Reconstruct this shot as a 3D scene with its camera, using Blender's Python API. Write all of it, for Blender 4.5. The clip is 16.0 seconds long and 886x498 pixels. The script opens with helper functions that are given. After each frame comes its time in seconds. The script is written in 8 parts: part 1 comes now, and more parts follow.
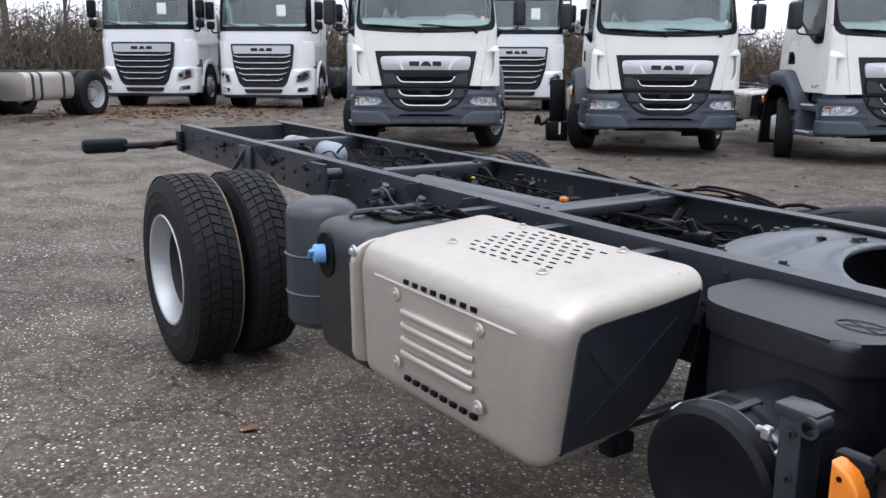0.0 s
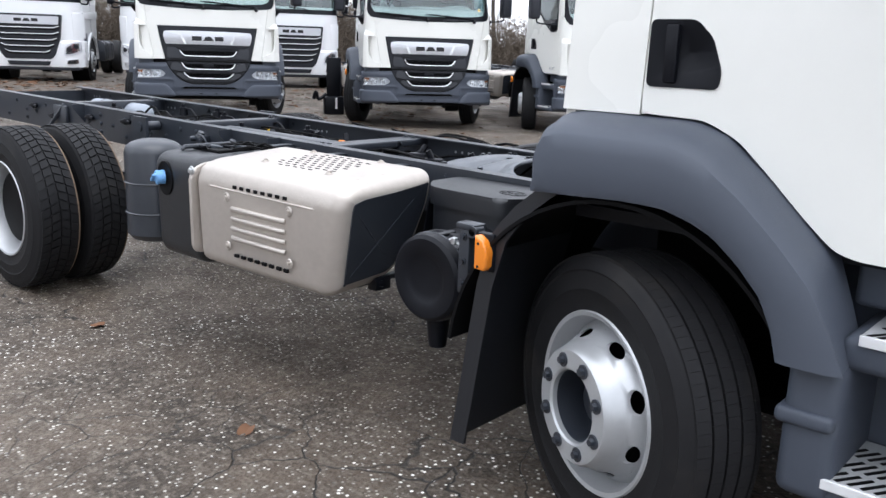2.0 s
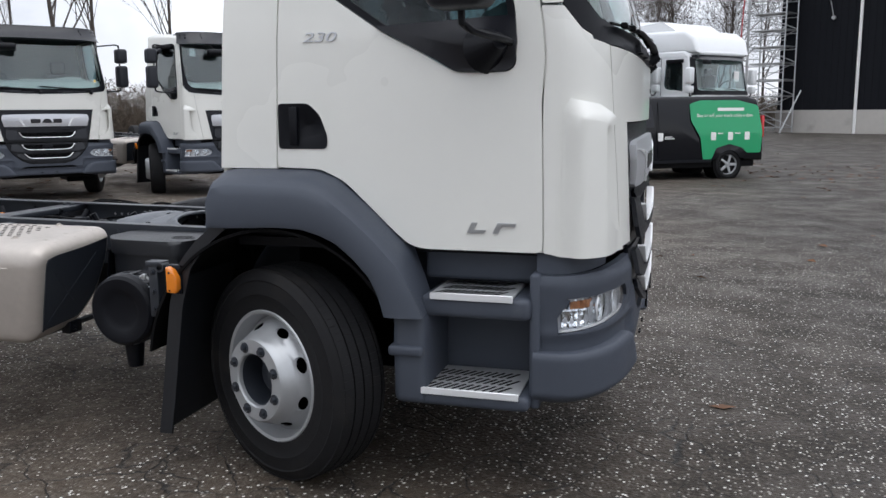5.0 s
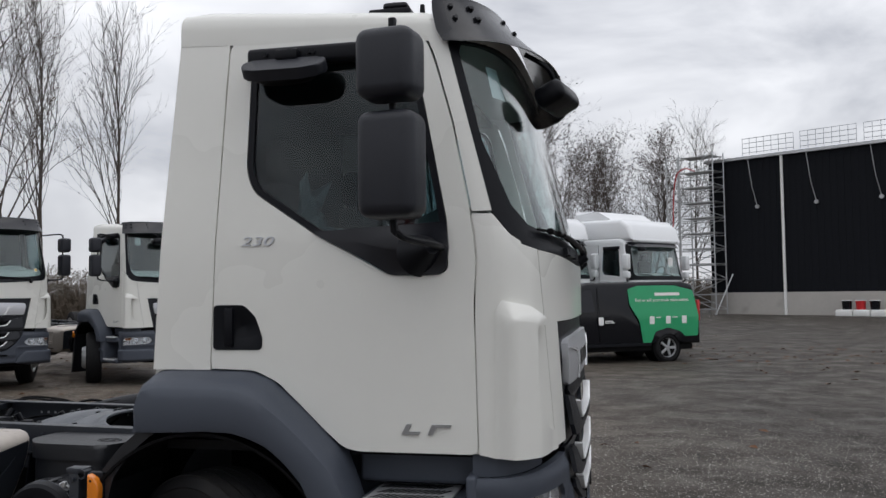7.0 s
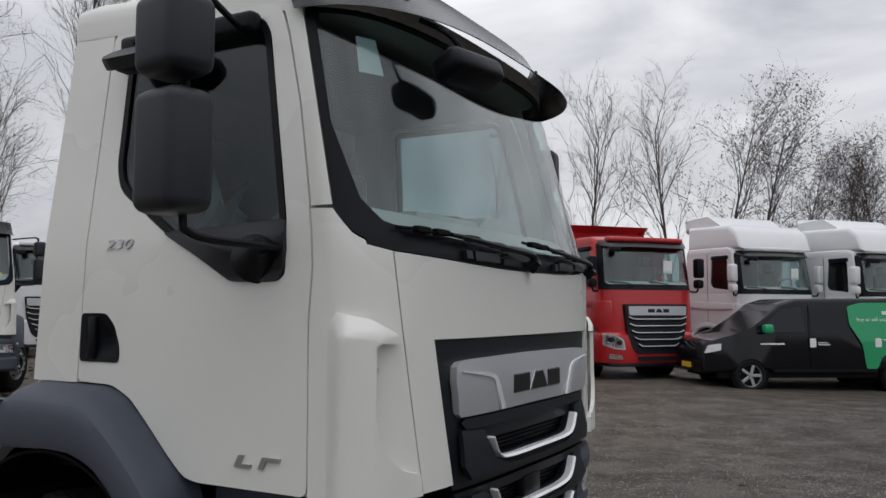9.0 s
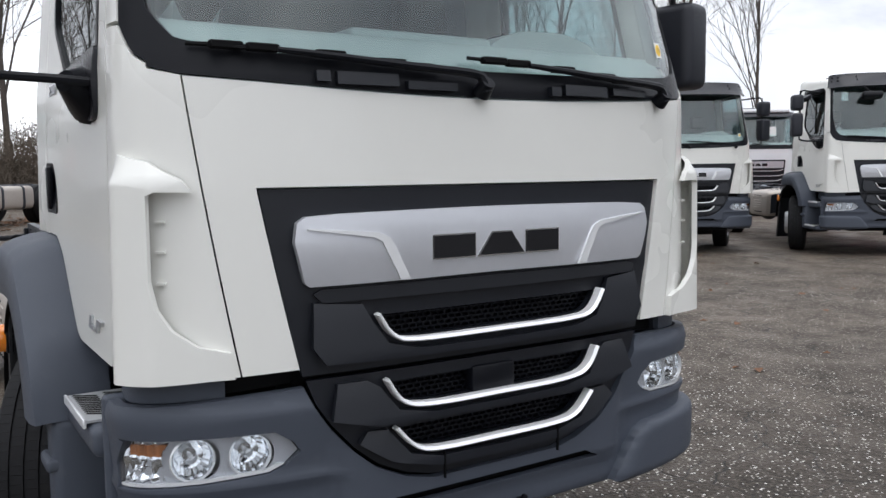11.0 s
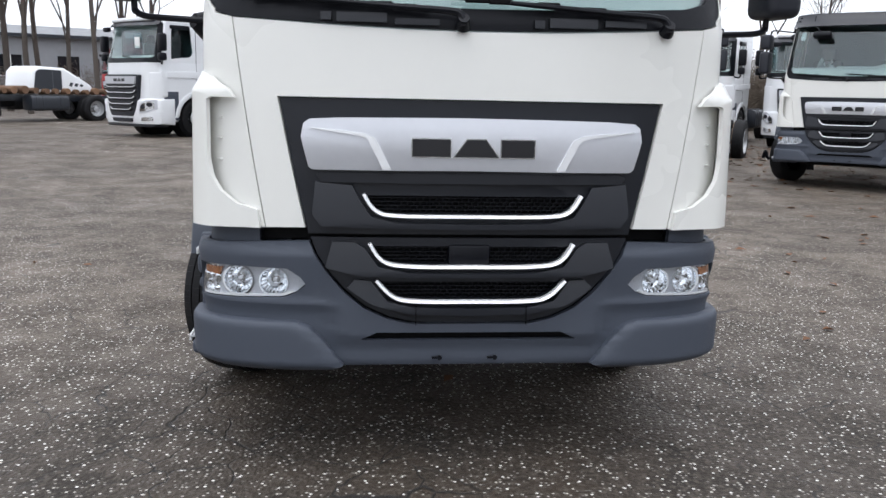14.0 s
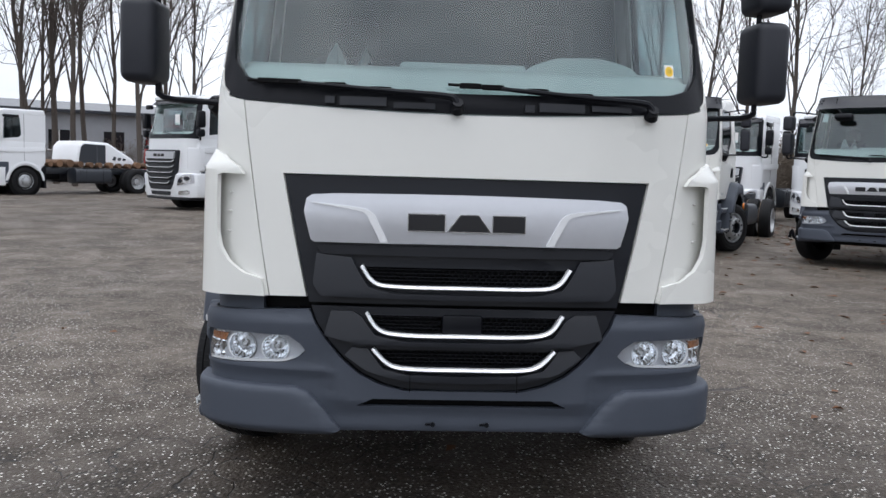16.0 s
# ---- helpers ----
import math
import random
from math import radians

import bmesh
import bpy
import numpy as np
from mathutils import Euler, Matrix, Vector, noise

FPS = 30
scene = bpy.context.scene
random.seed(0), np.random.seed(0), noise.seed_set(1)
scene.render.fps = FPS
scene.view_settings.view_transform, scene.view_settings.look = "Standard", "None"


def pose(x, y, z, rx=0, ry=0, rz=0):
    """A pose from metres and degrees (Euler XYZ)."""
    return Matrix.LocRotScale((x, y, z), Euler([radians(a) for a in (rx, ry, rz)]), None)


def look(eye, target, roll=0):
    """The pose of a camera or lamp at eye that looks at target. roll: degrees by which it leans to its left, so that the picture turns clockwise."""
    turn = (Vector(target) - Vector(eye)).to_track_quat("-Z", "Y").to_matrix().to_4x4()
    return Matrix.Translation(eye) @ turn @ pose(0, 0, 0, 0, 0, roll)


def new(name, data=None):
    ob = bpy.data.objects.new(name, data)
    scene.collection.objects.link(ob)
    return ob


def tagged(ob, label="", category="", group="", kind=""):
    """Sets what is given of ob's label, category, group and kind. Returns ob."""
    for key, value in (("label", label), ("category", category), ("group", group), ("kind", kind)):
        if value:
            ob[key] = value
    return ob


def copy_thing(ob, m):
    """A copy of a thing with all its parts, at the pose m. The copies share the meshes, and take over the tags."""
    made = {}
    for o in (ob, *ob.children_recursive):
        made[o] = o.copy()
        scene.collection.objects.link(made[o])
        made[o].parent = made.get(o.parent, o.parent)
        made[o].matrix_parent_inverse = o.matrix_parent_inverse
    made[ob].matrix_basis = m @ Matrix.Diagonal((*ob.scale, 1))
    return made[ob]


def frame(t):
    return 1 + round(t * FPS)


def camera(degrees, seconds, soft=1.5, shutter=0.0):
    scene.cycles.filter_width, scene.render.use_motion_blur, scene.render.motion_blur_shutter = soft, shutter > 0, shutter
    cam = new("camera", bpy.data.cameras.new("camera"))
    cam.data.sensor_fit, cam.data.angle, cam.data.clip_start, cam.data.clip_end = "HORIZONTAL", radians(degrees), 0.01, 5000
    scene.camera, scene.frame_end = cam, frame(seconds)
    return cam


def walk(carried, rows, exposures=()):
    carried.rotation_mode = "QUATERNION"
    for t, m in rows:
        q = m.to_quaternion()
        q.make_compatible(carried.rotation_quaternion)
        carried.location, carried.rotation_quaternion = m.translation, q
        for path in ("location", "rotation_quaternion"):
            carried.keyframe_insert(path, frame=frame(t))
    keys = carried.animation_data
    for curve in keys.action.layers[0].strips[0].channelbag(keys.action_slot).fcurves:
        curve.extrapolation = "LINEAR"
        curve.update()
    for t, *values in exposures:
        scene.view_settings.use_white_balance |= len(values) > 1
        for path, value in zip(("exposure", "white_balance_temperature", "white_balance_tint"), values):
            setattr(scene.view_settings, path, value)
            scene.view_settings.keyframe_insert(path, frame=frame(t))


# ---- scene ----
cam = camera(55.5, 16.0)

PATH = [
    (0, (0.035, -2.465, 1.564), (-1.585, -1.375, 1.131), 0.2),
    (0.5, (0.318, -2.792, 1.555), (-1.306, -1.714, 1.108), 0.2),
    (1, (0.581, -2.996, 1.579), (-1.029, -1.905, 1.113), 0.1),
    (1.5, (0.892, -3.144, 1.561), (-0.631, -1.939, 1.082), 0.8),
    (2, (1.027, -3.355, 1.542), (-0.244, -1.883, 1.075), 1.9),
    (2.5, (1.133, -3.603, 1.538), (0.129, -1.934, 1.087), 2.4),
    (3, (1.309, -3.859, 1.524), (0.441, -2.11, 1.089), 2.5),
    (3.2, (1.364, -3.953, 1.544), (0.546, -2.18, 1.112), 2.4),
    (5.3, (1.497, -4.361, 1.613), (0.976, -2.451, 1.333), -0.7),
    (5.5, (1.507, -4.361, 1.624), (0.998, -2.441, 1.392), -0.7),
    (6, (1.514, -4.367, 1.638), (1.041, -2.425, 1.549), -0.7),
    (6.5, (1.517, -4.378, 1.654), (1.073, -2.428, 1.669), -0.8),
    (7, (1.544, -4.375, 1.677), (1.119, -2.423, 1.782), -0.7),
    (7.5, (1.795, -4.274, 1.699), (1.374, -2.326, 1.866), -0.8),
    (8, (2.159, -4.038, 1.684), (1.549, -2.142, 1.859), -0.4),
    (8.2, (2.28, -3.918, 1.675), (1.533, -2.071, 1.851), -0.0),
    (10.3, (3.199, -2.053, 1.602), (1.929, -0.508, 1.578), -0.1),
    (10.5, (3.259, -1.85, 1.587), (1.846, -0.438, 1.49), -0.1),
    (11, (3.445, -1.583, 1.593), (1.77, -0.506, 1.407), -0.7),
    (11.5, (3.719, -1.512, 1.545), (1.944, -0.614, 1.336), -0.4),
    (12, (3.95, -1.289, 1.538), (2.049, -0.75, 1.228), -1.1),
    (12.5, (4.191, -1.086, 1.554), (2.255, -0.707, 1.227), -0.1),
    (13, (4.434, -0.93, 1.572), (2.487, -0.634, 1.22), 0.8),
    (13.5, (4.501, -0.65, 1.561), (2.549, -0.413, 1.197), 1.0),
    (14, (4.616, -0.441, 1.564), (2.657, -0.25, 1.207), 1.2),
    (14.5, (4.746, -0.363, 1.529), (2.775, -0.18, 1.242), 1.4),
    (15, (4.779, -0.32, 1.552), (2.801, -0.155, 1.303), 1.6),
    (15.5, (4.804, -0.3, 1.577), (2.821, -0.162, 1.354), 1.7),
    (16, (4.792, -0.294, 1.575), (2.804, -0.184, 1.393), 1.7),
]
walk(cam, [(t, look(eye, target, roll)) for t, eye, target, roll in PATH],
     [(0.0, 0.28, 5950, 10), (0.5, 0.46, 5950, 10), (1.0, 0.56, 5950, 10), (2.0, 0.62, 6000, 10), (2.5, 0.46, 6000, 10), (3.2, 0.50, 6000, 10), (5.3, -0.22, 6150, 10), (6.0, -0.36, 6200, 10), (7.0, -0.68, 6300, 10), (8.2, -0.86, 6400, 10), (10.3, -0.54, 6200, 10), (11.0, -0.05, 6200, 10), (11.5, -0.10, 6200, 10), (12.5, 0.46, 6150, 10), (13.2, 0.30, 6100, 10), (14.0, 0.26, 6100, 10), (14.5, 0.04, 6050, 10), (15.2, 0.0, 6050, 10), (16.0, -0.02, 6050, 10)])


# ---- light ----
SUN_HEIGHT = 75.0     # height of the brightest part of the cloud, degrees
world = bpy.data.worlds.new("overcast")
scene.world = world
world.use_nodes = True
wn, wl = world.node_tree.nodes, world.node_tree.links
wn.clear()
w_out = wn.new("ShaderNodeOutputWorld")
w_bg = wn.new("ShaderNodeBackground")
w_sky = wn.new("ShaderNodeTexSky")
w_sky.sky_type, w_sky.sun_disc = "NISHITA", False
w_sky.sun_elevation, w_sky.sun_rotation = radians(SUN_HEIGHT), radians(118.5)
w_sky.air_density, w_sky.dust_density = 1.0, 3.0
w_dim = wn.new("ShaderNodeVectorMath")
w_dim.operation = "SCALE"
w_dim.inputs["Scale"].default_value = 0.09
w_co = wn.new("ShaderNodeTexCoord")
w_map = wn.new("ShaderNodeMapping")
w_map.inputs["Scale"].default_value = (1.6, 1.6, 4.5)
w_noise = wn.new("ShaderNodeTexNoise")
w_noise.inputs["Scale"].default_value, w_noise.inputs["Detail"].default_value = 1.7, 7.0
w_noise.inputs["Roughness"].default_value, w_noise.inputs["Distortion"].default_value = 0.55, 0.4
w_ramp = wn.new("ShaderNodeValToRGB")
w_ramp.color_ramp.elements[0].position, w_ramp.color_ramp.elements[1].position = 0.30, 0.66
w_ramp.color_ramp.elements[0].color, w_ramp.color_ramp.elements[1].color = (0.54, 0.548, 0.585, 1), (1.16, 1.15, 1.155, 1)
w_mix = wn.new("ShaderNodeMix")
w_mix.data_type = "RGBA"
w_mix.inputs["Factor"].default_value = 0.88
wl.new(w_sky.outputs["Color"], w_dim.inputs[0])
wl.new(w_co.outputs["Generated"], w_map.inputs["Vector"])
wl.new(w_map.outputs["Vector"], w_noise.inputs["Vector"])
wl.new(w_noise.outputs["Fac"], w_ramp.inputs["Fac"])
wl.new(w_dim.outputs["Vector"], w_mix.inputs["A"])
wl.new(w_ramp.outputs["Color"], w_mix.inputs["B"])
wl.new(w_mix.outputs["Result"], w_bg.inputs["Color"])
# overcast skies are brighter overhead than at the horizon
w_sep, w_grad = wn.new("ShaderNodeSeparateXYZ"), wn.new("ShaderNodeMapRange")
wl.new(w_co.outputs["Generated"], w_sep.inputs["Vector"])
wl.new(w_sep.outputs["Z"], w_grad.inputs["Value"])
w_grad.inputs["From Min"].default_value, w_grad.inputs["From Max"].default_value = 0.08, 1.0
w_grad.inputs["To Min"].default_value, w_grad.inputs["To Max"].default_value = 1.46, 2.05
wl.new(w_grad.outputs["Result"], w_bg.inputs["Strength"])
wl.new(w_bg.outputs["Background"], w_out.inputs["Surface"])

sun = new("sun", bpy.data.lights.new("sun", "SUN"))
sun.data.energy, sun.data.angle, sun.data.color = 0.8, radians(50), (1.0, 0.99, 0.97)
sun.matrix_world = look((2.4, -1.3, 10.0), (0, 0, 0))


# ---- materials ----
def material(name, color, rough=0.5, metal=0.0, vary=0.12, scale=6.0, bump=0.0, bump_scale=60.0, coat=0.0, dirt=None, dirt_at=0.62, random_tone=0.0, spec=0.5):
    """A principled surface with tone variation at two scales, optional dirt stains and fine relief."""
    m = bpy.data.materials.new(name)
    m.use_nodes = True
    n, l = m.node_tree.nodes, m.node_tree.links
    b = n["Principled BSDF"]
    b.inputs["Metallic"].default_value, b.inputs["Coat Weight"].default_value, b.inputs["Specular IOR Level"].default_value = metal, coat, spec
    b.inputs["Coat Roughness"].default_value = 0.04
    co = n.new("ShaderNodeTexCoord")
    big, fine = n.new("ShaderNodeTexNoise"), n.new("ShaderNodeTexNoise")
    big.inputs["Scale"].default_value, big.inputs["Detail"].default_value = scale * 0.22, 4.0
    fine.inputs["Scale"].default_value, fine.inputs["Detail"].default_value = scale * 4.0, 5.0
    l.new(co.outputs["Object"], big.inputs["Vector"])
    l.new(co.outputs["Object"], fine.inputs["Vector"])
    add = n.new("ShaderNodeMath")
    add.operation = "MULTIPLY_ADD"
    add.inputs[1].default_value = 0.5
    l.new(fine.outputs["Fac"], add.inputs[0])
    l.new(big.outputs["Fac"], add.inputs[2])
    rng = n.new("ShaderNodeMapRange")
    rng.inputs["From Min"].default_value, rng.inputs["From Max"].default_value = 0.30, 1.20
    rng.clamp = False
    rng.inputs["To Min"].default_value, rng.inputs["To Max"].default_value = 1.0 - vary, 1.0 + vary
    l.new(add.outputs["Value"], rng.inputs["Value"])
    tone = n.new("ShaderNodeVectorMath")
    tone.operation = "SCALE"
    tone.inputs[0].default_value = color
    l.new(rng.outputs["Result"], tone.inputs["Scale"])
    last = tone.outputs["Vector"]
    if random_tone:
        info = n.new("ShaderNodeObjectInfo")
        rr = n.new("ShaderNodeMapRange")
        rr.inputs["To Min"].default_value, rr.inputs["To Max"].default_value = 1 - random_tone, 1 + random_tone
        l.new(info.outputs["Random"], rr.inputs["Value"])
        t2 = n.new("ShaderNodeVectorMath")
        t2.operation = "SCALE"
        l.new(last, t2.inputs[0])
        l.new(rr.outputs["Result"], t2.inputs["Scale"])
        last = t2.outputs["Vector"]
    if dirt:
        st = n.new("ShaderNodeTexNoise")
        st.inputs["Scale"].default_value, st.inputs["Detail"].default_value = scale * 0.6, 8.0
        l.new(co.outputs["Object"], st.inputs["Vector"])
        sr = n.new("ShaderNodeMapRange")
        sr.inputs["From Min"].default_value, sr.inputs["From Max"].default_value = dirt_at, dirt_at + 0.2
        sr.inputs["To Max"].default_value = 0.7
        l.new(st.outputs["Fac"], sr.inputs["Value"])
        mx = n.new("ShaderNodeMix")
        mx.data_type = "RGBA"
        mx.inputs["B"].default_value = (*dirt, 1)
        l.new(sr.outputs["Result"], mx.inputs["Factor"])
        l.new(last, mx.inputs["A"])
        last = mx.outputs["Result"]
    l.new(last, b.inputs["Base Color"])
    rg = n.new("ShaderNodeMapRange")
    rg.inputs["From Min"].default_value, rg.inputs["From Max"].default_value = 0.15, 0.85
    rg.inputs["To Min"].default_value, rg.inputs["To Max"].default_value = max(0.02, rough * 0.85), min(1.0, rough * 1.18)
    l.new(big.outputs["Fac"], rg.inputs["Value"])
    l.new(rg.outputs["Result"], b.inputs["Roughness"])
    if bump:
        bn, bp = n.new("ShaderNodeTexNoise"), n.new("ShaderNodeBump")
        bn.inputs["Scale"].default_value, bn.inputs["Detail"].default_value = bump_scale, 3.0
        bp.inputs["Strength"].default_value, bp.inputs["Distance"].default_value = bump, 0.01
        l.new(co.outputs["Object"], bn.inputs["Vector"])
        l.new(bn.outputs["Fac"], bp.inputs["Height"])
        l.new(bp.outputs["Normal"], b.inputs["Normal"])
    return m


def glass(name, tint, rough=0.0, least=0.045):
    """Clear pane: see-through, with gloss that grows towards grazing views."""
    m = bpy.data.materials.new(name)
    m.use_nodes = True
    n, l = m.node_tree.nodes, m.node_tree.links
    n.clear()
    out, mix, face = n.new("ShaderNodeOutputMaterial"), n.new("ShaderNodeMixShader"), n.new("ShaderNodeLayerWeight")
    clear, gloss, power, gain = n.new("ShaderNodeBsdfTransparent"), n.new("ShaderNodeBsdfGlossy"), n.new("ShaderNodeMath"), n.new("ShaderNodeMath")
    clear.inputs["Color"].default_value = (*tint, 1)
    gloss.inputs["Roughness"].default_value = rough
    face.inputs["Blend"].default_value = 0.5
    power.operation, power.inputs[1].default_value = "POWER", 4.0
    gain.operation, gain.inputs[1].default_value, gain.inputs[2].default_value = "MULTIPLY_ADD", 0.9, least
    l.new(face.outputs["Facing"], power.inputs[0])
    l.new(power.outputs["Value"], gain.inputs[0])
    l.new(gain.outputs["Value"], mix.inputs["Fac"])
    l.new(clear.outputs["BSDF"], mix.inputs[1])
    l.new(gloss.outputs["BSDF"], mix.inputs[2])
    l.new(mix.outputs["Shader"], out.inputs["Surface"])
    return m


CREAM = material("cream_white_paint", (0.77, 0.765, 0.72), 0.28, coat=0.35, vary=0.025, scale=3.0, bump=0.012, bump_scale=220)
WHITE = material("white_paint", (0.78, 0.79, 0.80), 0.25, coat=0.4, vary=0.04, scale=3.0, dirt=(0.55, 0.54, 0.52), dirt_at=0.68)
RED = material("red_paint", (0.50, 0.018, 0.022), 0.3, coat=0.4, vary=0.08, scale=3.0)
GREY = material("grey_plastic", (0.058, 0.067, 0.087), 0.55, vary=0.06, scale=9.0, bump=0.12, bump_scale=700, dirt=(0.10, 0.11, 0.125), dirt_at=0.66, spec=0.4)
BLACK = material("black_plastic", (0.0050, 0.0056, 0.0082), 0.38, vary=0.12, scale=9.0, bump=0.1, bump_scale=600, dirt=(0.014, 0.014, 0.016), dirt_at=0.66, spec=0.18)
SHELL = material("mirror_shell_plastic", (0.0150, 0.0165, 0.0230), 0.46, vary=0.10, scale=9.0, bump=0.12, bump_scale=600, spec=0.40)
LID = material("grey_black_moulded_plastic", (0.0115, 0.0128, 0.0160), 0.38, vary=0.10, scale=9.0, bump=0.1, bump_scale=600, spec=0.55)
SADDLE = material("grey_saddle_paint", (0.062, 0.071, 0.084), 0.32, vary=0.12, scale=9.0, bump=0.05, bump_scale=160, spec=0.6)
SLATE = material("slate_black_grille_plastic", (0.0090, 0.0105, 0.0150), 0.40, vary=0.10, scale=9.0, bump=0.1, bump_scale=600, spec=0.40)
VISOR = material("smoked_visor_plastic", (0.011, 0.0115, 0.0155), 0.24, vary=0.1, scale=6.0, spec=0.40)
CHASSIS = material("chassis_paint", (0.023, 0.027, 0.035), 0.32, vary=0.15, scale=8.0, bump=0.05, bump_scale=160, dirt=(0.05, 0.055, 0.062), dirt_at=0.66, spec=0.6)
# near-black for hoses; also stands in for shade in gaps and recesses
DARK = material("dark_hose_and_gap_shade", (0.003, 0.003, 0.0035), 0.55, vary=0.15, scale=12, spec=0.12)
SILVER = material("silver_lacquer", (0.60, 0.61, 0.64), 0.34, metal=0.45, vary=0.05, scale=8, bump=0.03, bump_scale=900)
RIM = material("silver_wheel_paint", (0.44, 0.45, 0.46), 0.34, metal=0.45, vary=0.08, scale=14, dirt=(0.30, 0.29, 0.28), dirt_at=0.66)
CHROME = material("bright_chrome", (0.80, 0.81, 0.82), 0.12, metal=1.0, vary=0.04, scale=10)
LAMP = material("lamp_reflector", (0.86, 0.87, 0.88), 0.07, metal=1.0, vary=0.03, scale=30)
BRIGHT = material("bright_silver", (0.88, 0.89, 0.90), 0.24, metal=0.35, vary=0.03, scale=10)
STRIP = material("satin_bright_strip", (0.92, 0.925, 0.93), 0.30, metal=0.25, vary=0.02, scale=10)
LINER = material("cab_liner", (0.095, 0.105, 0.112), 0.8, vary=0.06, scale=10)
STEEL = material("stainless_cover", (0.51, 0.465, 0.42), 0.46, metal=0.6, vary=0.13, scale=7.0, bump=0.22, bump_scale=26, dirt=(0.40, 0.365, 0.325), dirt_at=0.58)
TYRE = material("tyre_rubber", (0.009, 0.009, 0.010), 0.62, vary=0.3, scale=9.0, bump=0.15, bump_scale=260, dirt=(0.024, 0.022, 0.020), dirt_at=0.58, spec=0.22)
BROWN_RIM = material("tyre_tan_edge", (0.16, 0.11, 0.07), 0.8, vary=0.2, scale=20)
GREYBLUE = material("pale_grey_blue_tank_paint", (0.26, 0.29, 0.33), 0.42, vary=0.10, scale=12, bump=0.04, bump_scale=160)
ALLOY = material("step_alloy", (0.50, 0.51, 0.52), 0.33, metal=0.8, vary=0.12, scale=25, bump=0.08, bump_scale=200)
ORANGE = material("amber_lens", (0.75, 0.22, 0.015), 0.18, vary=0.10, scale=14, coat=0.5)
AMBER = material("pale_amber_lens", (0.50, 0.21, 0.09), 0.2, metal=0.4, vary=0.2, scale=60, coat=0.4, bump=0.2, bump_scale=90)
BLUE = material("pale_blue_cap", (0.14, 0.33, 0.62), 0.45, vary=0.08, scale=20)
SEAT = material("seat_fabric", (0.05, 0.053, 0.056), 0.9, vary=0.15, scale=30, bump=0.1, bump_scale=300)
DASH = material("dashboard_plastic", (0.40, 0.43, 0.43), 0.6, vary=0.06, scale=10)
FILMWRAP = material("plastic_wrap", (0.50, 0.56, 0.58), 0.25, vary=0.1, scale=10)
YELLOW = material("yellow_label", (0.85, 0.55, 0.03), 0.5, vary=0.04, scale=20)
PAPER = material("white_paper", (0.80, 0.80, 0.78), 0.7, vary=0.03, scale=20)
GREEN = material("green_wrap", (0.015, 0.33, 0.13), 0.3, coat=0.3, vary=0.05, scale=4)
NAVY = material("black_van_paint", (0.006, 0.0065, 0.009), 0.16, spec=0.35, vary=0.1, scale=4)
INKS = material("dark_emblem", (0.008, 0.008, 0.010), 0.3, vary=0.05, scale=20)
WINDSCREEN = glass("windscreen_glass", (0.86, 0.93, 0.92), 0.0, 0.07)
SIDEGLASS = glass("tinted_side_glass", (0.46, 0.545, 0.56), 0.0, 0.042)
TREAD = material("galvanised_step_tread", (0.50, 0.51, 0.52), 0.42, metal=0.35, vary=0.15, scale=25, bump=0.10, bump_scale=200)
LENS = glass("clear_lens", (0.95, 0.96, 0.97))


# ---- mesh helpers ----
def part(name, bm, mat, parent=None, label="", angle=38.0):
    """Links a bmesh as one mesh object under a thing or part."""
    bmesh.ops.recalc_face_normals(bm, faces=bm.faces[:])
    me = bpy.data.meshes.new(name)
    bm.to_mesh(me)
    bm.free()
    me.materials.append(mat)
    me.polygons.foreach_set("use_smooth", [True] * len(me.polygons))
    me.set_sharp_from_angle(angle=radians(angle))
    ob = new(name, me)
    ob.parent = parent
    if label:
        ob["label"] = label
    return ob


def thing(name, label, category, m=Matrix(), group="", kind=""):
    ob = new(name)
    ob.empty_display_size = 0.2
    ob.matrix_world = m
    return tagged(ob, label, category, group, kind)


def box(bm, x0, x1, y0, y1, z0, z1, r=0.0, seg=2, m=None):
    """A box, with rounded edges where r is given."""
    made = bmesh.ops.create_cube(bm, size=1.0)["verts"]
    for v in made:
        v.co = Vector((x0 + (v.co.x + 0.5) * (x1 - x0), y0 + (v.co.y + 0.5) * (y1 - y0), z0 + (v.co.z + 0.5) * (z1 - z0)))
    if r:
        edges = list({e for v in made for e in v.link_edges})
        made = list({v for f in bmesh.ops.bevel(bm, geom=edges, offset=r, segments=seg, profile=0.5, affect="EDGES")["faces"] for v in f.verts} | {v for v in made if v.is_valid})
    if m:
        bmesh.ops.transform(bm, matrix=m, verts=made)
    return bm


def B(*a, **k):
    return box(bmesh.new(), *a, **k)


def cyl(bm, a, b, r0, r1=None, seg=20, caps=True):
    """A cylinder or cone from a to b."""
    a, b = Vector(a), Vector(b)
    turn = (b - a).to_track_quat("Z", "Y").to_matrix().to_4x4()
    bmesh.ops.create_cone(bm, cap_ends=caps, segments=seg, radius1=r0, radius2=r0 if r1 is None else r1, depth=(b - a).length,
                          matrix=Matrix.Translation((a + b) / 2) @ turn)
    return bm


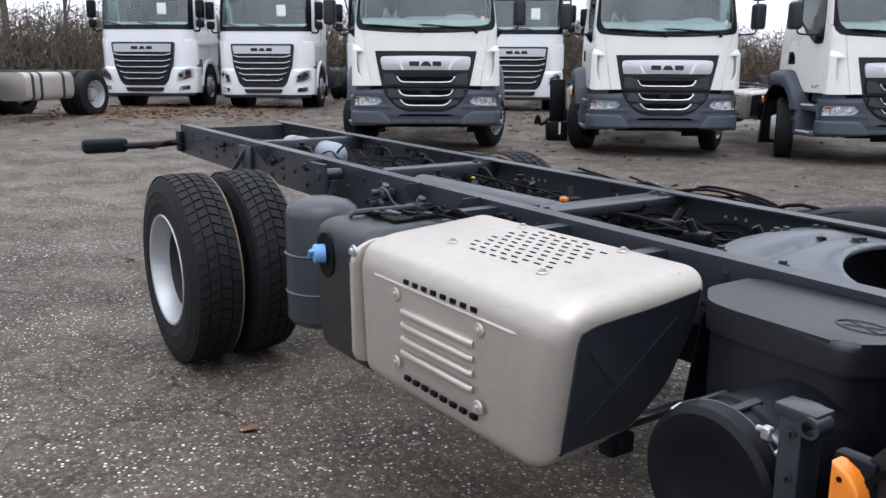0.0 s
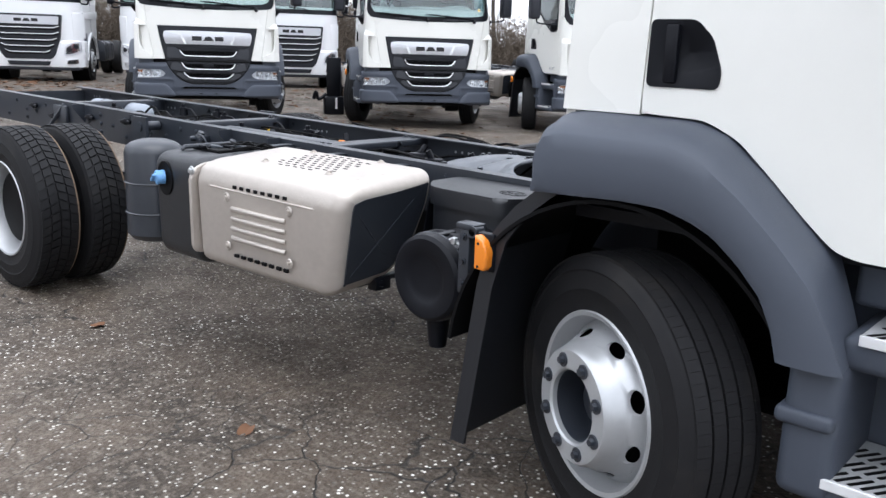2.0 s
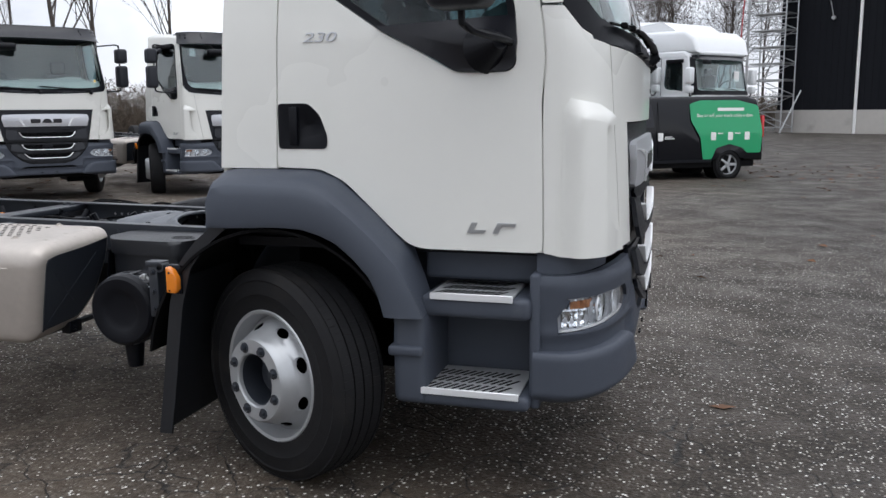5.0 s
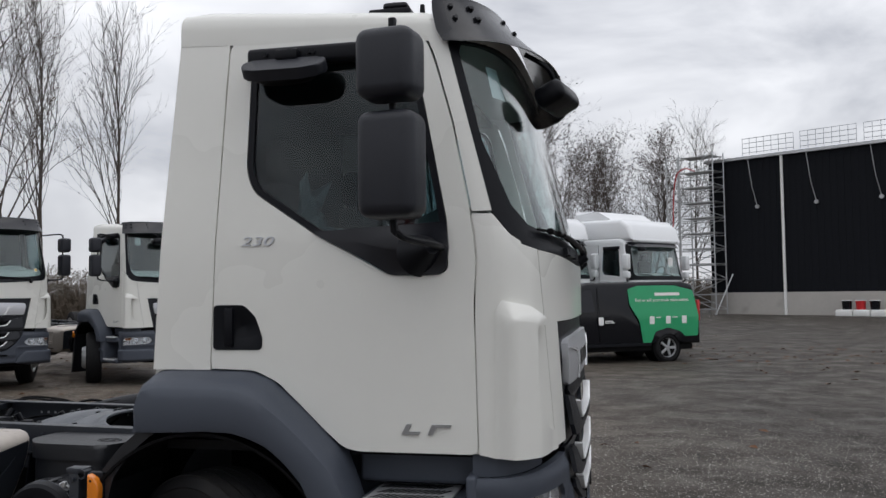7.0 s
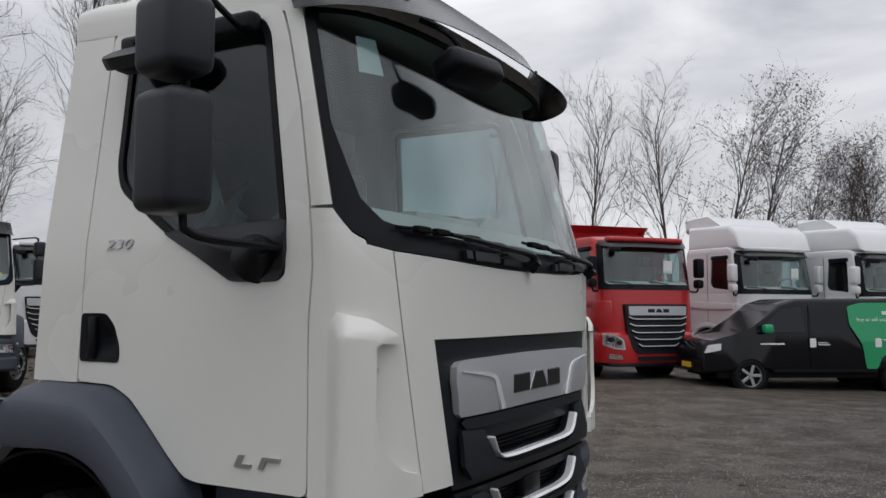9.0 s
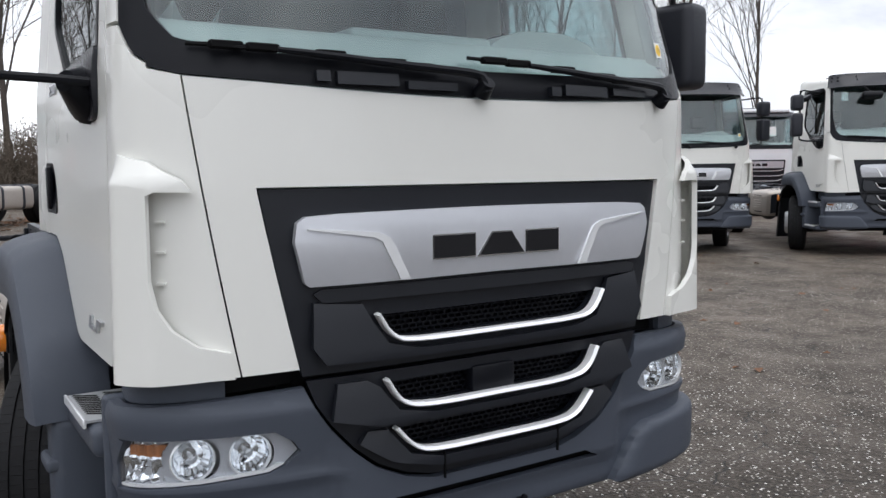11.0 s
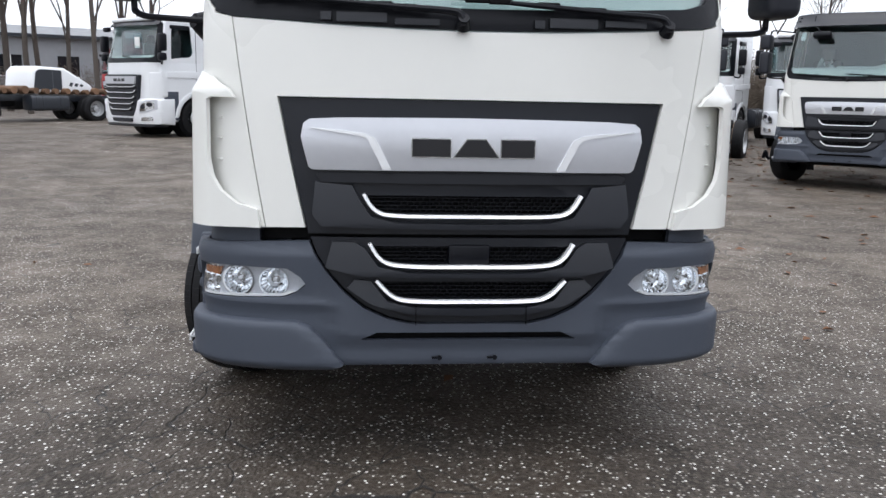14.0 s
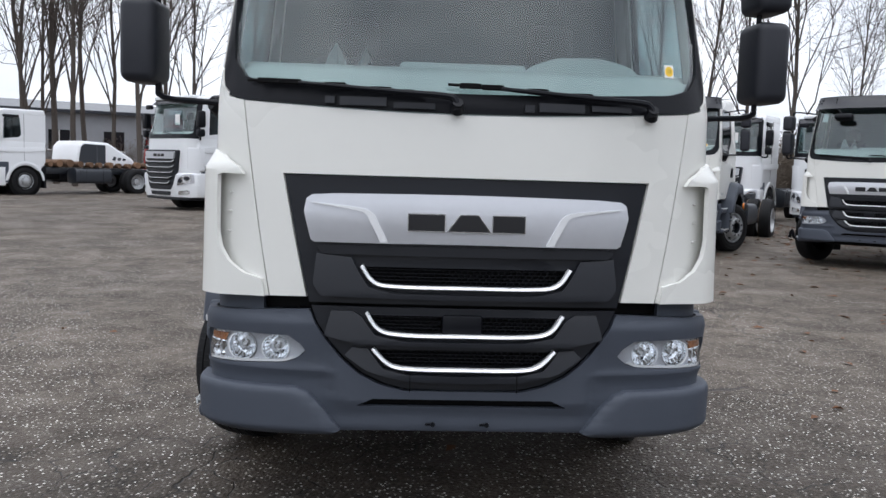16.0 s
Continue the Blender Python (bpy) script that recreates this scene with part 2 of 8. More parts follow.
def lathe(bm, profile, m, seg=48, closed=False, skip=None):
    """Turns rows of (along, radius) round the z axis of m."""
    rings = []
    for h, r in profile:
        rings.append([bm.verts.new(m @ Vector((r * math.cos(2 * math.pi * k / seg), r * math.sin(2 * math.pi * k / seg), h))) for k in range(seg)])
    pairs = list(zip(rings, rings[1:])) + ([(rings[-1], rings[0])] if closed else [])
    for n, (p, q) in enumerate(pairs):
        for k in range(seg):
            if skip and skip(n, k):
                continue
            bm.faces.new((p[k], p[(k + 1) % seg], q[(k + 1) % seg], q[k]))
    return bm


def tube(bm, pts, r, seg=8, taper=None):
    """A round tube through points."""
    pts = [Vector(p) for p in pts]
    rings, side = [], None
    for k, p in enumerate(pts):
        way = (pts[min(k + 1, len(pts) - 1)] - pts[max(k - 1, 0)]).normalized()
        if side is None:
            side = way.orthogonal().normalized()
        side = (side - way * side.dot(way)).normalized()
        other = way.cross(side)
        rad = r if taper is None else r + (taper - r) * k / (len(pts) - 1)
        rings.append([bm.verts.new(p + rad * (math.cos(2 * math.pi * j / seg) * side + math.sin(2 * math.pi * j / seg) * other)) for j in range(seg)])
    for p, q in zip(rings, rings[1:]):
        for j in range(seg):
            bm.faces.new((p[j], p[(j + 1) % seg], q[(j + 1) % seg], q[j]))
    bm.faces.new(rings[0][::-1])
    bm.faces.new(rings[-1])
    return bm


def smooth_line(pts, steps=6):
    """A Catmull-Rom curve through points."""
    pts = [Vector(p) for p in pts]
    out = []
    for k in range(len(pts) - 1):
        p0, p1, p2, p3 = pts[max(k - 1, 0)], pts[k], pts[k + 1], pts[min(k + 2, len(pts) - 1)]
        for s in range(steps):
            t = s / steps
            out.append(0.5 * (2 * p1 + (p2 - p0) * t + (2 * p0 - 5 * p1 + 4 * p2 - p3) * t * t + (3 * p1 - p0 - 3 * p2 + p3) * t ** 3))
    return out + [pts[-1]]


def prism(bm, poly, at, depth, axis="y", r=0.0, seg=3, both=False):
    """A flat polygon, given in the other two axes, pushed from at to at + depth; its outline at the first face rounded by r."""
    def place(a, b, c):
        return {"y": (a, c, b), "x": (c, a, b), "z": (a, b, c)}[axis]
    front = [bm.verts.new(place(a, b, at)) for a, b in poly]
    back = [bm.verts.new(place(a, b, at + depth)) for a, b in poly]
    top = bm.faces.new(front)
    low = bm.faces.new(back[::-1])
    n = len(poly)
    for k in range(n):
        bm.faces.new((front[k], back[k], back[(k + 1) % n], front[(k + 1) % n]))
    edges = list(top.edges) + (list(low.edges) if both else [])
    if r:
        bmesh.ops.bevel(bm, geom=edges, offset=r, segments=seg, profile=0.5, affect="EDGES")
    bmesh.ops.triangulate(bm, faces=[f for f in bm.faces if len(f.verts) > 4])
    return bm


def rounded(poly, r, steps=4):
    """A 2D polygon with its corners rounded."""
    out, n = [], len(poly)
    for k in range(n):
        p, a, b = Vector(poly[k]), Vector(poly[k - 1]), Vector(poly[(k + 1) % n])
        da, db = (a - p), (b - p)
        ra = min(r, da.length * 0.45, db.length * 0.45)
        s, e = p + da.normalized() * ra, p + db.normalized() * ra
        for j in range(steps + 1):
            t = j / steps
            out.append(tuple((1 - t) ** 2 * s + 2 * t * (1 - t) * p + t * t * e))
    return out


def inset(poly, d):
    """A 2D polygon moved in by d, for outlines that turn anticlockwise or clockwise alike."""
    area = sum(a[0] * b[1] - b[0] * a[1] for a, b in zip(poly, poly[1:] + poly[:1]))
    sgn, out, n = (1 if area > 0 else -1), [], len(poly)
    for k in range(n):
        a, p, b = Vector(poly[k - 1]), Vector(poly[k]), Vector(poly[(k + 1) % n])
        n1, n2 = (p - a).normalized(), (b - p).normalized()
        n1, n2 = Vector((-n1.y, n1.x)) * sgn, Vector((-n2.y, n2.x)) * sgn
        q = n1 + n2
        out.append(tuple(p + q * (d / max(0.4, (1 + n1.dot(n2))))))
    return out


def skin(outline, fn, thick, holes=(), du=0.06, dv=0.12, off=None):
    """A panel: a polygon in (u, v), with holes, laid on the surface fn(u, v) -> (place, outward) and given thickness inwards."""
    from mathutils.geometry import tessellate_polygon
    loops = [[Vector((u, v, 0)) for u, v in loop] for loop in (outline, *holes)]
    flat = [p for loop in loops for p in loop]
    bm = bmesh.new()
    vs = [bm.verts.new(p) for p in flat]
    for tri in tessellate_polygon(loops):
        try:
            bm.faces.new([vs[k] for k in tri])
        except ValueError:
            pass
    us, ws = [p.x for p in flat], [p.y for p in flat]
    for step, lo, hi, no in ((du, min(us), max(us), (1, 0, 0)), (dv, min(ws), max(ws), (0, 1, 0))):
        k = math.floor(lo / step) + 1
        while k * step < hi - 1e-6:
            co = (k * step, 0, 0) if no[0] else (0, k * step, 0)
            bmesh.ops.bisect_plane(bm, geom=bm.verts[:] + bm.edges[:] + bm.faces[:], dist=1e-5, plane_co=co, plane_no=no)
            k += 1
    bmesh.ops.remove_doubles(bm, verts=bm.verts[:], dist=1e-5)
    bmesh.ops.dissolve_degenerate(bm, edges=bm.edges[:], dist=1e-5)
    outs = {}
    for v in bm.verts:
        p, o = fn(v.co.x, v.co.y)
        p, o = Vector(p), Vector(o)
        if off:
            p = p + o * off(v.co.x, v.co.y)
        outs[v] = (p, o)
    for v, (p, o) in outs.items():
        v.co = p
    if thick:
        made = bmesh.ops.extrude_face_region(bm, geom=bm.faces[:], use_keep_orig=True)
        inner = [g for g in made["geom"] if isinstance(g, bmesh.types.BMVert)]
        orig = {tuple(round(c, 6) for c in p): o for p, o in outs.values()}
        for v in inner:
            v.co = v.co - thick * orig.get(tuple(round(c, 6) for c in v.co), Vector((0, 0, 0)))
    return bm


def loft_block(bm, poly, x0, x1, r, seg=5, first=None):
    """A long block along x with the given (y, z) outline, its ends rounded by r (the first end by first)."""
    a = first or r
    turn = [math.pi / 2 * k / seg for k in range(seg + 1)]
    rows = [(x0 + a * (1 - math.cos(q)), a * (1 - math.sin(q))) for q in turn] + [(x1 - r * (1 - math.cos(q)), r * (1 - math.sin(q))) for q in turn[::-1]]
    rings = []
    for x, d in rows:
        rings.append([bm.verts.new((x, y, z)) for y, z in (inset(poly, d) if d > 1e-6 else poly)])
    n = len(poly)
    for a, b in zip(rings, rings[1:]):
        for k in range(n):
            bm.faces.new((a[k], a[(k + 1) % n], b[(k + 1) % n], b[k]))
    bmesh.ops.triangulate(bm, faces=[bm.faces.new(rings[0]), bm.faces.new(rings[-1][::-1])])
    return bm


def along(pts, n):
    """A polyline cut into n points at even steps."""
    pts = [Vector(p) for p in pts]
    run = [0.0]
    for p, q in zip(pts, pts[1:]):
        run.append(run[-1] + (q - p).length)
    out = []
    for k in range(n):
        t = run[-1] * k / (n - 1)
        j = max(i for i in range(len(run) - 1) if run[i] <= t + 1e-9)
        f = (t - run[j]) / max(run[j + 1] - run[j], 1e-9)
        out.append(pts[j].lerp(pts[j + 1], min(1.0, f)))
    return out


def mirrored(bm):
    """The same mesh on the other side of the middle plane y = 0."""
    other = bm.copy()
    for v in other.verts:
        v.co.y = -v.co.y
    return other


def pair(name, bm, mat, parent, label=""):
    """A part and its mirror image."""
    two = mirrored(bm)
    return part(name, bm, mat, parent, label), part(name, two, mat, parent, label)


# ---- the light truck: cab surface ----
def lerp_rows(rows, v):
    for (a, p), (b, q) in zip(rows, rows[1:]):
        if v <= b:
            return p + (q - p) * max(0.0, (v - a) / (b - a))
    return rows[-1][1]


CAB_WIDE = [(0.3, 1.12), (1.2, 1.10), (1.9, 1.085), (2.15, 1.06), (2.77, 1.0), (2.9, 0.985)]
BUMPER_WIDE = [(0.3, 1.125), (0.66, 1.135), (1.1, 1.125)]
NOSE, P_SIDE, P_NOSE = 0.295, 3.5, 2.2


def side_end(z):
    return 1.0 - 0.25 * max(0.0, z - 1.85)


def cab(u, z, wide=CAB_WIDE):
    """The cab's skin. u below 0: metres along the flank; 0 to 1: round the corner to the middle of the nose; past 1: the other side."""
    s = -1.0
    if u > 1:
        u, s = 2 - u, 1.0
    w, x1 = lerp_rows(wide, z), side_end(z)
    if u <= 0:
        return (x1 + u, s * w, z), (0, s, 0)
    th = u * math.pi / 2
    c, q = max(math.cos(th), 0.0) ** (2 / P_SIDE), math.sin(th) ** (2 / P_NOSE)
    n = Vector((P_NOSE * q ** (P_NOSE - 1) / NOSE, s * P_SIDE * c ** (P_SIDE - 1) / w, 0)).normalized()
    return (x1 + NOSE * q, s * w * c, z), n


def bumper_skin(u, z):
    return cab(u, z, BUMPER_WIDE)


def at_y(y, z, wide=CAB_WIDE):
    u = math.acos(min(1.0, (abs(y) / lerp_rows(wide, z)) ** (P_SIDE / 2))) / (math.pi / 2)
    return (u if y <= 0 else 2 - u, z)


def at_x(x, z):
    d = x - side_end(z)
    return (d if d <= 0 else math.asin(min(1.0, (d / NOSE) ** (P_NOSE / 2))) / (math.pi / 2), z)


def both(half):
    """A front outline from its right half, given from the middle outwards and back."""
    return half + [(-y, z) for y, z in half[::-1]]


def on_front(pts, wide=CAB_WIDE):
    return [at_y(y, z, wide) for y, z in pts]


def on_side(pts):
    return [at_x(x, z) for x, z in pts]


def wheel(parent, x, y, z, s, rear=False, steer=0.0, name="wheel", radius=None):
    """A wheel whose outer tyre wall stands at y; s is -1 on the right side and 1 on the left."""
    hub = new(name)
    hub.parent = parent
    turn = Matrix.Translation((x, y - s * 0.14, z)) @ Matrix.Rotation(radians(steer), 4, "Z") @ Matrix.Translation((0, s * 0.14, 0))
    m = turn @ Matrix.Rotation(radians(90 if s < 0 else -90), 4, "X") @ Matrix.Scale(-1, 4, (0, 0, 1))
    R = radius or z
    wide = 1.11 if radius else 1.075
    g = m @ Matrix.Diagonal((wide, wide, 1, 1))
    bm = lathe(bmesh.new(), [(0.03, 0.274), (0.010, 0.290), (0.004, 0.32), (0.001, 0.355), (-0.002, 0.360), (-0.001, 0.366), (0.0, 0.385), (0.004, 0.415), (0.001, 0.422), (0.005, 0.428), (0.013, R - 0.032), (0.016, R - 0.026), (0.028, R - 0.012), (0.04, R - 0.010),
                             (0.22, R - 0.010), (0.245, R - 0.012), (0.254, R - 0.026), (0.262, 0.43), (0.27, 0.37), (0.262, 0.31), (0.24, 0.274)], m, 72)
    tyre = part("tyre", bm, TYRE, hub, "black rubber tyre with block tread", 30)
    # tread blocks
    bm = bmesh.new()
    rows = ((0.022, 0.068), (0.078, 0.125), (0.135, 0.182), (0.192, 0.240)) if rear else ((0.024, 0.068), (0.076, 0.118), (0.126, 0.168), (0.176, 0.218), (0.226, 0.246))
    count = 58 if rear else 90
    for n, (h0, h1) in enumerate(rows):
        for k in range(count):
            gap = 0.10 if rear else 0.015
            a0, a1 = 2 * math.pi * (k + gap + 0.5 * (n % 2)) / count, 2 * math.pi * (k + 1 - gap + 0.5 * (n % 2)) / count
            skew = 0.35 * 2 * math.pi / count * (1 if n < 2 else -1) if rear else 0.0
            q = []
            for rr in (R - 0.014, R):
                for h, a in ((h0, a0), (h1, a0 + skew), (h1, a1 + skew), (h0, a1)):
                    edge = 0.006 if (rr == R and (h < 0.03 or h > 0.236)) else 0.0
                    q.append(bm.verts.new(m @ Vector(((rr - edge) * math.cos(a), (rr - edge) * math.sin(a), h))))
            for f in ((4, 5, 6, 7), (0, 1, 5, 4), (1, 2, 6, 5), (2, 3, 7, 6), (3, 0, 4, 7)):
                bm.faces.new([q[i] for i in f])
    part("tread", bm, TYRE, tyre, "block tread of black rubber")
    if rear:
        part("tan_edge", lathe(bmesh.new(), [(0.247, R - 0.016), (0.257, R - 0.018), (0.261, R - 0.030)], m, 72), BROWN_RIM, tyre, "tan mould line on the tyre shoulder")
        prof = [(0.006, 0.272), (0.0, 0.268), (0.004, 0.258), (0.03, 0.245), (0.09, 0.238), (0.135, 0.228), (0.155, 0.205), (0.160, 0.175), (0.163, 0.10), (0.15, 0.095), (0.10, 0.09), (0.09, 0.0001)]
        part("rim", lathe(bmesh.new(), prof, g, 64), RIM, hub, "deep dished silver steel rim")
    else:
        bm = lathe(bmesh.new(), [(0.012, 0.274), (0.004, 0.268), (0.008, 0.256), (0.04, 0.246), (0.075, 0.238), (0.065, 0.226), (0.046, 0.218)], g, 96)
        lathe(bm, [(-0.014, 0.189), (-0.040, 0.178), (-0.060, 0.172), (-0.070, 0.164), (-0.072, 0.112), (-0.066, 0.106), (-0.02, 0.104)], g, 96)

        def cone(a, b, k):
            t, q = 0.5 + 0.5 * b, 2 * math.pi * (k + 0.5 + 0.5 * a) / 8
            return g @ Vector(((0.189 + 0.029 * t) * math.cos(q), (0.189 + 0.029 * t) * math.sin(q), -0.014 + 0.060 * t))
        for k in range(8):
            rings = [[], [], []]
            for j in range(40):
                c, d = math.cos(2 * math.pi * j / 40), math.sin(2 * math.pi * j / 40)
                sq = max(abs(c), abs(d))
                rings[0].append(bm.verts.new(cone(c / sq, d / sq, k)))
                rings[1].append(bm.verts.new(cone(c * 0.44, d * 0.80, k)))
                deep = cone(c * 0.41, d * 0.76, k)
                rings[2].append(bm.verts.new(deep + (g @ Vector((0, 0, 0.014)) - g @ Vector((0, 0, 0)))))
            for p, q in zip(rings, rings[1:]):
                for j in range(40):
                    bm.faces.new((p[j], p[(j + 1) % 40], q[(j + 1) % 40], q[j]))
        bmesh.ops.remove_doubles(bm, verts=bm.verts[:], dist=0.0008)
        part("rim", bm, RIM, hub, "silver steel rim with eight oval vents")
    bm = lathe(bmesh.new(), [(0.09, 0.2), (0.088, 0.0001)], g, 32)
    bm = lathe(bm, [(0.09, 0.2), (0.23, 0.21)], g, 32)
    part("brake_drum", bm, DARK, hub)
    if not rear:
        part("hub_bore", lathe(bmesh.new(), [(-0.05, 0.105), (0.05, 0.10), (0.052, 0.066), (0.02, 0.062), (0.012, 0.05), (0.014, 0.0001)], g, 40), CHASSIS, hub, "dark hub inside the rim")
    for k in range(8):
        a = 2 * math.pi * (k + 0.5) / 8
        p = Vector((0.146 * math.cos(a), 0.146 * math.sin(a), 0))
        h = 0.160 if rear else -0.0725
        bm = cyl(bmesh.new(), m @ (p + Vector((0, 0, h + 0.004))), m @ (p + Vector((0, 0, h - 0.003))), 0.023, seg=14)
        cyl(bm, m @ (p + Vector((0, 0, h))), m @ (p + Vector((0, 0, h - 0.016))), 0.014, 0.012, seg=6)
        part("wheel_nut", bm, CHASSIS if not rear else RIM, hub)
    return hub


def mirror_head(bm, x, y, z0, z1, a=0.20, b=0.19, tilt=0.0):
    box(bm, -a / 2, a / 2, -b / 2, b / 2, z0, z1, 0.045, 4, Matrix.Translation((x, y, 0)) @ Matrix.Rotation(radians(tilt), 4, "Z"))
    return bm


def build_cab(truck):
    # flank behind the door
    bm = skin(on_side([(-0.422, 1.85), (-0.445, 1.367), (-0.181, 1.367), (-0.168, 1.85), (-0.147, 2.60), (-0.139, 2.80), (-0.376, 2.81)]), cab, 0.03, du=0.08)
    pair("rear_flank", bm, CREAM, truck)
    # doors with window opening
    door = rounded([(-0.176, 1.372), (0.022, 1.366), (0.124, 1.319), (0.224, 1.229), (0.322, 1.135), (0.408, 1.061), (0.47, 1.046), (0.962, 1.045), (0.950, 1.60), (0.938, 2.0),
                    (0.862, 2.37), (0.785, 2.64), (0.748, 2.735), (0.69, 2.775), (-0.095, 2.80), (-0.134, 2.765), (-0.1625, 1.85)], 0.03, 3)
    hole = rounded([(-0.031, 2.722), (0.66, 2.722), (0.705, 2.66), (0.848, 1.95), (0.848, 1.772), (0.815, 1.749), (0.612, 1.748), (0.294, 1.919), (0.0, 2.115), (-0.036, 2.21)], 0.05, 5)
    recess = rounded([(-0.166, 1.638), (-0.03, 1.638), (0.022, 1.59), (0.056, 1.50), (0.052, 1.450), (-0.166, 1.450)], 0.02, 4)
    bm = skin(on_side(door), cab, 0.035, holes=[on_side(hole), on_side(recess)], du=0.09)
    doors = pair("door", bm, CREAM, truck, "cream white cab door with a dark window")
    rim = [inset(hole, 0.004), inset(hole, 0.030)]
    for d, mir in zip(doors, (False, True)):
        def put(name, bm, mat, label="", owner=d, mir=mir):
            return part(name, mirrored(bm) if mir else bm, mat, owner, label)
        put("window_seal", skin(on_side(rim[0]), cab, 0.03, holes=[on_side(rim[1])], du=0.2, dv=0.2, off=lambda u, v: 0.002), BLACK)
        pane = put("pane", skin(on_side(inset(hole, 0.028)), cab, 0.005, du=0.2, dv=0.2, off=lambda u, v: -0.008), SIDEGLASS, "tinted side window")
        pane.visible_shadow = False
        low = rounded([(0.27, 1.938), (0.846, 1.965), (0.845, 1.775), (0.813, 1.752), (0.614, 1.751), (0.30, 1.92)], 0.02, 3)
        put("mirror_base", skin(on_side(low), cab, 0.02, du=0.1, dv=0.06, off=lambda u, v: 0.012 + 0.03 * math.exp(-((u + 0.28) / 0.12) ** 2 - ((v - 1.87) / 0.05) ** 2)), VISOR, "glossy black window corner trim")
        grip = put("door_handle", skin(on_side(recess), cab, 0.03, du=0.05, dv=0.05, off=lambda u, v: 0.005 - 0.032 * math.exp(-((u + 1.04) / 0.05) ** 2 - ((v - 1.545) / 0.06) ** 2)), BLACK, "black recessed door handle")
        put("grip", B(-0.115, -0.075, -1.108, -1.085, 1.462, 1.625, 0.008, 2), BLACK, owner=grip)
        # model badges as plain slanted bars
        for x0, x1, foot in ((0.655, 0.745, 0.03), (0.760, 0.855, 0.0)):
            b2 = bmesh.new()
            prism(b2, [(x0, 1.118), (x0 + 0.022, 1.118), (x0 + 0.042, 1.160), (x0 + 0.02, 1.160)], -1.110, 0.012)
            prism(b2, [(x0 + 0.018, 1.118), (x1 - 0.02, 1.118), (x1 - 0.012, 1.131), (x0 + 0.024, 1.131)] if foot else [(x0 + 0.03, 1.148), (x1 - 0.004, 1.148), (x1 + 0.002, 1.160), (x0 + 0.036, 1.160)], -1.1102, 0.012)
            put("badge", b2, ALLOY, "small grey slanted badge")
        txt = bpy.data.curves.new("power_number", "FONT")
        txt.body, txt.size, txt.extrude, txt.shear, txt.align_x = "230", 0.072, 0.003, 0.25, "LEFT"
        tob = new("power_number", txt)
        me = bpy.data.meshes.new_from_object(tob.evaluated_get(bpy.context.evaluated_depsgraph_get()))
        bpy.data.objects.remove(tob)
        me.transform(pose(-0.047, -1.0885, 1.886, 90, 0, 0) @ Matrix.Diagonal((1.35, 0.75, 1, 1)))
        if mir:
            me.transform(Matrix.Translation((0.088, 0, 0)) @ Matrix.Rotation(math.pi, 4, "Z"))
        me.materials.append(SILVER)
        num = new("power_number", me)
        num.parent = d
        num["label"] = "grey number 230"
        # mirrors
        put("main_mirror", mirror_head(bmesh.new(), 0.732, -1.455 if mir else -1.485, 1.945, 2.328, 0.222, 0.170, -8), SHELL, "large black mirror housing")
        put("wide_mirror", mirror_head(bmesh.new(), 0.728, -1.455 if mir else -1.485, 2.372, 2.626, 0.222, 0.175, -8), SHELL, "black wide-angle mirror housing")
        b2 = tube(bmesh.new(), smooth_line([(0.72, -1.43, 2.69), (0.72, -1.43, 2.36), (0.72, -1.43, 1.95), (0.73, -1.42, 1.90), (0.76, -1.36, 1.877), (0.82, -1.20, 1.865), (0.83, -1.08, 1.858)], 5), 0.014, 8)
        tube(b2, smooth_line([(0.72, -1.43, 2.64), (0.72, -1.41, 2.685), (0.70, -1.34, 2.695), (0.60, -1.03, 2.66)], 5), 0.013, 8)
        put("mirror_arm", b2, BLACK, "black tubular mirror arm")
        b2 = cyl(bmesh.new(), (0.72, -1.075, 1.835), (0.80, -1.165, 1.862), 0.095, 0.032, 20)
        put("mirror_foot", b2, BLACK)
        if not mir:
            lean = Matrix.Translation((0, -1.088, 2.676)) @ Matrix.Rotation(radians(34), 4, "X")
            shell = rounded([(-0.012, 0.0), (-0.020, -0.06), (0.0, -0.112), (0.06, -0.136), (0.26, -0.136), (0.34, -0.105), (0.358, -0.05), (0.315, 0.0)], 0.02, 4)
            b2 = prism(bmesh.new(), shell, 0.0, -0.048, "z", 0.010, 3, True)
            b2.transform(lean)
            kerb = put("kerb_mirror", b2, SHELL, "black kerb mirror over the door window")
            bd = lathe(bmesh.new(), [(-0.040, 0.155), (-0.062, 0.145), (-0.082, 0.11), (-0.090, 0.05), (-0.091, 0.0001)], lean @ Matrix.Translation((0.165, -0.066, 0)) @ Matrix.Diagonal((1.0, 0.40, 1, 1)), 28)
            put("mirror_bowl", bd, DARK, owner=kerb)
            b2 = box(bmesh.new(), -0.03, 0.66, -1.070, -1.005, 2.655, 2.735, 0.02, 3)
            box(b2, 0.115, 0.215, -1.105, -1.03, 2.668, 2.712, 0.008, 2)
            for x in (0.06, 0.255, 0.275):
                cyl(b2, (x, -1.072, 2.70), (x, -1.080, 2.70), 0.010, seg=8)
            put("kerb_bracket", b2, BLACK)
    # pillar strips beside the windscreen
    bm = skin([*on_side([(0.946, 2.004), (0.870, 2.37), (0.793, 2.645), (0.755, 2.745), (0.70, 2.787)]), (0.02, 2.83), (0.10, 2.775), (0.10, 2.70), (0.108, 2.35), (0.116, 2.005)], cab, 0.04, du=0.04)
    pair("pillar", bm, CREAM, truck)
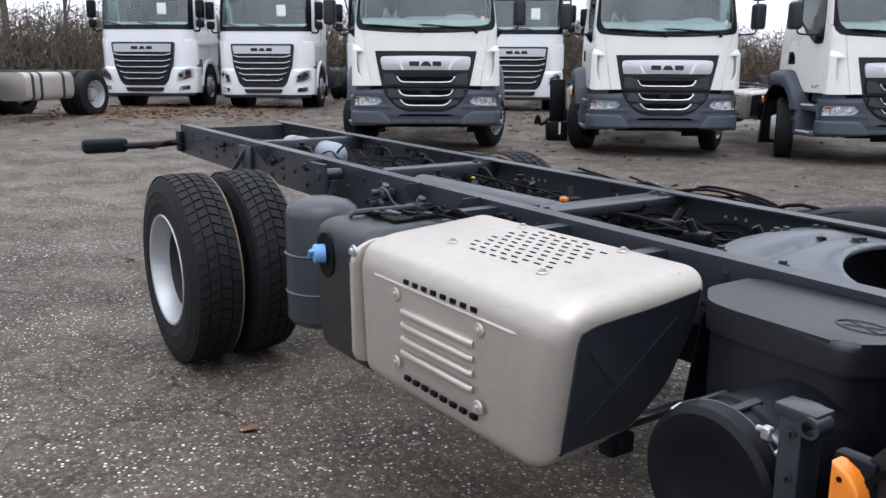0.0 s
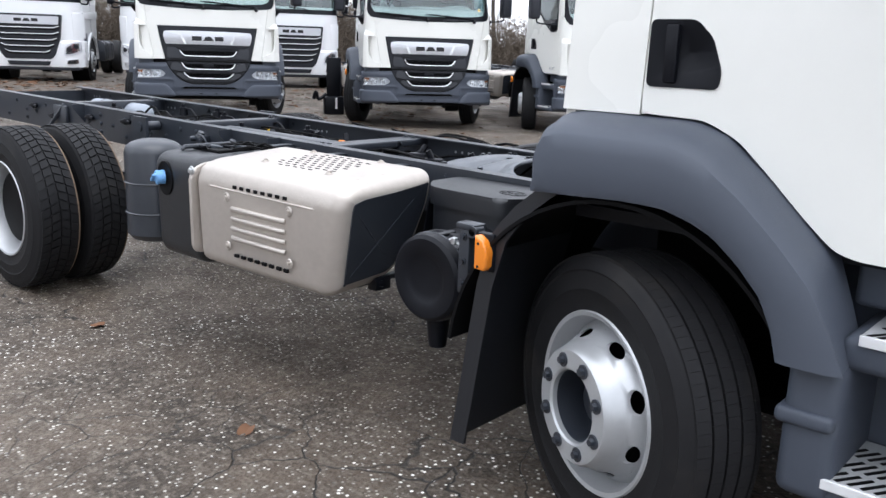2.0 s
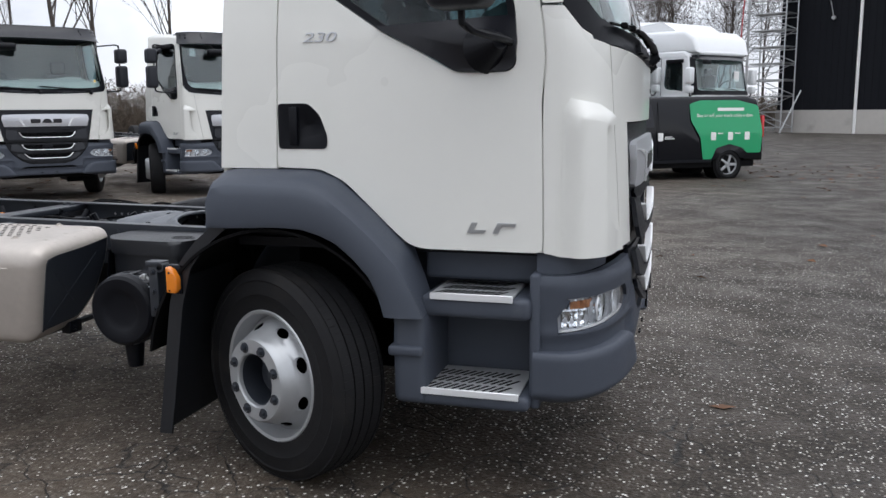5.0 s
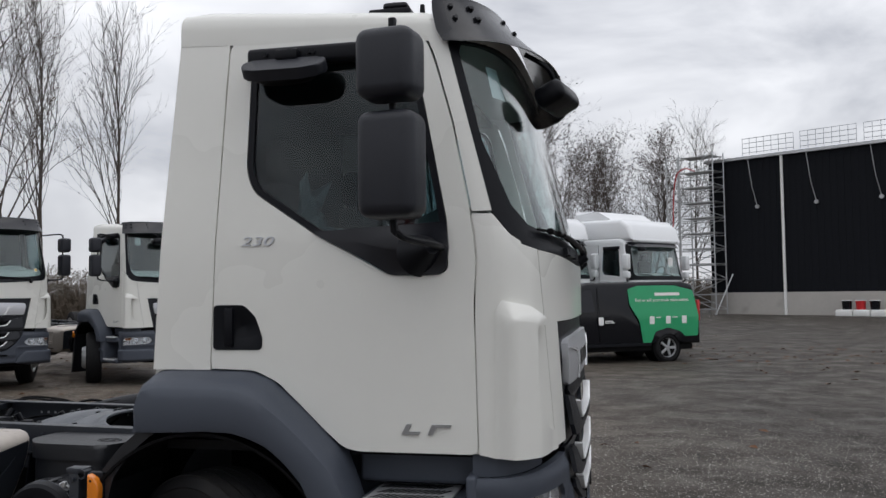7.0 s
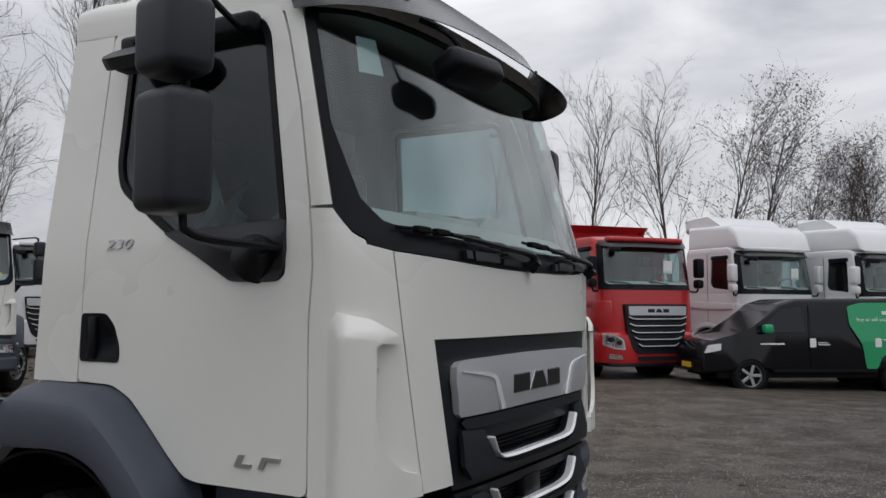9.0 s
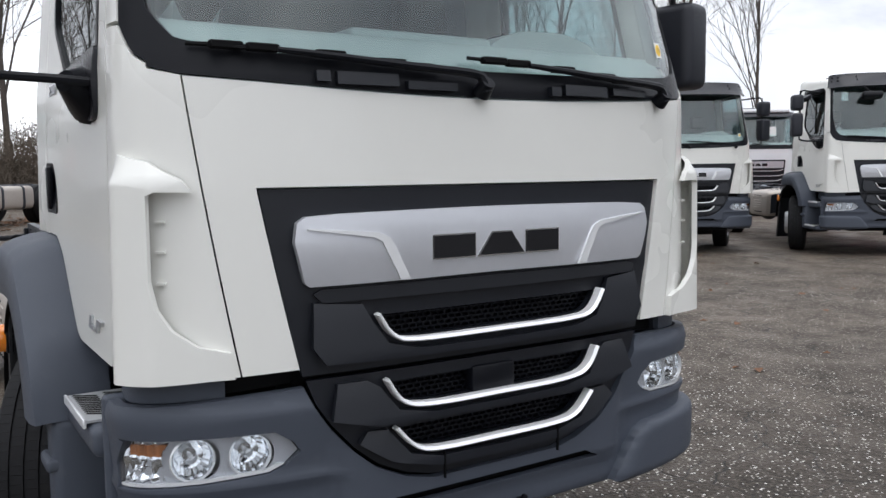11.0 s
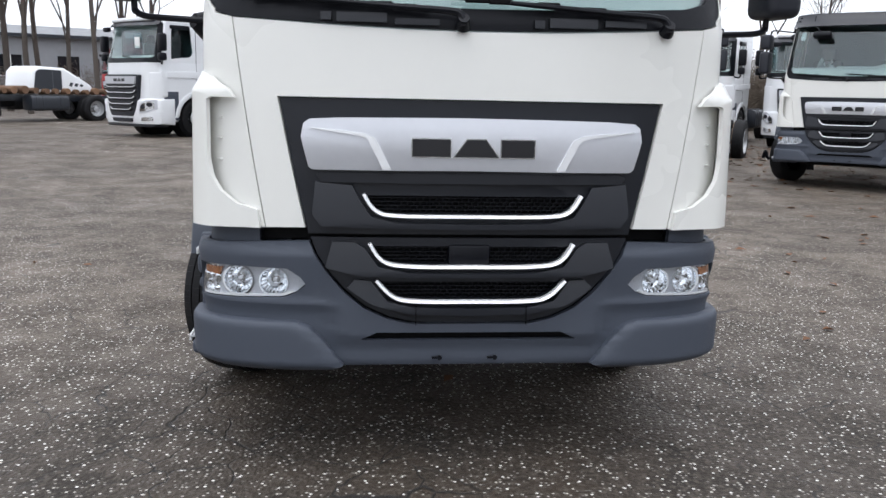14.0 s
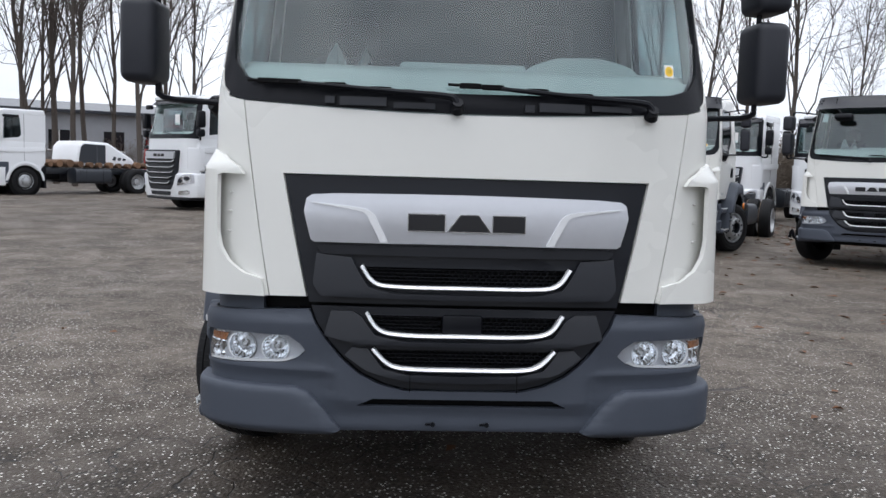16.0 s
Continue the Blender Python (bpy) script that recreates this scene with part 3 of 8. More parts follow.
    bm = skin([*on_side([(0.968, 1.045), (0.956, 1.60), (0.944, 1.994)]), (0.116, 1.992), at_x(1.068, 1.940), at_x(1.095, 1.908), at_x(1.13, 1.884), at_y(-1.02, 1.870), at_y(-0.947, 1.851), at_y(-0.828, 1.036), at_y(-1.0, 1.03), (0.05, 1.032)],
              cab, 0.03, du=0.04)
    pair("corner_panel", bm, CREAM, truck)
    for strip in ([(0.945, 1.046), (0.985, 1.046), (0.972, 1.60), (0.955, 1.99), (0.925, 1.99)], [(-0.185, 1.85), (-0.195, 1.37), (-0.165, 1.37), (-0.152, 1.85), (-0.13, 2.60), (-0.12, 2.75), (-0.155, 2.75)]):
        pair("door_jamb", skin(on_side(strip), cab, 0.01, du=0.1, off=lambda u, v: -0.012), CREAM, truck)
    # air deflector with slatted slot
    wing = [(0.055, 1.034), (0.055, 1.60), (0.11, 1.645), (0.30, 1.625), (0.43, 1.575), (0.458, 1.543), (0.345, 1.545), (0.318, 1.535), (0.322, 1.31), (0.345, 1.235), (0.39, 1.178), (0.47, 1.128), (0.560, 1.107), (0.572, 1.034)]

    def lift(u, v):
        a = min(1.0, max(0.0, (u - 0.055) / 0.13))
        b = min(1.0, max(0.0, (1.66 - v) / 0.09))
        c = 1.0 - 0.75 * min(1.0, max(0.0, (u - 0.33) / 0.18))
        return 0.004 + 0.056 * a * a * (3 - 2 * a) * b * c
    bm = skin(wing, cab, 0.02, du=0.022, dv=0.03, off=lift)
    pair("air_deflector", bm, CREAM, truck, "cream white raised air deflector")
    for z in (1.30, 1.385, 1.465):
        bm = skin([(0.322, z - 0.003), (0.322, z + 0.003), (0.36, z + 0.003), (0.36, z - 0.003)], cab, 0.02, du=0.03, off=lambda u, v: 0.013)
        pair("deflector_slat", bm, CREAM, truck)
    # nose panel
    top = [(y, 1.849 - 0.04 * (1 - (y / 0.942) ** 2)) for y in (0.0, -0.25, -0.5, -0.75, -0.942)]
    nose = both(top + [(-0.823, 1.036), (-0.668, 1.040), (-0.772, 1.552), (-0.4, 1.552)])
    part("nose_panel", skin(on_front(nose), cab, 0.03, du=0.05), CREAM, truck, "cream white nose panel")
    # windscreen surround and pane
    low = [(y, 1.856 - 0.04 * (1 - (y / 0.95) ** 2)) for y in (0.0, -0.3, -0.6, -0.95)]
    half = on_front(low) + [at_y(-1.02, 1.876), at_x(1.132, 1.890), at_x(1.097, 1.914), at_x(1.070, 1.946), (0.122, 1.998), (0.114, 2.35), (0.106, 2.70), (0.13, 2.77), (0.5, 2.79)]
    full = half + [(2 - u, v) for u, v in half[::-1]]
    hh = [(1.0, 1.898), at_y(-0.5, 1.908), at_y(-0.86, 1.928), at_y(-0.955, 1.955), at_y(-1.005, 2.03), (0.185, 2.3), (0.180, 2.68), (0.22, 2.72), (0.6, 2.73)]
    hfull = hh + [(2 - u, v) for u, v in hh[::-1]][:-1]
    part("windscreen_surround", skin(full, cab, 0.03, holes=[hfull], du=0.05, off=lambda u, v: -0.004), BLACK, truck)
    pane = part("windscreen", skin(inset(hfull, -0.01), cab, 0.006, du=0.05, dv=0.2, off=lambda u, v: -0.012), WINDSCREEN, truck, "large curved windscreen")
    pane.visible_shadow = False
    part("screen_label", skin(on_front([(0.84, 2.005), (0.885, 2.005), (0.885, 2.062), (0.84, 2.062)]), cab, 0.001, off=lambda u, v: -0.0105), PAPER, pane, "small white label with a yellow disc")
    disc = [(0.8625 + 0.020 * math.cos(a), 2.0335 + 0.022 * math.sin(a)) for a in [2 * math.pi * k / 20 for k in range(20)]]
    part("label_disc", skin(on_front(disc), cab, 0.001, off=lambda u, v: -0.0098), YELLOW, pane, "yellow disc")
    txt = bpy.data.curves.new("label_number", "FONT")
    txt.body, txt.size, txt.extrude, txt.align_x, txt.align_y = "73", 0.022, 0.0002, "CENTER", "CENTER"
    tob = new("label_number", txt)
    me = bpy.data.meshes.new_from_object(tob.evaluated_get(bpy.context.evaluated_depsgraph_get()))
    bpy.data.objects.remove(tob)
    p, n = cab(*at_y(0.8625, 2.0335))
    up = Vector((-0.24, 0, 0.97)).normalized()
    right = Vector((-n[1], n[0], 0)).normalized()
    out = right.cross(up)
    m = Matrix((right, up, out)).transposed().to_4x4()
    m.translation = Vector(p) - Vector(n) * 0.0085
    me.transform(m)
    me.materials.append(INKS)
    number = new("label_number", me)
    number.parent = pane
    # cowl and wipers
    for y0, yp in ((-0.93, -0.06), (-0.10, 0.76)):
        arm = [cab(*at_y(y, z))[0] for y, z in ((yp, 1.828), (yp - 0.012, 1.868), (yp - 0.055, 1.884), (yp - 0.25, 1.894), (y0 + 0.34, 1.912), (y0 + 0.22, 1.920))]
        bm = tube(bmesh.new(), smooth_line([(p[0] + 0.040, p[1], p[2]) for p in arm], 4), 0.018, 8, 0.008)
        wiper = part("wiper", bm, BLACK, truck, "black windscreen wiper")
        blade = [cab(*at_y(y0 + 0.74 * k / 8, 1.934 - 0.046 * k / 8 + 0.006 * math.sin(k / 8 * math.pi)))[0] for k in range(9)]
        bm = tube(bmesh.new(), [(p[0] + 0.016, p[1], p[2]) for p in blade], 0.0065, 6)
        tube(bm, [(p[0] + 0.030, p[1], p[2] - 0.006) for p in blade[1:8]], 0.006, 6)
        for k in (1, 2, 4, 6, 7):
            box(bm, 0.0, 0.028, -0.045, 0.045, -0.012, 0.010, 0.004, 1, Matrix.Translation(Vector(blade[k]) + Vector((0.012, 0, 0))))
        part("blade", bm, DARK, wiper, "black rubber wiper blade")
        x, y, z = cab(*at_y(yp, 1.84))[0]
        part("wiper_pivot", cyl(bmesh.new(), (x + 0.01, y, z - 0.012), (x + 0.05, y, z + 0.018), 0.03, 0.022, 12), BLACK, wiper)
        for ya, yb, h in ((yp - 0.54, yp - 0.50, 0.030), (yp - 0.48, yp - 0.29, 0.036), (yp - 0.26, yp - 0.09, 0.024)):
            low = 1.815 + 0.04 * (((ya + yb) / 2) / 0.95) ** 2 + 0.012
            bm = skin(on_front([(ya, low), (ya, low + h), (yb, low + h), (yb, low)]), cab, 0.03, off=lambda u, v: 0.016)
            part("cowl_cover", bm, SLATE, truck, "dark moulded cowl cover")
    # roof and back wall
    bm = bmesh.new()
    rows = []
    for k in range(33):
        t = k / 32
        s = math.sin((2 * t - 1) * math.pi / 2)
        e = max(0.0, 1 - abs(s) ** 12)
        w = 1.0
        line = []
        for j in range(13):
            q = j / 12
            front = cab(1 - math.copysign(1, 0.5 - t) * 0 if abs(s) < 1e-6 else (at_y(s * 0.99, 2.80)[0]), 2.80)[0][0] + 0.01
            x = -0.376 + (front + 0.376) * q
            drop = 0.02 * max(0.0, 1 - q / 0.08) ** 2 + 0.07 * max(0.0, (q - 0.85) / 0.15) ** 2
            line.append(bm.verts.new((x, s * w, 2.797 + 0.062 * (1 - q) + (0.125 - 0.05 * q - drop) * e ** 0.36 + 0.012 * (1 - s * s))))
        rows.append(line)
    for a, b in zip(rows, rows[1:]):
        for j in range(12):
            bm.faces.new((a[j], a[j + 1], b[j + 1], b[j]))
    made = bmesh.ops.extrude_face_region(bm, geom=bm.faces[:], use_keep_orig=True)
    for g in made["geom"]:
        if isinstance(g, bmesh.types.BMVert):
            g.co.z -= 0.07
    part("roof", bm, CREAM, truck, "cream white cab roof")
    bm = prism(bmesh.new(), [(-1.075, 1.28), (1.075, 1.28), (1.075, 1.9), (1.0, 2.77), (0.9, 2.86), (-0.9, 2.86), (-1.0, 2.77), (-1.075, 1.9)], -0.375, 0.035, "x")
    bm.verts.ensure_lookup_table()
    for v in bm.verts:
        v.co.x -= 0.070 * (2.78 - v.co.z) / 1.41
    part("back_wall", bm, CREAM, truck)
    bm = prism(bmesh.new(), [(-1.03, 1.10), (1.03, 1.10), (1.03, 1.9), (0.96, 2.74), (-0.96, 2.74), (-1.03, 1.9)], -0.325, 0.02, "x")
    part("cab_liner", bm, LINER, truck, "grey cab liner")
    part("headliner", B(-0.31, 0.72, -0.94, 0.94, 2.735, 2.765), LINER, truck, "grey roof lining")
    part("cab_floor", B(-0.42, 1.0, -1.02, 1.02, 1.02, 1.06), BLACK, truck)
    # cabin fittings
    for y in (-0.55, 0.55):
        bm = box(bmesh.new(), 0.0, 0.45, y - 0.25, y + 0.25, 1.45, 1.60, 0.05, 3)
        box(bm, -0.12, 0.04, y - 0.24, y + 0.24, 1.5, 2.2, 0.06, 3)
        box(bm, -0.13, 0.0, y - 0.13, y + 0.13, 2.2, 2.42, 0.05, 3)
        part("cab_seat", bm, SEAT, truck, "dark fabric cab seat")
        rnd = random.Random(12)
        bm, n = bmesh.new(), 14
        fold = [[rnd.gauss(0, 1) for _ in range(n)] for _ in range(n)]
        grid = []
        for i in range(n):
            line = []
            for j in range(n):
                a, b = i / (n - 1), j / (n - 1)
                yy = y - 0.16 + 0.40 * a
                zz = 1.58 + (0.52 + 0.12 * math.sin(9 * a) * math.sin(5 * a + 1)) * b
                xx = 0.12 - 0.06 * b + 0.10 * (1 - b) ** 2 + 0.035 * fold[i][j]
                line.append(bm.verts.new((xx, yy + 0.02 * fold[j][i], zz + 0.02 * fold[i][n - 1 - j])))
            grid.append(line)
        for p, q in zip(grid, grid[1:]):
            for j in range(n - 1):
                bm.faces.new((p[j], p[j + 1], q[j + 1]))
                bm.faces.new((p[j], q[j + 1], q[j]))
        if y < 0:
            part("seat_wrap", bm, FILMWRAP, truck, "crumpled clear plastic seat cover", 20)
        else:
            bm.free()
    bm = prism(bmesh.new(), rounded([(0.62, 1.50), (1.0, 1.50), (1.12, 1.90), (1.02, 2.02), (0.84, 2.055), (0.66, 1.97)], 0.03, 3), -0.98, 1.96, "y", 0.04, 3, True)
    prism(bm, rounded([(0.18, 1.96), (0.30, 2.07), (0.42, 2.11), (0.62, 2.115), (0.76, 2.08), (0.90, 1.96)], 0.03, 3), 0.68, 0.22, "x", 0.05, 3, True)
    box(bm, 0.72, 0.90, -0.30, 0.28, 1.98, 2.072, 0.02, 3)
    part("dashboard", bm, DASH, truck, "grey plastic dashboard")
    bm = bmesh.new()
    ring = [Vector((0.53 + 0.10 * math.cos(a), 0.55 + 0.22 * math.sin(a), 1.93 + 0.20 * math.cos(a))) for a in [2 * math.pi * k / 24 for k in range(25)]]
    tube(bm, ring, 0.014, 8)
    tube(bm, [(0.53, 0.55, 1.93), (0.75, 0.55, 1.75)], 0.03, 8)
    box(bm, 0.50, 0.56, 0.36, 0.74, 1.91, 1.95)
    part("steering_wheel", bm, BLACK, truck)
    # visor over the windscreen, with its front mirror
    def hood_line(u, v):
        p, n = cab(u, 2.86 - 0.19 * v)
        front = max(0.0, math.sin(max(0.0, min(2.0, u)) * math.pi / 2))
        out = 0.015 + 0.175 * v ** 1.4 * front
        x, y = p[0] + n[0] * out - 0.03, p[1] * (0.995 if v < 0.9 else 1.0) + n[1] * out
        return (x, y, p[2] + 0.062 - 0.03 * v + 0.02 * front), n
    half = [(0.105, 0.03), (0.082, 0.12), (0.070, 0.30), (0.070, 0.7), (0.10, 0.95), (0.2, 1.0), (0.6, 1.0), (1.0, 1.0)]
    top = [(1.0, 0.0), (0.5, 0.0), (0.14, 0.0)]
    outline = half + [(2 - u, v) for u, v in half[-2::-1]] + [(2 - u, v) for u, v in top[::-1]][:-1] + top
    visor = part("sun_visor", skin(outline, hood_line, 0.008, du=0.035, dv=0.12), VISOR, truck, "dark smoked sun visor over the windscreen")
    for u in (0.20, 0.34, 0.36, 0.66, 1.34, 1.66, 1.8):
        for v in (0.25, 0.5):
            p, n = hood_line(u + 0.03 * v, v)
            p, n = Vector(p), Vector(n)
            part("visor_screw", cyl(bmesh.new(), p, p + n * 0.012 + Vector((0, 0, 0.006)), 0.013, 0.009, 10), BLACK, visor)
    part("front_mirror", box(bmesh.new(), -0.07, 0.07, -0.15, 0.15, -0.05, 0.05, 0.035, 3, pose(1.25, -0.51, 2.565, 0, -25, -12)), BLACK, truck, "black front mirror under the visor")
    part("screen_sticker", skin(on_front([(-0.90, 2.50), (-0.80, 2.50), (-0.80, 2.64), (-0.88, 2.64)]), cab, 0.001, off=lambda u, v: -0.02), FILMWRAP, pane, "pale green windscreen sticker")
    part("front_mirror_arm", tube(bmesh.new(), smooth_line([(1.25, -0.52, 2.59), (1.22, -0.60, 2.68), (1.12, -0.66, 2.74)], 4), 0.012, 6), BLACK, truck)
    bm = box(bmesh.new(), 0.47, 0.66, -0.92, -0.83, 2.875, 2.915, 0.012, 2)
    box(bm, 0.53, 0.645, -0.91, -0.84, 2.905, 2.945, 0.020, 3)
    cyl(bm, (0.70, -0.86, 2.875), (0.70, -0.86, 2.935), 0.014, 0.010, 10)
    part("roof_marker", bm, BLACK, truck, "small black roof marker lamp")


def build_nose(truck):
    """Grille, bumper, lamps."""
    upper = both([(0, 1.546), (-0.765, 1.546), (-0.657, 1.016), (0, 1.016)])[:-1]

    def u_strip(ya, za, yb, zb, yc, zc):
        return smooth_line([(ya, za, 0), (yb, zb, 0), (yc, zc, 0), (0, zc - 0.002, 0), (-yc, zc, 0), (-yb, zb, 0), (-ya, za, 0)], 5)
    slots = [((-0.436, 1.180, -0.388, 1.114, -0.30, 1.094), 1.172), ((-0.412, 0.983, -0.358, 0.911, -0.25, 0.890), 0.967), ((-0.384, 0.832, -0.318, 0.767, -0.23, 0.747), 0.822)]
    holes = []
    for row, zt in slots:
        line = [(p.x, p.y + 0.006) for p in u_strip(*row)]
        holes.append([(y, min(z, zt)) for y, z in line])
    part("grille_panel", skin(on_front(upper), cab, 0.02, holes=[on_front(holes[0])], du=0.05, dv=0.05, off=lambda u, v: -0.012 + 0.014 * math.exp(-((v - 1.235) / 0.012) ** 2)), SLATE, truck, "black grille surround")
    low = both([(0, 1.002), (-0.648, 1.002), (-0.62, 0.93), (-0.573, 0.861), (-0.505, 0.785), (-0.428, 0.722), (-0.33, 0.677), (-0.235, 0.655), (0, 0.650)])[:-1]
    part("lower_grille_panel", skin(on_front(low, BUMPER_WIDE), bumper_skin, 0.02, holes=[on_front(h, BUMPER_WIDE) for h in holes[1:]], du=0.05, dv=0.05, off=lambda u, v: -0.012), SLATE, truck, "black lower grille panel")
    # near-black block fills the dark depth behind the grille openings
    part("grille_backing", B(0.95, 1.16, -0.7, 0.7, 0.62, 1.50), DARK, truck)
    # flared lips of the grille
    for up, down, skin_fn, wide in (([(-0.635, 1.10), (-0.625, 1.225), (-0.48, 1.212), (-0.452, 1.16), (-0.405, 1.092), (-0.30, 1.068), (0, 1.064)], [(0, 1.042), (-0.60, 1.050)], cab, CAB_WIDE),
                                   ([(-0.585, 0.885), (-0.56, 0.985), (-0.47, 0.985), (-0.430, 0.962), (-0.375, 0.890), (-0.25, 0.866), (0, 0.864)], [(0, 0.846), (-0.44, 0.850)], bumper_skin, BUMPER_WIDE),
                                   ([(-0.50, 0.80), (-0.47, 0.832), (-0.404, 0.828), (-0.338, 0.748), (-0.235, 0.724), (0, 0.720)], [(0, 0.690), (-0.24, 0.695), (-0.40, 0.735)], bumper_skin, BUMPER_WIDE)):
        full = up + [(-y, z) for y, z in up[-2::-1]] + [(-y, z) for y, z in down[:0:-1]] + down
        pts = up
        def lip(u, v, top=max(z for _, z in pts), bot=min(z for _, z in pts)):
            return 0.006 + 0.030 * max(0.0, min(1.0, (top - v) / (top - bot))) ** 0.8
        part("grille_lip", skin(on_front(full, wide), skin_fn, 0.02, du=0.04, dv=0.03, off=lip), SLATE, truck, "black flared grille lip")
    # bright strips and honeycomb mesh
    for n, (row, zt) in enumerate(slots):
        bm = bmesh.new()
        fn, wide = (cab, CAB_WIDE) if n == 0 else (bumper_skin, BUMPER_WIDE)
        rings = []
        for k, q in enumerate(u_strip(*row)):
            p, o = fn(*at_y(q.x, q.y, wide))
            p, o = Vector(p), Vector(o)
            line = u_strip(*row)
            d = (line[min(k + 1, len(line) - 1)] - line[max(k - 1, 0)]).normalized()
            side = Vector((0, -d.y, d.x))
            h = 0.0062
            rings.append([bm.verts.new(p + o * a + side * b) for a, b in ((0.0, -h), (0.034, -h), (0.038, -h * 0.4), (0.029, h), (0.0, h))])
        for a, b in zip(rings, rings[1:]):
            for j in range(5):
                bm.faces.new((a[j], a[(j + 1) % 5], b[(j + 1) % 5], b[j]))
        bm.faces.new(rings[0])
        bm.faces.new(rings[-1][::-1])
        part("bright_strip", bm, STRIP, truck, "curved bright metal grille strip")
        bm = bmesh.new()
        z0, z1, yw = row[5] + 0.004, zt + 0.012, abs(row[0]) - 0.01
        step = 0.0155
        count = int((z1 - z0) / step) + 1
        for k in range(count):
            z = z0 + k * step
            lim = yw if z > row[3] + 0.01 else abs(row[2]) - 0.005
            x = 1.262
            for side in (-1, 1):
                box(bm, x - 0.03, x - 0.012, min(side * lim, 0), max(side * lim, 0), z - 0.0022, z + 0.0022)
            m = int(lim / 0.026)
            for j in range(-m, m + 1):
                y = (j + 0.5 * (k % 2)) * 0.026
                if abs(y) < lim:
                    box(bm, x - 0.03, x - 0.012, y - 0.0022, y + 0.0022, z, z + step)
        part("grille_mesh", bm, BLACK, truck, "black honeycomb grille mesh")
    for y in (-0.225, 0.225):
        bm = skin(on_front([(y - 0.002, 0.652), (y + 0.002, 0.652), (y + 0.002, 0.735), (y - 0.002, 0.735)], BUMPER_WIDE), bumper_skin, 0.01, off=lambda u, v: 0.040)
        part("grille_seam", bm, DARK, truck)
    part("sensor_block", B(1.235, 1.295, -0.095, 0.075, 0.885, 0.975, 0.012, 2), BLACK, truck)
    # silver bar with emblem
    bar = [(0, 1.480), (-0.55, 1.474), (-0.645, 1.468), (-0.668, 1.452), (-0.677, 1.40), (-0.650, 1.283), (-0.635, 1.272), (-0.3, 1.272), (0, 1.274)]
    full = bar + [(-y, z) for y, z in bar[-2:0:-1]]
    badge = part("silver_bar", skin(on_front(full), cab, 0.03, du=0.03, dv=0.04, off=lambda u, v: 0.012 + 0.010 * math.sin((v - 1.272) / 0.208 * math.pi)), SILVER, truck, "silver bar across the grille")
    for s in (-1, 1):
        line = [(s * 0.640, 1.437), (s * 0.52, 1.427), (s * 0.430, 1.417), (s * 0.393, 1.400), (s * 0.375, 1.37), (s * 0.345, 1.310), (s * 0.328, 1.276)]
        off = [(s * 0.640, 1.433), (s * 0.52, 1.416), (s * 0.445, 1.404), (s * 0.420, 1.392), (s * 0.405, 1.362), (s * 0.376, 1.308), (s * 0.362, 1.276)]
        part("bar_ridge", skin(on_front(line + off[::-1]), cab, 0.01, du=0.03, off=lambda u, v: 0.027), BRIGHT, badge, "bright raised ridge")
    for y0, y1, cut in ((-0.247, -0.098, 0.0), (-0.082, 0.092, 0.05), (0.104, 0.236, 0.0)):
        plate = [(y0, 1.330), (y0 + cut, 1.398), (y1 - cut, 1.398), (y1, 1.330)]
        part("emblem_edge", skin(on_front(inset(plate, -0.004)), cab, 0.01, off=lambda u, v: 0.0235), CHROME, badge)
        part("emblem_block", skin(on_front(plate), cab, 0.012, off=lambda u, v: 0.027), INKS, badge, "plain dark emblem block")
    part("bar_shelf", skin(on_front(both([(0, 1.262), (-0.60, 1.262), (-0.625, 1.25), (-0.60, 1.225), (0, 1.222)])[:-1]), cab, 0.03, du=0.04, off=lambda u, v: 0.001 + 0.012 * (1.262 - v) / 0.04), BLACK, truck)
    # bumper
    top = [at_y(-0.655, 0.984, BUMPER_WIDE), at_y(-0.8, 0.978, BUMPER_WIDE), at_y(-1.0, 0.965, BUMPER_WIDE), (0.1, 0.958), (-0.065, 0.955)]
    low = [(-0.065, 0.425), (0.1, 0.425), at_y(-0.967, 0.432, BUMPER_WIDE), at_y(-0.545, 0.462, BUMPER_WIDE), at_y(-0.3, 0.468, BUMPER_WIDE)]
    notch = [at_y(y, z, BUMPER_WIDE) for y, z in ((-0.245, 0.648), (-0.34, 0.670), (-0.438, 0.716), (-0.515, 0.78), (-0.583, 0.857), (-0.63, 0.928))]
    half = notch + top + low
    full = half + [(2 - u, v) for u, v in half[::-1]]
    lamp = [at_y(-1.113, 0.862, BUMPER_WIDE), (0.10, 0.868), at_y(-0.95, 0.872, BUMPER_WIDE), at_y(-0.742, 0.870, BUMPER_WIDE), at_y(-0.69, 0.835, BUMPER_WIDE), at_y(-0.668, 0.803, BUMPER_WIDE), at_y(-0.71, 0.768, BUMPER_WIDE),
            at_y(-0.76, 0.750, BUMPER_WIDE), at_y(-0.942, 0.738, BUMPER_WIDE), (0.12, 0.728), (0.055, 0.722), (0.045, 0.79)]
    slot = [at_y(y, z, BUMPER_WIDE) for y, z in ((-0.38, 0.612), (-0.45, 0.578), (0.45, 0.578), (0.38, 0.612))]
    holes = [lamp, [(2 - u, v) for u, v in lamp], slot]

    def swell(u, v):
        uu = u if u <= 1 else 2 - u
        y = abs(bumper_skin(uu, v)[0][1])
        side = max(0.0, min(1.0, (y - 0.545) / 0.03))
        tuck = -0.030 * side * max(0.0, min(1.0, (0.93 - v) / 0.26))
        mid = (1 - side) * (-0.022 * max(0.0, min(1.0, (0.60 - v) / 0.06)))
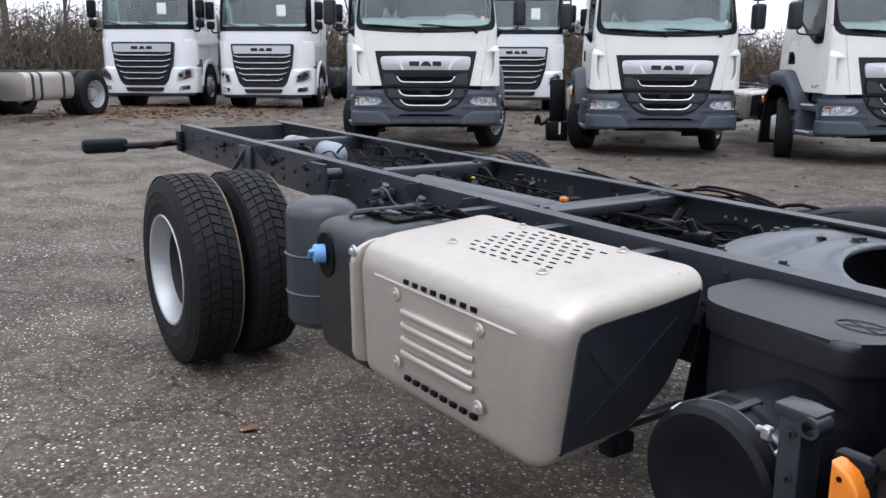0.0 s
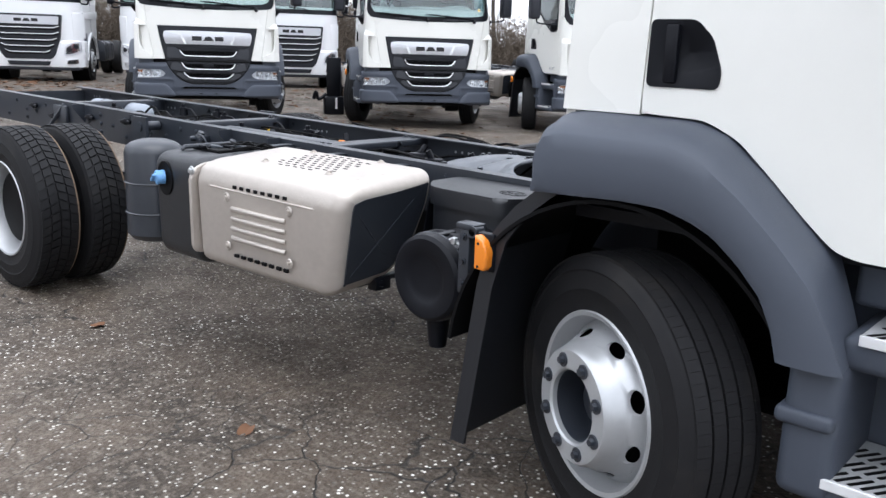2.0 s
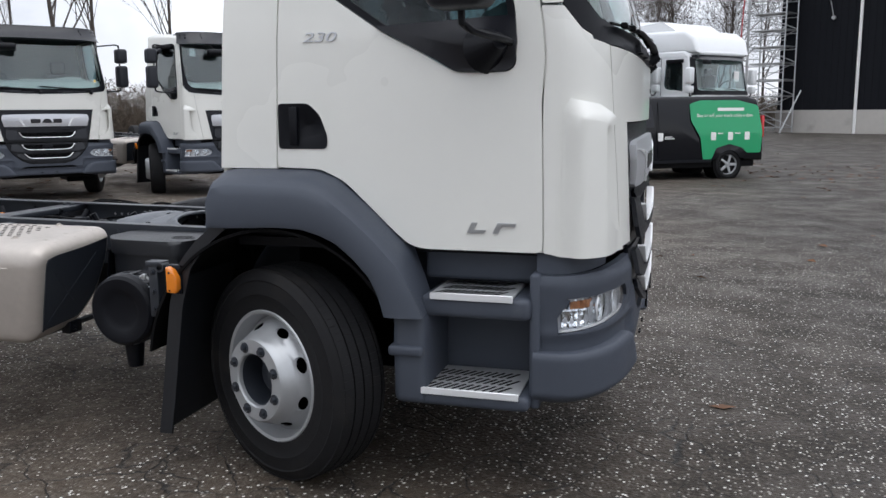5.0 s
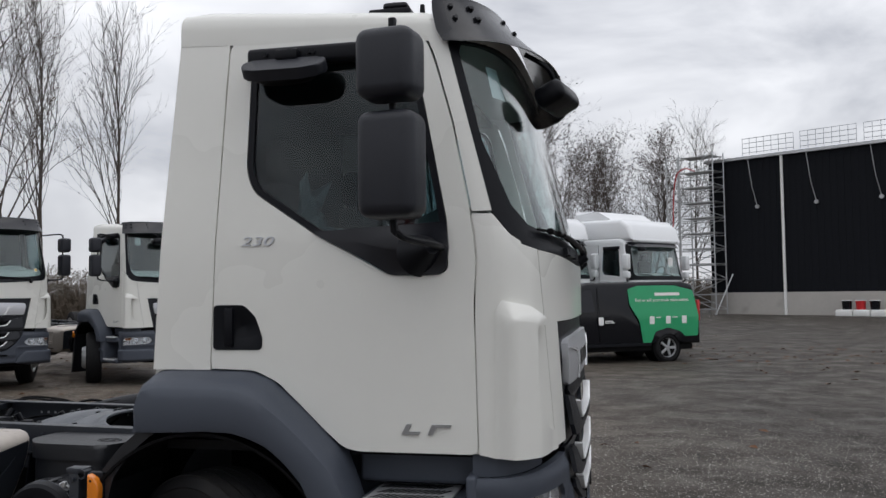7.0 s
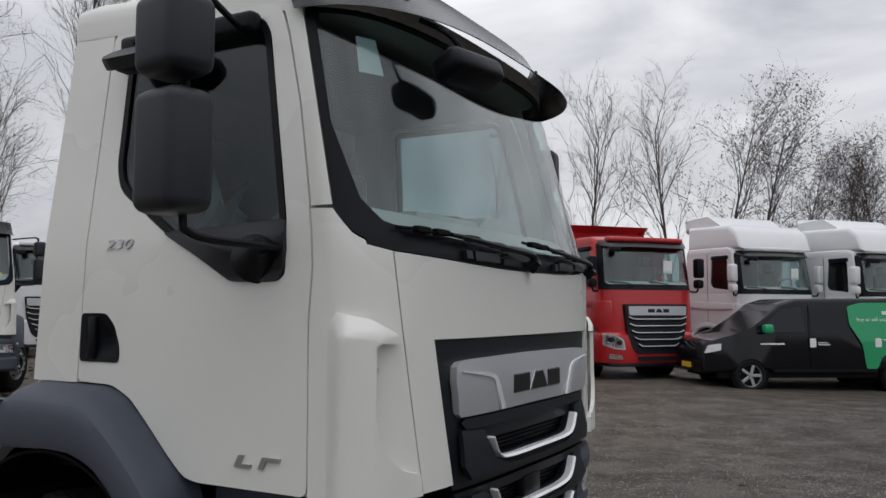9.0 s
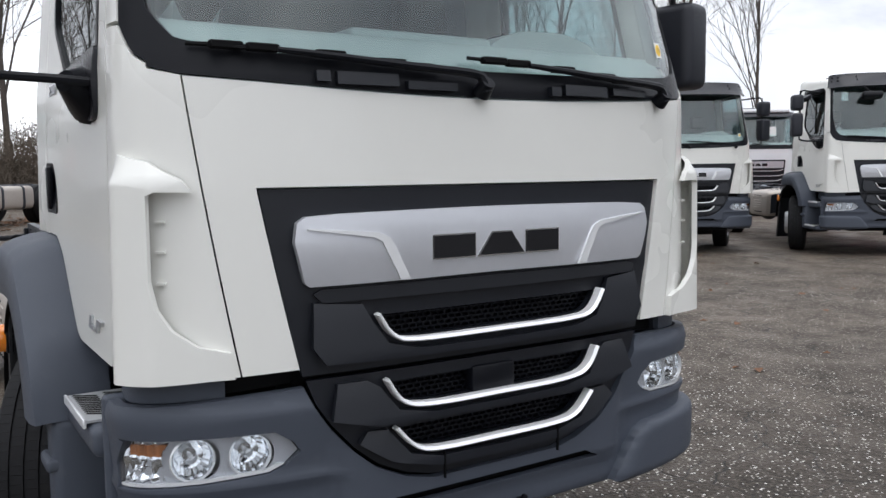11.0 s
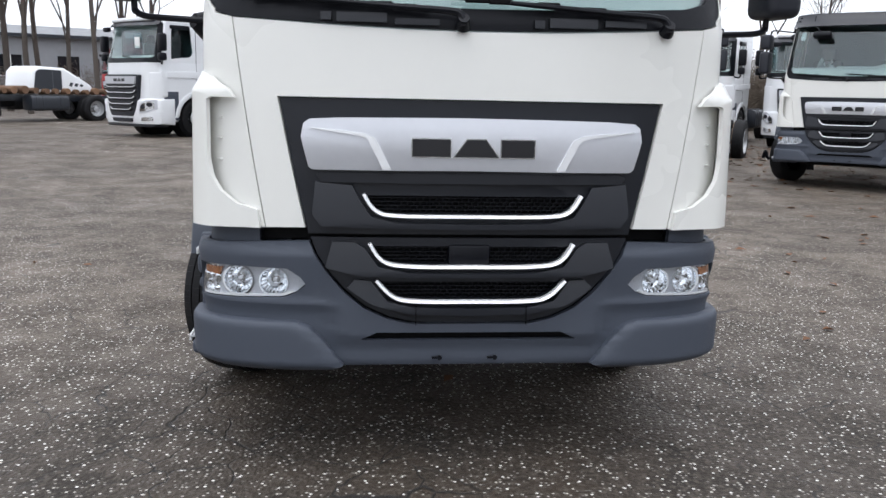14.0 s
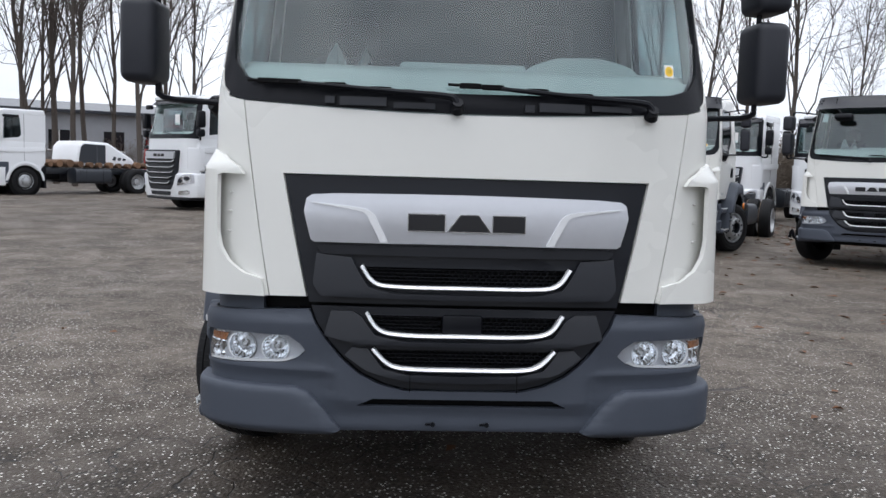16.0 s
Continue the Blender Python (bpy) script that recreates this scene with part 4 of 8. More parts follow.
        brow = -0.014 * max(0.0, min(1.0, (v - 0.915) / 0.045)) ** 1.5
        lamp_rim = 0.010 * math.exp(-((v - 0.722) / 0.02) ** 2) * side
        under = -0.085 * max(0.0, (0.485 - v) / 0.06) ** 2
        return 0.004 + tuck + mid + brow + under + lamp_rim
    bumper = part("bumper", skin(full, bumper_skin, 0.03, holes=holes, du=0.022, dv=0.02, off=swell), GREY, truck, "blue-grey plastic bumper", 50)
    def ledge(y):
        return 0.652 if y > 0.71 else lerp_rows([(0.50, 0.455), (0.545, 0.51), (0.60, 0.58), (0.655, 0.632), (0.71, 0.652)], y)
    corner = [(-0.065, 0.652), (0.1, 0.652)] + [at_y(-y, ledge(y), BUMPER_WIDE) for y in (1.05, 0.95, 0.85, 0.75, 0.71, 0.68, 0.655, 0.63, 0.60, 0.57, 0.545, 0.515)] + [at_y(-0.56, 0.452, BUMPER_WIDE), at_y(-0.967, 0.430, BUMPER_WIDE), (0.1, 0.422), (-0.065, 0.422)]

    def jut(u, v):
        y = abs(bumper_skin(u, v)[0][1])
        return 0.028 - 0.016 * math.exp(-max(0.0, ledge(y) - v) / 0.010) - 0.085 * max(0.0, (0.485 - v) / 0.06) ** 2
    bm = skin(corner, bumper_skin, 0.05, du=0.03, dv=0.012, off=jut)
    for side, made in zip((0, 1), (bm.copy(), mirrored(bm))):
        part("bumper_corner", made, GREY, bumper, "blue-grey stepped bumper corner", 50)
    bm.free()
    # near-black block behind the bumper slot stands for the shade inside
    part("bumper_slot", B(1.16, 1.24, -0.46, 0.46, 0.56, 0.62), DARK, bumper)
    for y in (-0.123, 0.107):
        p = Vector(bumper_skin(*at_y(y, 0.505, BUMPER_WIDE))[0])
        bm = cyl(bmesh.new(), p, p + Vector((0.009, 0, 0)), 0.0105, seg=14)
        box(bm, p.x, p.x + 0.008, p.y - 0.032, p.y + 0.002, p.z - 0.0045, p.z + 0.0045)
        part("tow_cover", bm, BLACK, bumper, "small dark keyhole cap")
    # dark sheets put in the gap above the bumper corners, in place of shade
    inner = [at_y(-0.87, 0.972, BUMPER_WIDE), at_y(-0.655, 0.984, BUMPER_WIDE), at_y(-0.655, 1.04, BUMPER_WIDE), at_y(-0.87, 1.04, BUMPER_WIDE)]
    pair("gap_shade_sheet", skin(inner, bumper_skin, 0.02, du=0.05, off=lambda u, v: -0.09), DARK, truck)
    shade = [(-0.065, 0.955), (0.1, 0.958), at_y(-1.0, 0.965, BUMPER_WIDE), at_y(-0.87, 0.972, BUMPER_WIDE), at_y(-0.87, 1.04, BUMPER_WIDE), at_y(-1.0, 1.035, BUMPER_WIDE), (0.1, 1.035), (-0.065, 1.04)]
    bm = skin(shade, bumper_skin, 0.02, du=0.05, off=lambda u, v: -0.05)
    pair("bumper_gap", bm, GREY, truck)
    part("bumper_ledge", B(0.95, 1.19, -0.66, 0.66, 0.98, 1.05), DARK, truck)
    # headlamps
    for s, mir in ((-1, False), (1, True)):
        lobj = new("headlamp")
        lobj.parent = truck
        lobj["label"] = "clear twin headlamp with amber corner"

        def put(name, bm, mat, label="", mir=mir, owner=lobj, angle=38.0):
            return part(name, mirrored(bm) if mir else bm, mat, owner, label, angle)
        put("bowl", skin(inset(lamp, -0.004), bumper_skin, 0.01, du=0.04, dv=0.04, off=lambda u, v: -0.120), BRIGHT, "bright lamp housing")
        eyes = ((-0.952, 0.060), (-0.802, 0.059))
        rings = [[at_y(y + (r + 0.003) * math.cos(a), 0.806 + (r + 0.003) * math.sin(a), BUMPER_WIDE) for a in [2 * math.pi * k / 28 for k in range(28)]] for y, r in eyes]
        put("bezel", skin(inset(lamp, 0.003), bumper_skin, 0.008, holes=rings, du=0.04, dv=0.04, off=lambda u, v: -0.034), SILVER, "pale silver bezel")
        for y, r in eyes:
            p, n = bumper_skin(*at_y(y, 0.806, BUMPER_WIDE))
            p, n = Vector(p), Vector((0.95, n[1] * 0.25, 0)).normalized()
            m = Matrix.Translation(p - n * 0.036) @ n.to_track_quat("Z", "Y").to_matrix().to_4x4()
            put("reflector", lathe(bmesh.new(), [(0.0, r), (-0.006, r - 0.004), (-0.024, r * 0.88), (-0.046, r * 0.62), (-0.058, r * 0.32), (-0.056, 0.0001)], m, 22), LAMP, "clear chrome reflector", angle=12.0)
            put("reflector_ring", lathe(bmesh.new(), [(0.002, r + 0.004), (0.006, r), (-0.004, r - 0.003)], m, 28), BRIGHT)
            put("bulb", lathe(bmesh.new(), [(-0.056, 0.007), (-0.034, 0.008), (-0.028, 0.006), (-0.026, 0.0001)], m, 12), BRIGHT, "silver bulb shield")
        side = [(0.075, 0.742), (0.075, 0.858), (0.37, 0.858), (0.335, 0.82), (0.345, 0.765), (0.37, 0.744)]
        put("side_reflector", skin(side, bumper_skin, 0.006, du=0.012, dv=0.022, off=lambda u, v: -0.031 + 0.006 * math.sin(v * 210) + 0.004 * math.sin(u * 90)), LAMP, "ribbed chrome corner reflector", angle=20.0)
        amber = [(0.16, 0.852), (0.365, 0.856), (0.345, 0.836), (0.335, 0.822), (0.16, 0.824)]
        put("indicator", skin(amber, bumper_skin, 0.006, du=0.012, off=lambda u, v: -0.023 + 0.003 * math.sin(u * 120)), AMBER, "amber corner reflector")
        put("trim_line", skin([(0.07, 0.730), at_y(-0.942, 0.742, BUMPER_WIDE), at_y(-0.76, 0.754, BUMPER_WIDE), at_y(-0.715, 0.772, BUMPER_WIDE), at_y(-0.73, 0.776, BUMPER_WIDE), at_y(-0.77, 0.762, BUMPER_WIDE), at_y(-0.942, 0.752, BUMPER_WIDE), (0.07, 0.738)],
                              bumper_skin, 0.01, du=0.04, off=lambda u, v: -0.020), BRIGHT)
        pane = put("lens", skin(inset(lamp, 0.002), bumper_skin, 0.003, du=0.04, dv=0.05, off=lambda u, v: -0.018), LENS, "clear lens")
        pane.visible_shadow = False


def build_steps(truck):
    """Wheel arch, steps and mudguard on both sides."""
    outer = along([(-0.445, 1.16), (-0.450, 1.28), (-0.435, 1.355), (-0.36, 1.366), (0.0, 1.362), (0.10, 1.327), (0.224, 1.224), (0.322, 1.130), (0.40, 1.052), (0.45, 0.92), (0.495, 0.79)], 34)
    crest = along([(-0.432, 1.145), (-0.435, 1.235), (-0.41, 1.290), (-0.34, 1.305), (0.0, 1.298), (0.10, 1.265), (0.21, 1.185), (0.31, 1.095), (0.40, 1.00), (0.465, 0.90), (0.515, 0.79)], 34)
    inner = along([(-0.425, 1.125), (-0.36, 1.128), (-0.25, 1.132), (-0.12, 1.138), (0.0, 1.134), (0.08, 1.112), (0.15, 1.081), (0.225, 1.02), (0.292, 0.947), (0.33, 0.87), (0.352, 0.79)], 34)
    for s, mir in ((-1, False), (1, True)):
        def put(name, bm, mat, label="", owner=truck, mir=mir):
            return part(name, mirrored(bm) if mir else bm, mat, owner, label)
        bm = bmesh.new()
        rows = []
        for o, c, q in zip(outer, crest, inner):
            line = [(o.x, -1.02, o.y), (o.x, -1.09, o.y)]
            for t in (0.25, 0.5, 0.75, 0.92):
                e = math.sin(t * math.pi / 2)
                line.append((o.x + (c.x - o.x) * t ** 1.3, -1.09 - 0.165 * e, o.y + (c.y - o.y) * t ** 1.3))
            line += [(c.x, -1.262, c.y), (c.x * 0.75 + q.x * 0.25, -1.274, c.y * 0.75 + q.y * 0.25), (c.x * 0.15 + q.x * 0.85, -1.278, c.y * 0.15 + q.y * 0.85), (q.x, -1.270, q.y), (q.x, -1.24, q.y + 0.004), (q.x, -0.90, q.y + 0.004)]
            rows.append([bm.verts.new(p) for p in line])
        for a, b in zip(rows, rows[1:]):
            for k in range(len(a) - 1):
                bm.faces.new((a[k], a[k + 1], b[k + 1], b[k]))
        for r in (rows[0], rows[-1]):
            bmesh.ops.triangulate(bm, faces=[bm.faces.new(r)])
        put("wheel_arch", bm, GREY, "blue-grey plastic wheel arch")
        bm = bmesh.new()
        arc = [(-0.16 + 0.60 * math.cos(a), 0.47 + 0.645 * math.sin(a)) for a in [radians(34 + 138 * k / 22) for k in range(23)]]
        tips = [[bm.verts.new((x, y, z)) for y in (-1.24, -0.44)] for x, z in arc]
        for a, b in zip(tips, tips[1:]):
            bm.faces.new((a[0], a[1], b[1], b[0]))
        made = bmesh.ops.extrude_face_region(bm, geom=bm.faces[:], use_keep_orig=True)
        for g in made["geom"]:
            if isinstance(g, bmesh.types.BMVert):
                g.co += Vector((g.co.x + 0.16, 0, g.co.z - 0.47)).normalized() * 0.012
        put("arch_liner", bm, DARK)
        outl = [(-0.415, 1.128), (-0.435, 1.116), (-0.503, 1.061), (-0.556, 1.003), (-0.597, 0.948), (-0.645, 0.783), (-0.678, 0.57), (-0.709, 0.358), (-0.738, 0.178)]
        innl = [(x + 0.05, z - 0.012 if z > 0.2 else z) for x, z in outl[::-1]]
        guard = put("mudguard", prism(bmesh.new(), outl + innl, -1.225, 0.012, "y"), LID, "black rubber mudguard and flap")
        bm = bmesh.new()
        tips = [[bm.verts.new((x, y, z)) for y in (-1.225, -0.72)] for x, z in outl]
        for a, b in zip(tips, tips[1:]):
            bm.faces.new((a[0], a[1], b[1], b[0]))
        made = bmesh.ops.extrude_face_region(bm, geom=bm.faces[:], use_keep_orig=True)
        for g in made["geom"]:
            if isinstance(g, bmesh.types.BMVert):
                g.co.x -= 0.012
        put("flap", bm, LID, owner=guard)
        dee = [(-0.643, 0.838), (-0.604, 0.835), (-0.592, 0.850), (-0.590, 0.895), (-0.596, 0.918), (-0.612, 0.938), (-0.634, 0.949), (-0.643, 0.949)]
        lamp = put("side_marker", prism(bmesh.new(), dee, -1.268, 0.036, "y", 0.008, 3), ORANGE, "amber side marker lamp")
        put("marker_base", B(-0.658, -0.586, -1.236, -1.205, 0.826, 0.955, 0.008, 2), BLACK, owner=lamp)
        put("marker_screw", cyl(bmesh.new(), (-0.625, -1.2675, 0.925), (-0.625, -1.2690, 0.925), 0.005, seg=10), BLACK, owner=lamp)
        put("marker_screw", cyl(bmesh.new(), (-0.625, -1.2675, 0.848), (-0.625, -1.2690, 0.848), 0.005, seg=10), BLACK, owner=lamp)
        # step housing
        box_of = (("step_wall", 0.31, 0.95, -0.86, -0.80, 0.40, 1.04, 0.01), ("step_post", 0.365, 0.505, -1.215, -0.82, 0.415, 0.80, 0.035), ("step_band", 0.352, 0.50, -1.235, -0.82, 0.62, 0.665, 0.015),
                  ("lower_step_block", 0.38, 0.925, -1.195, -0.82, 0.410, 0.476, 0.025), ("upper_step_block", 0.47, 0.925, -1.16, -0.82, 0.775, 0.866, 0.025),
                  ("step_header", 0.44, 0.95, -0.98, -0.82, 0.90, 1.05, 0.02), ("step_cheek", 0.915, 0.96, -1.135, -0.80, 0.41, 0.965, 0.015))
        for name, *dims, r in box_of:
            put(name, B(*dims, r, 3), GREY, "blue-grey moulded step housing" if name == "step_wall" else "")
        for x0, x1, z, yo in ((0.515, 0.856, 0.868, -1.168), (0.468, 0.888, 0.480, -1.205)):
            tread = put("step_tread", B(x0, x1, yo, -0.875, z, z + 0.008), TREAD, "slotted alloy step tread")
            put("lip", B(x0, x1, yo - 0.006, yo + 0.004, z - 0.016, z + 0.013, 0.002, 1), BRIGHT, owner=tread)
            bm = bmesh.new()
            for r in range(3):
                for k in range(11):
                    x = x0 + 0.035 + (x1 - x0 - 0.07) * (k + 0.5 * (r % 2)) / 11
                    y = yo + 0.052 + 0.092 * r
                    box(bm, -0.040, 0.040, -0.0062, 0.0062, 0.004, 0.0092, 0, 1, Matrix.Translation((x, y, z)) @ Matrix.Rotation(radians(58), 4, "Z"))
            tagged(put("tread_slotting", bm, DARK, owner=tread), kind="stuff")
    # unseen slab, added to keep light off the ground below the cab
    part("underbody_light_block", B(-0.75, 1.08, -0.72, 0.72, 0.40, 0.47, 0.03, 2), DARK, truck)
    part("engine_tunnel", B(-0.4, 0.9, -0.5, 0.5, 0.55, 1.02, 0.05, 2), DARK, truck)
    part("cab_underside", B(-0.42, 0.95, -0.98, 0.98, 1.04, 1.10), BLACK, truck)


def rail_top(x):
    return 0.985 - 0.0135 * x


def bolt(bm, p, n, r=0.014, h=0.012):
    p, n = Vector(p), Vector(n)
    cyl(bm, p, p + n * 0.004, r * 1.5, seg=12)
    cyl(bm, p, p + n * h, r, r * 0.92, seg=6)


def build_chassis(truck):
    # frame rails: channel section, open inwards
    for s in (-1, 1):
        bm = bmesh.new()
        sect = [(0.43, 0.0), (0.43, -0.225), (0.36, -0.225), (0.36, -0.217), (0.422, -0.217), (0.422, -0.008), (0.36, -0.008), (0.36, 0.0)]
        ends = []
        for x in (-6.74, -5.6, -4.5, -3.4, -2.3, -1.2, 0.6):
            ends.append([bm.verts.new((x, s * y, rail_top(x) + z)) for y, z in sect])
        for a, b in zip(ends, ends[1:]):
            for k in range(8):
                bm.faces.new((a[k], a[(k + 1) % 8], b[(k + 1) % 8], b[k]))
        bm.faces.new(ends[0])
        bm.faces.new(ends[-1][::-1])
        bmesh.ops.bevel(bm, geom=[e for e in bm.edges if e.calc_face_angle(0) > 0.8], offset=0.003, segments=2, affect="EDGES")
        rail = part("frame_rail", bm, CHASSIS, truck, "dark painted steel frame rail")
        bm = bmesh.new()
        rnd = random.Random(5)
        x = -6.6
        while x < -0.5:
            for dz in (-0.05, -0.11, -0.17):
                if rnd.random() < 0.45:
                    bolt(bm, (x, s * 0.4305, rail_top(x) + dz), (0, s, 0), 0.011, 0.012)
                if rnd.random() < 0.35:
                    bolt(bm, (x + 0.05, s * 0.4215, rail_top(x) + dz), (0, -s, 0), 0.011, 0.012)
            x += 0.17
        tagged(part("bolting", bm, CHASSIS, rail), kind="stuff")
        bm = bmesh.new()
        x = -6.5
        while x < -1.0:
            for k in range(3):
                cyl(bm, (x + 0.05 * k, s * 0.4214, rail_top(x) - 0.07), (x + 0.05 * k, s * 0.4204, rail_top(x) - 0.07), 0.008, seg=10)
            x += 0.62
        tagged(part("hole_edging", bm, ALLOY, rail, "bare hole edges in the rail web"), kind="stuff")
    # cross members
    zt = rail_top(-6.66)
    bm = prism(bmesh.new(), [(-0.42, zt - 0.03), (0.42, zt - 0.03), (0.42, zt - 0.2), (0.30, zt - 0.2), (0.22, zt - 0.12), (-0.22, zt - 0.12), (-0.30, zt - 0.2), (-0.42, zt - 0.2)], -6.68, 0.012, "x")
    cm = part("rear_cross_member", bm, CHASSIS, truck)
    part("cross_hole", cyl(bmesh.new(), (-6.665, -0.30, zt - 0.10), (-6.685, -0.30, zt - 0.10), 0.05, seg=20), ALLOY, cm)
    for x, d, h in ((-5.35, 0.05, 0.10), (-3.75, 0.05, 0.08), (-2.45, 0.07, 0.04)):
        z = rail_top(x) - 0.012
        bm = box(bmesh.new(), x - d, x + d, -0.42, 0.42, z - h, z, 0.008, 2)
        cmx = part("cross_member", bm, CHASSIS, truck, "dark steel cross member")
        bm = bmesh.new()
        for y in (-0.38, -0.33, 0.33, 0.38):
            for q in (-0.03, 0.03):
                bolt(bm, (x + q, y, z), (0, 0, 1))
        tagged(part("bolting", bm, CHASSIS, cmx), kind="stuff")
    # pressed saddle over the gearbox, cut out towards the cab
    cut = [(-1.05 + 0.27 * math.cos(a), -0.01 + 0.345 * math.sin(a)) for a in [radians(95 + 170 * k / 24) for k in range(25)]]
    plate = [(-0.95, 0.414), (-1.70, 0.414), (-1.755, 0.30), (-1.745, 0.10), (-1.70, -0.10), (-1.655, -0.24), (-1.62, -0.414), (-0.95, -0.414), (-0.95, -0.375)]

    def pressed(x, y):
        rib = -0.030 * math.exp(-((x + 1.52 + 0.10 * y) / 0.028) ** 2) * max(0.0, 1 - (abs(y) / 0.33) ** 6)
        lip = 0.018 * math.exp(-((math.hypot((x + 1.05) / 0.27, (y + 0.01) / 0.345) - 1.06) / 0.09) ** 2)
        crown = 0.040 * (1 - (y / 0.414) ** 2) * max(0.0, min(1.0, (x + 1.78) / 0.15))
        return rail_top(x) - 0.035 + crown + rib + lip
    bm = skin(plate + cut[::-1] + [(-0.95, 0.38)], lambda x, y: ((x, y, pressed(x, y)), (0, 0, 1)), 0.012, du=0.02, dv=0.04)
    sad = part("gearbox_saddle", bm, SADDLE, truck, "grey pressed saddle between the rails", 60)
    bm = bmesh.new()
    for x, y in ((-1.70, 0.10), (-1.69, 0.14), (-1.69, 0.32), (-1.68, 0.36), (-1.42, 0.11), (-1.42, 0.15), (-1.40, 0.36), (-1.40, 0.39), (-1.62, -0.30), (-1.40, -0.30), (-1.40, -0.34)):
        bolt(bm, (x, y, pressed(x, y)), (0, 0, 1), 0.013, 0.014)
    tagged(part("bolting", bm, CHASSIS, sad), kind="stuff")
    bm = box(bmesh.new(), -2.3, -0.5, -0.26, 0.26, 0.55, 0.82, 0.06, 3)
    cyl(bm, (-2.3, 0, 0.68), (-3.0, 0, 0.62), 0.10, 0.06, 18)
    box(bm, -1.1, -0.75, -0.34, 0.30, 0.80, 0.93, 0.05, 3)
    part("gearbox", bm, DARK, truck, "dark gearbox and engine block")
    # drive shaft, axle, springs
    bm = cyl(bmesh.new(), (-3.0, 0, 0.62), (-4.4, 0, 0.48), 0.05, seg=16)
    part("drive_shaft", bm, CHASSIS, truck)
    bm = cyl(bmesh.new(), (-4.5, -0.95, 0.45), (-4.5, 0.95, 0.45), 0.07, seg=18)
    bmesh.ops.create_uvsphere(bm, u_segments=20, v_segments=12, radius=0.2, matrix=Matrix.Translation((-4.5, 0, 0.46)))
    part("rear_axle", bm, CHASSIS, truck, "dark rear axle")
    bm = cyl(bmesh.new(), (-0.235, -0.95, 0.42), (-0.235, 0.95, 0.42), 0.05, seg=14)
    part("front_axle", bm, CHASSIS, truck)
    for s in (-1, 1):
        bm = bmesh.new()
        for k in range(4):
            tube(bm, [(-5.25 + 0.08 * k, s * 0.50, 0.77 - 0.02 * k), (-4.85, s * 0.50, 0.66 - 0.02 * k), (-4.5, s * 0.50, 0.62 - 0.02 * k), (-4.15, s * 0.50, 0.66 - 0.02 * k), (-3.75 - 0.08 * k, s * 0.50, 0.77 - 0.02 * k)], 0.014, 4)
        part("leaf_spring", bm, CHASSIS, truck)
        bm = cyl(bmesh.new(), (-3.95, s * 0.53, rail_top(-3.95) - 0.07), (-4.25, s * 0.55, 0.50), 0.035, seg=14)
        cyl(bm, (-3.95, s * 0.44, rail_top(-3.95) - 0.05), (-3.95, s * 0.58, rail_top(-3.95) - 0.05), 0.03, seg=14)
        box(bm, -4.05, -3.88, s * 0.5 - 0.07, s * 0.5 - 0.05, rail_top(-4) - 0.2, rail_top(-4) + 0.01)
        part("damper", bm, CHASSIS, truck, "dark damper and bracket")
        bm = bmesh.new()
        tube(bm, [(-5.25, s * 0.44, rail_top(-5.2) - 0.02), (-5.4, s * 0.50, rail_top(-5.2) - 0.2), (-5.42, s * 0.52, 0.72)], 0.016, 5)
        box(bm, -5.40, -5.20, min(s * 0.432, s * 0.46), max(s * 0.432, s * 0.46), rail_top(-5.3) - 0.2, rail_top(-5.3) - 0.03, 0.01, 2)
        part("spring_hanger", bm, CHASSIS, truck)
        wheel(truck, -4.452, s * 1.248, 0.466, s, True, radius=0.511)
        wheel(truck, -4.452, s * 0.928, 0.466, s, True, radius=0.511)
        wheel(truck, -0.155, s * 1.205, 0.474, s, False, -25.0)
    # tail lamp on its arm
    bm = tube(bmesh.new(), smooth_line([(-6.70, -0.43, rail_top(-6.7) - 0.13), (-6.74, -0.60, rail_top(-6.7) - 0.15), (-6.78, -0.86, rail_top(-6.7) - 0.155)], 4), 0.026, 8)
    box(bm, -6.76, -6.66, -0.47, -0.43, rail_top(-6.7) - 0.21, rail_top(-6.7) - 0.05, 0.01, 2)
    tube(bm, smooth_line([(-6.66, -0.44, 0.92), (-6.70, -0.55, 0.95), (-6.74, -0.66, 0.90), (-6.78, -0.8, 0.94)], 4), 0.012, 6)
    part("lamp_arm", bm, BLACK, truck)
    bm = box(bmesh.new(), -6.86, -6.76, -1.165, -0.83, 0.872, 0.985, 0.035, 3)
    part("tail_lamp", bm, BLACK, truck, "black tail lamp housing wrapped in cable")
    # valves on the rail
    for x, z in ((-3.42, 0.955), (-3.43, 0.90), (-3.10, 0.935)):
        bm = box(bmesh.new(), x - 0.035, x + 0.035, -0.50, -0.43, z - 0.025, z + 0.022, 0.010, 2)
        cyl(bm, (x, -0.475, z + 0.02), (x + 0.01, -0.475, z + 0.042), 0.024, 0.018, 14)
        cyl(bm, (x - 0.03, -0.48, z), (x - 0.03, -0.535, z), 0.016, seg=12)
        cyl(bm, (x + 0.02, -0.49, z - 0.005), (x + 0.055, -0.51, z - 0.005), 0.011, seg=10)
        part("air_valve", bm, CHASSIS, truck, "dark air valve on the rail")
    bm = tube(bmesh.new(), smooth_line([(-3.40, -0.50, 0.985), (-3.34, -0.51, 0.975), (-3.29, -0.50, 0.925), (-3.20, -0.49, 0.915), (-3.10, -0.48, 0.92)], 5), 0.006, 6)
    part("valve_pipe", bm, CHASSIS, truck)
    # fittings along the rails
    rnd = random.Random(17)
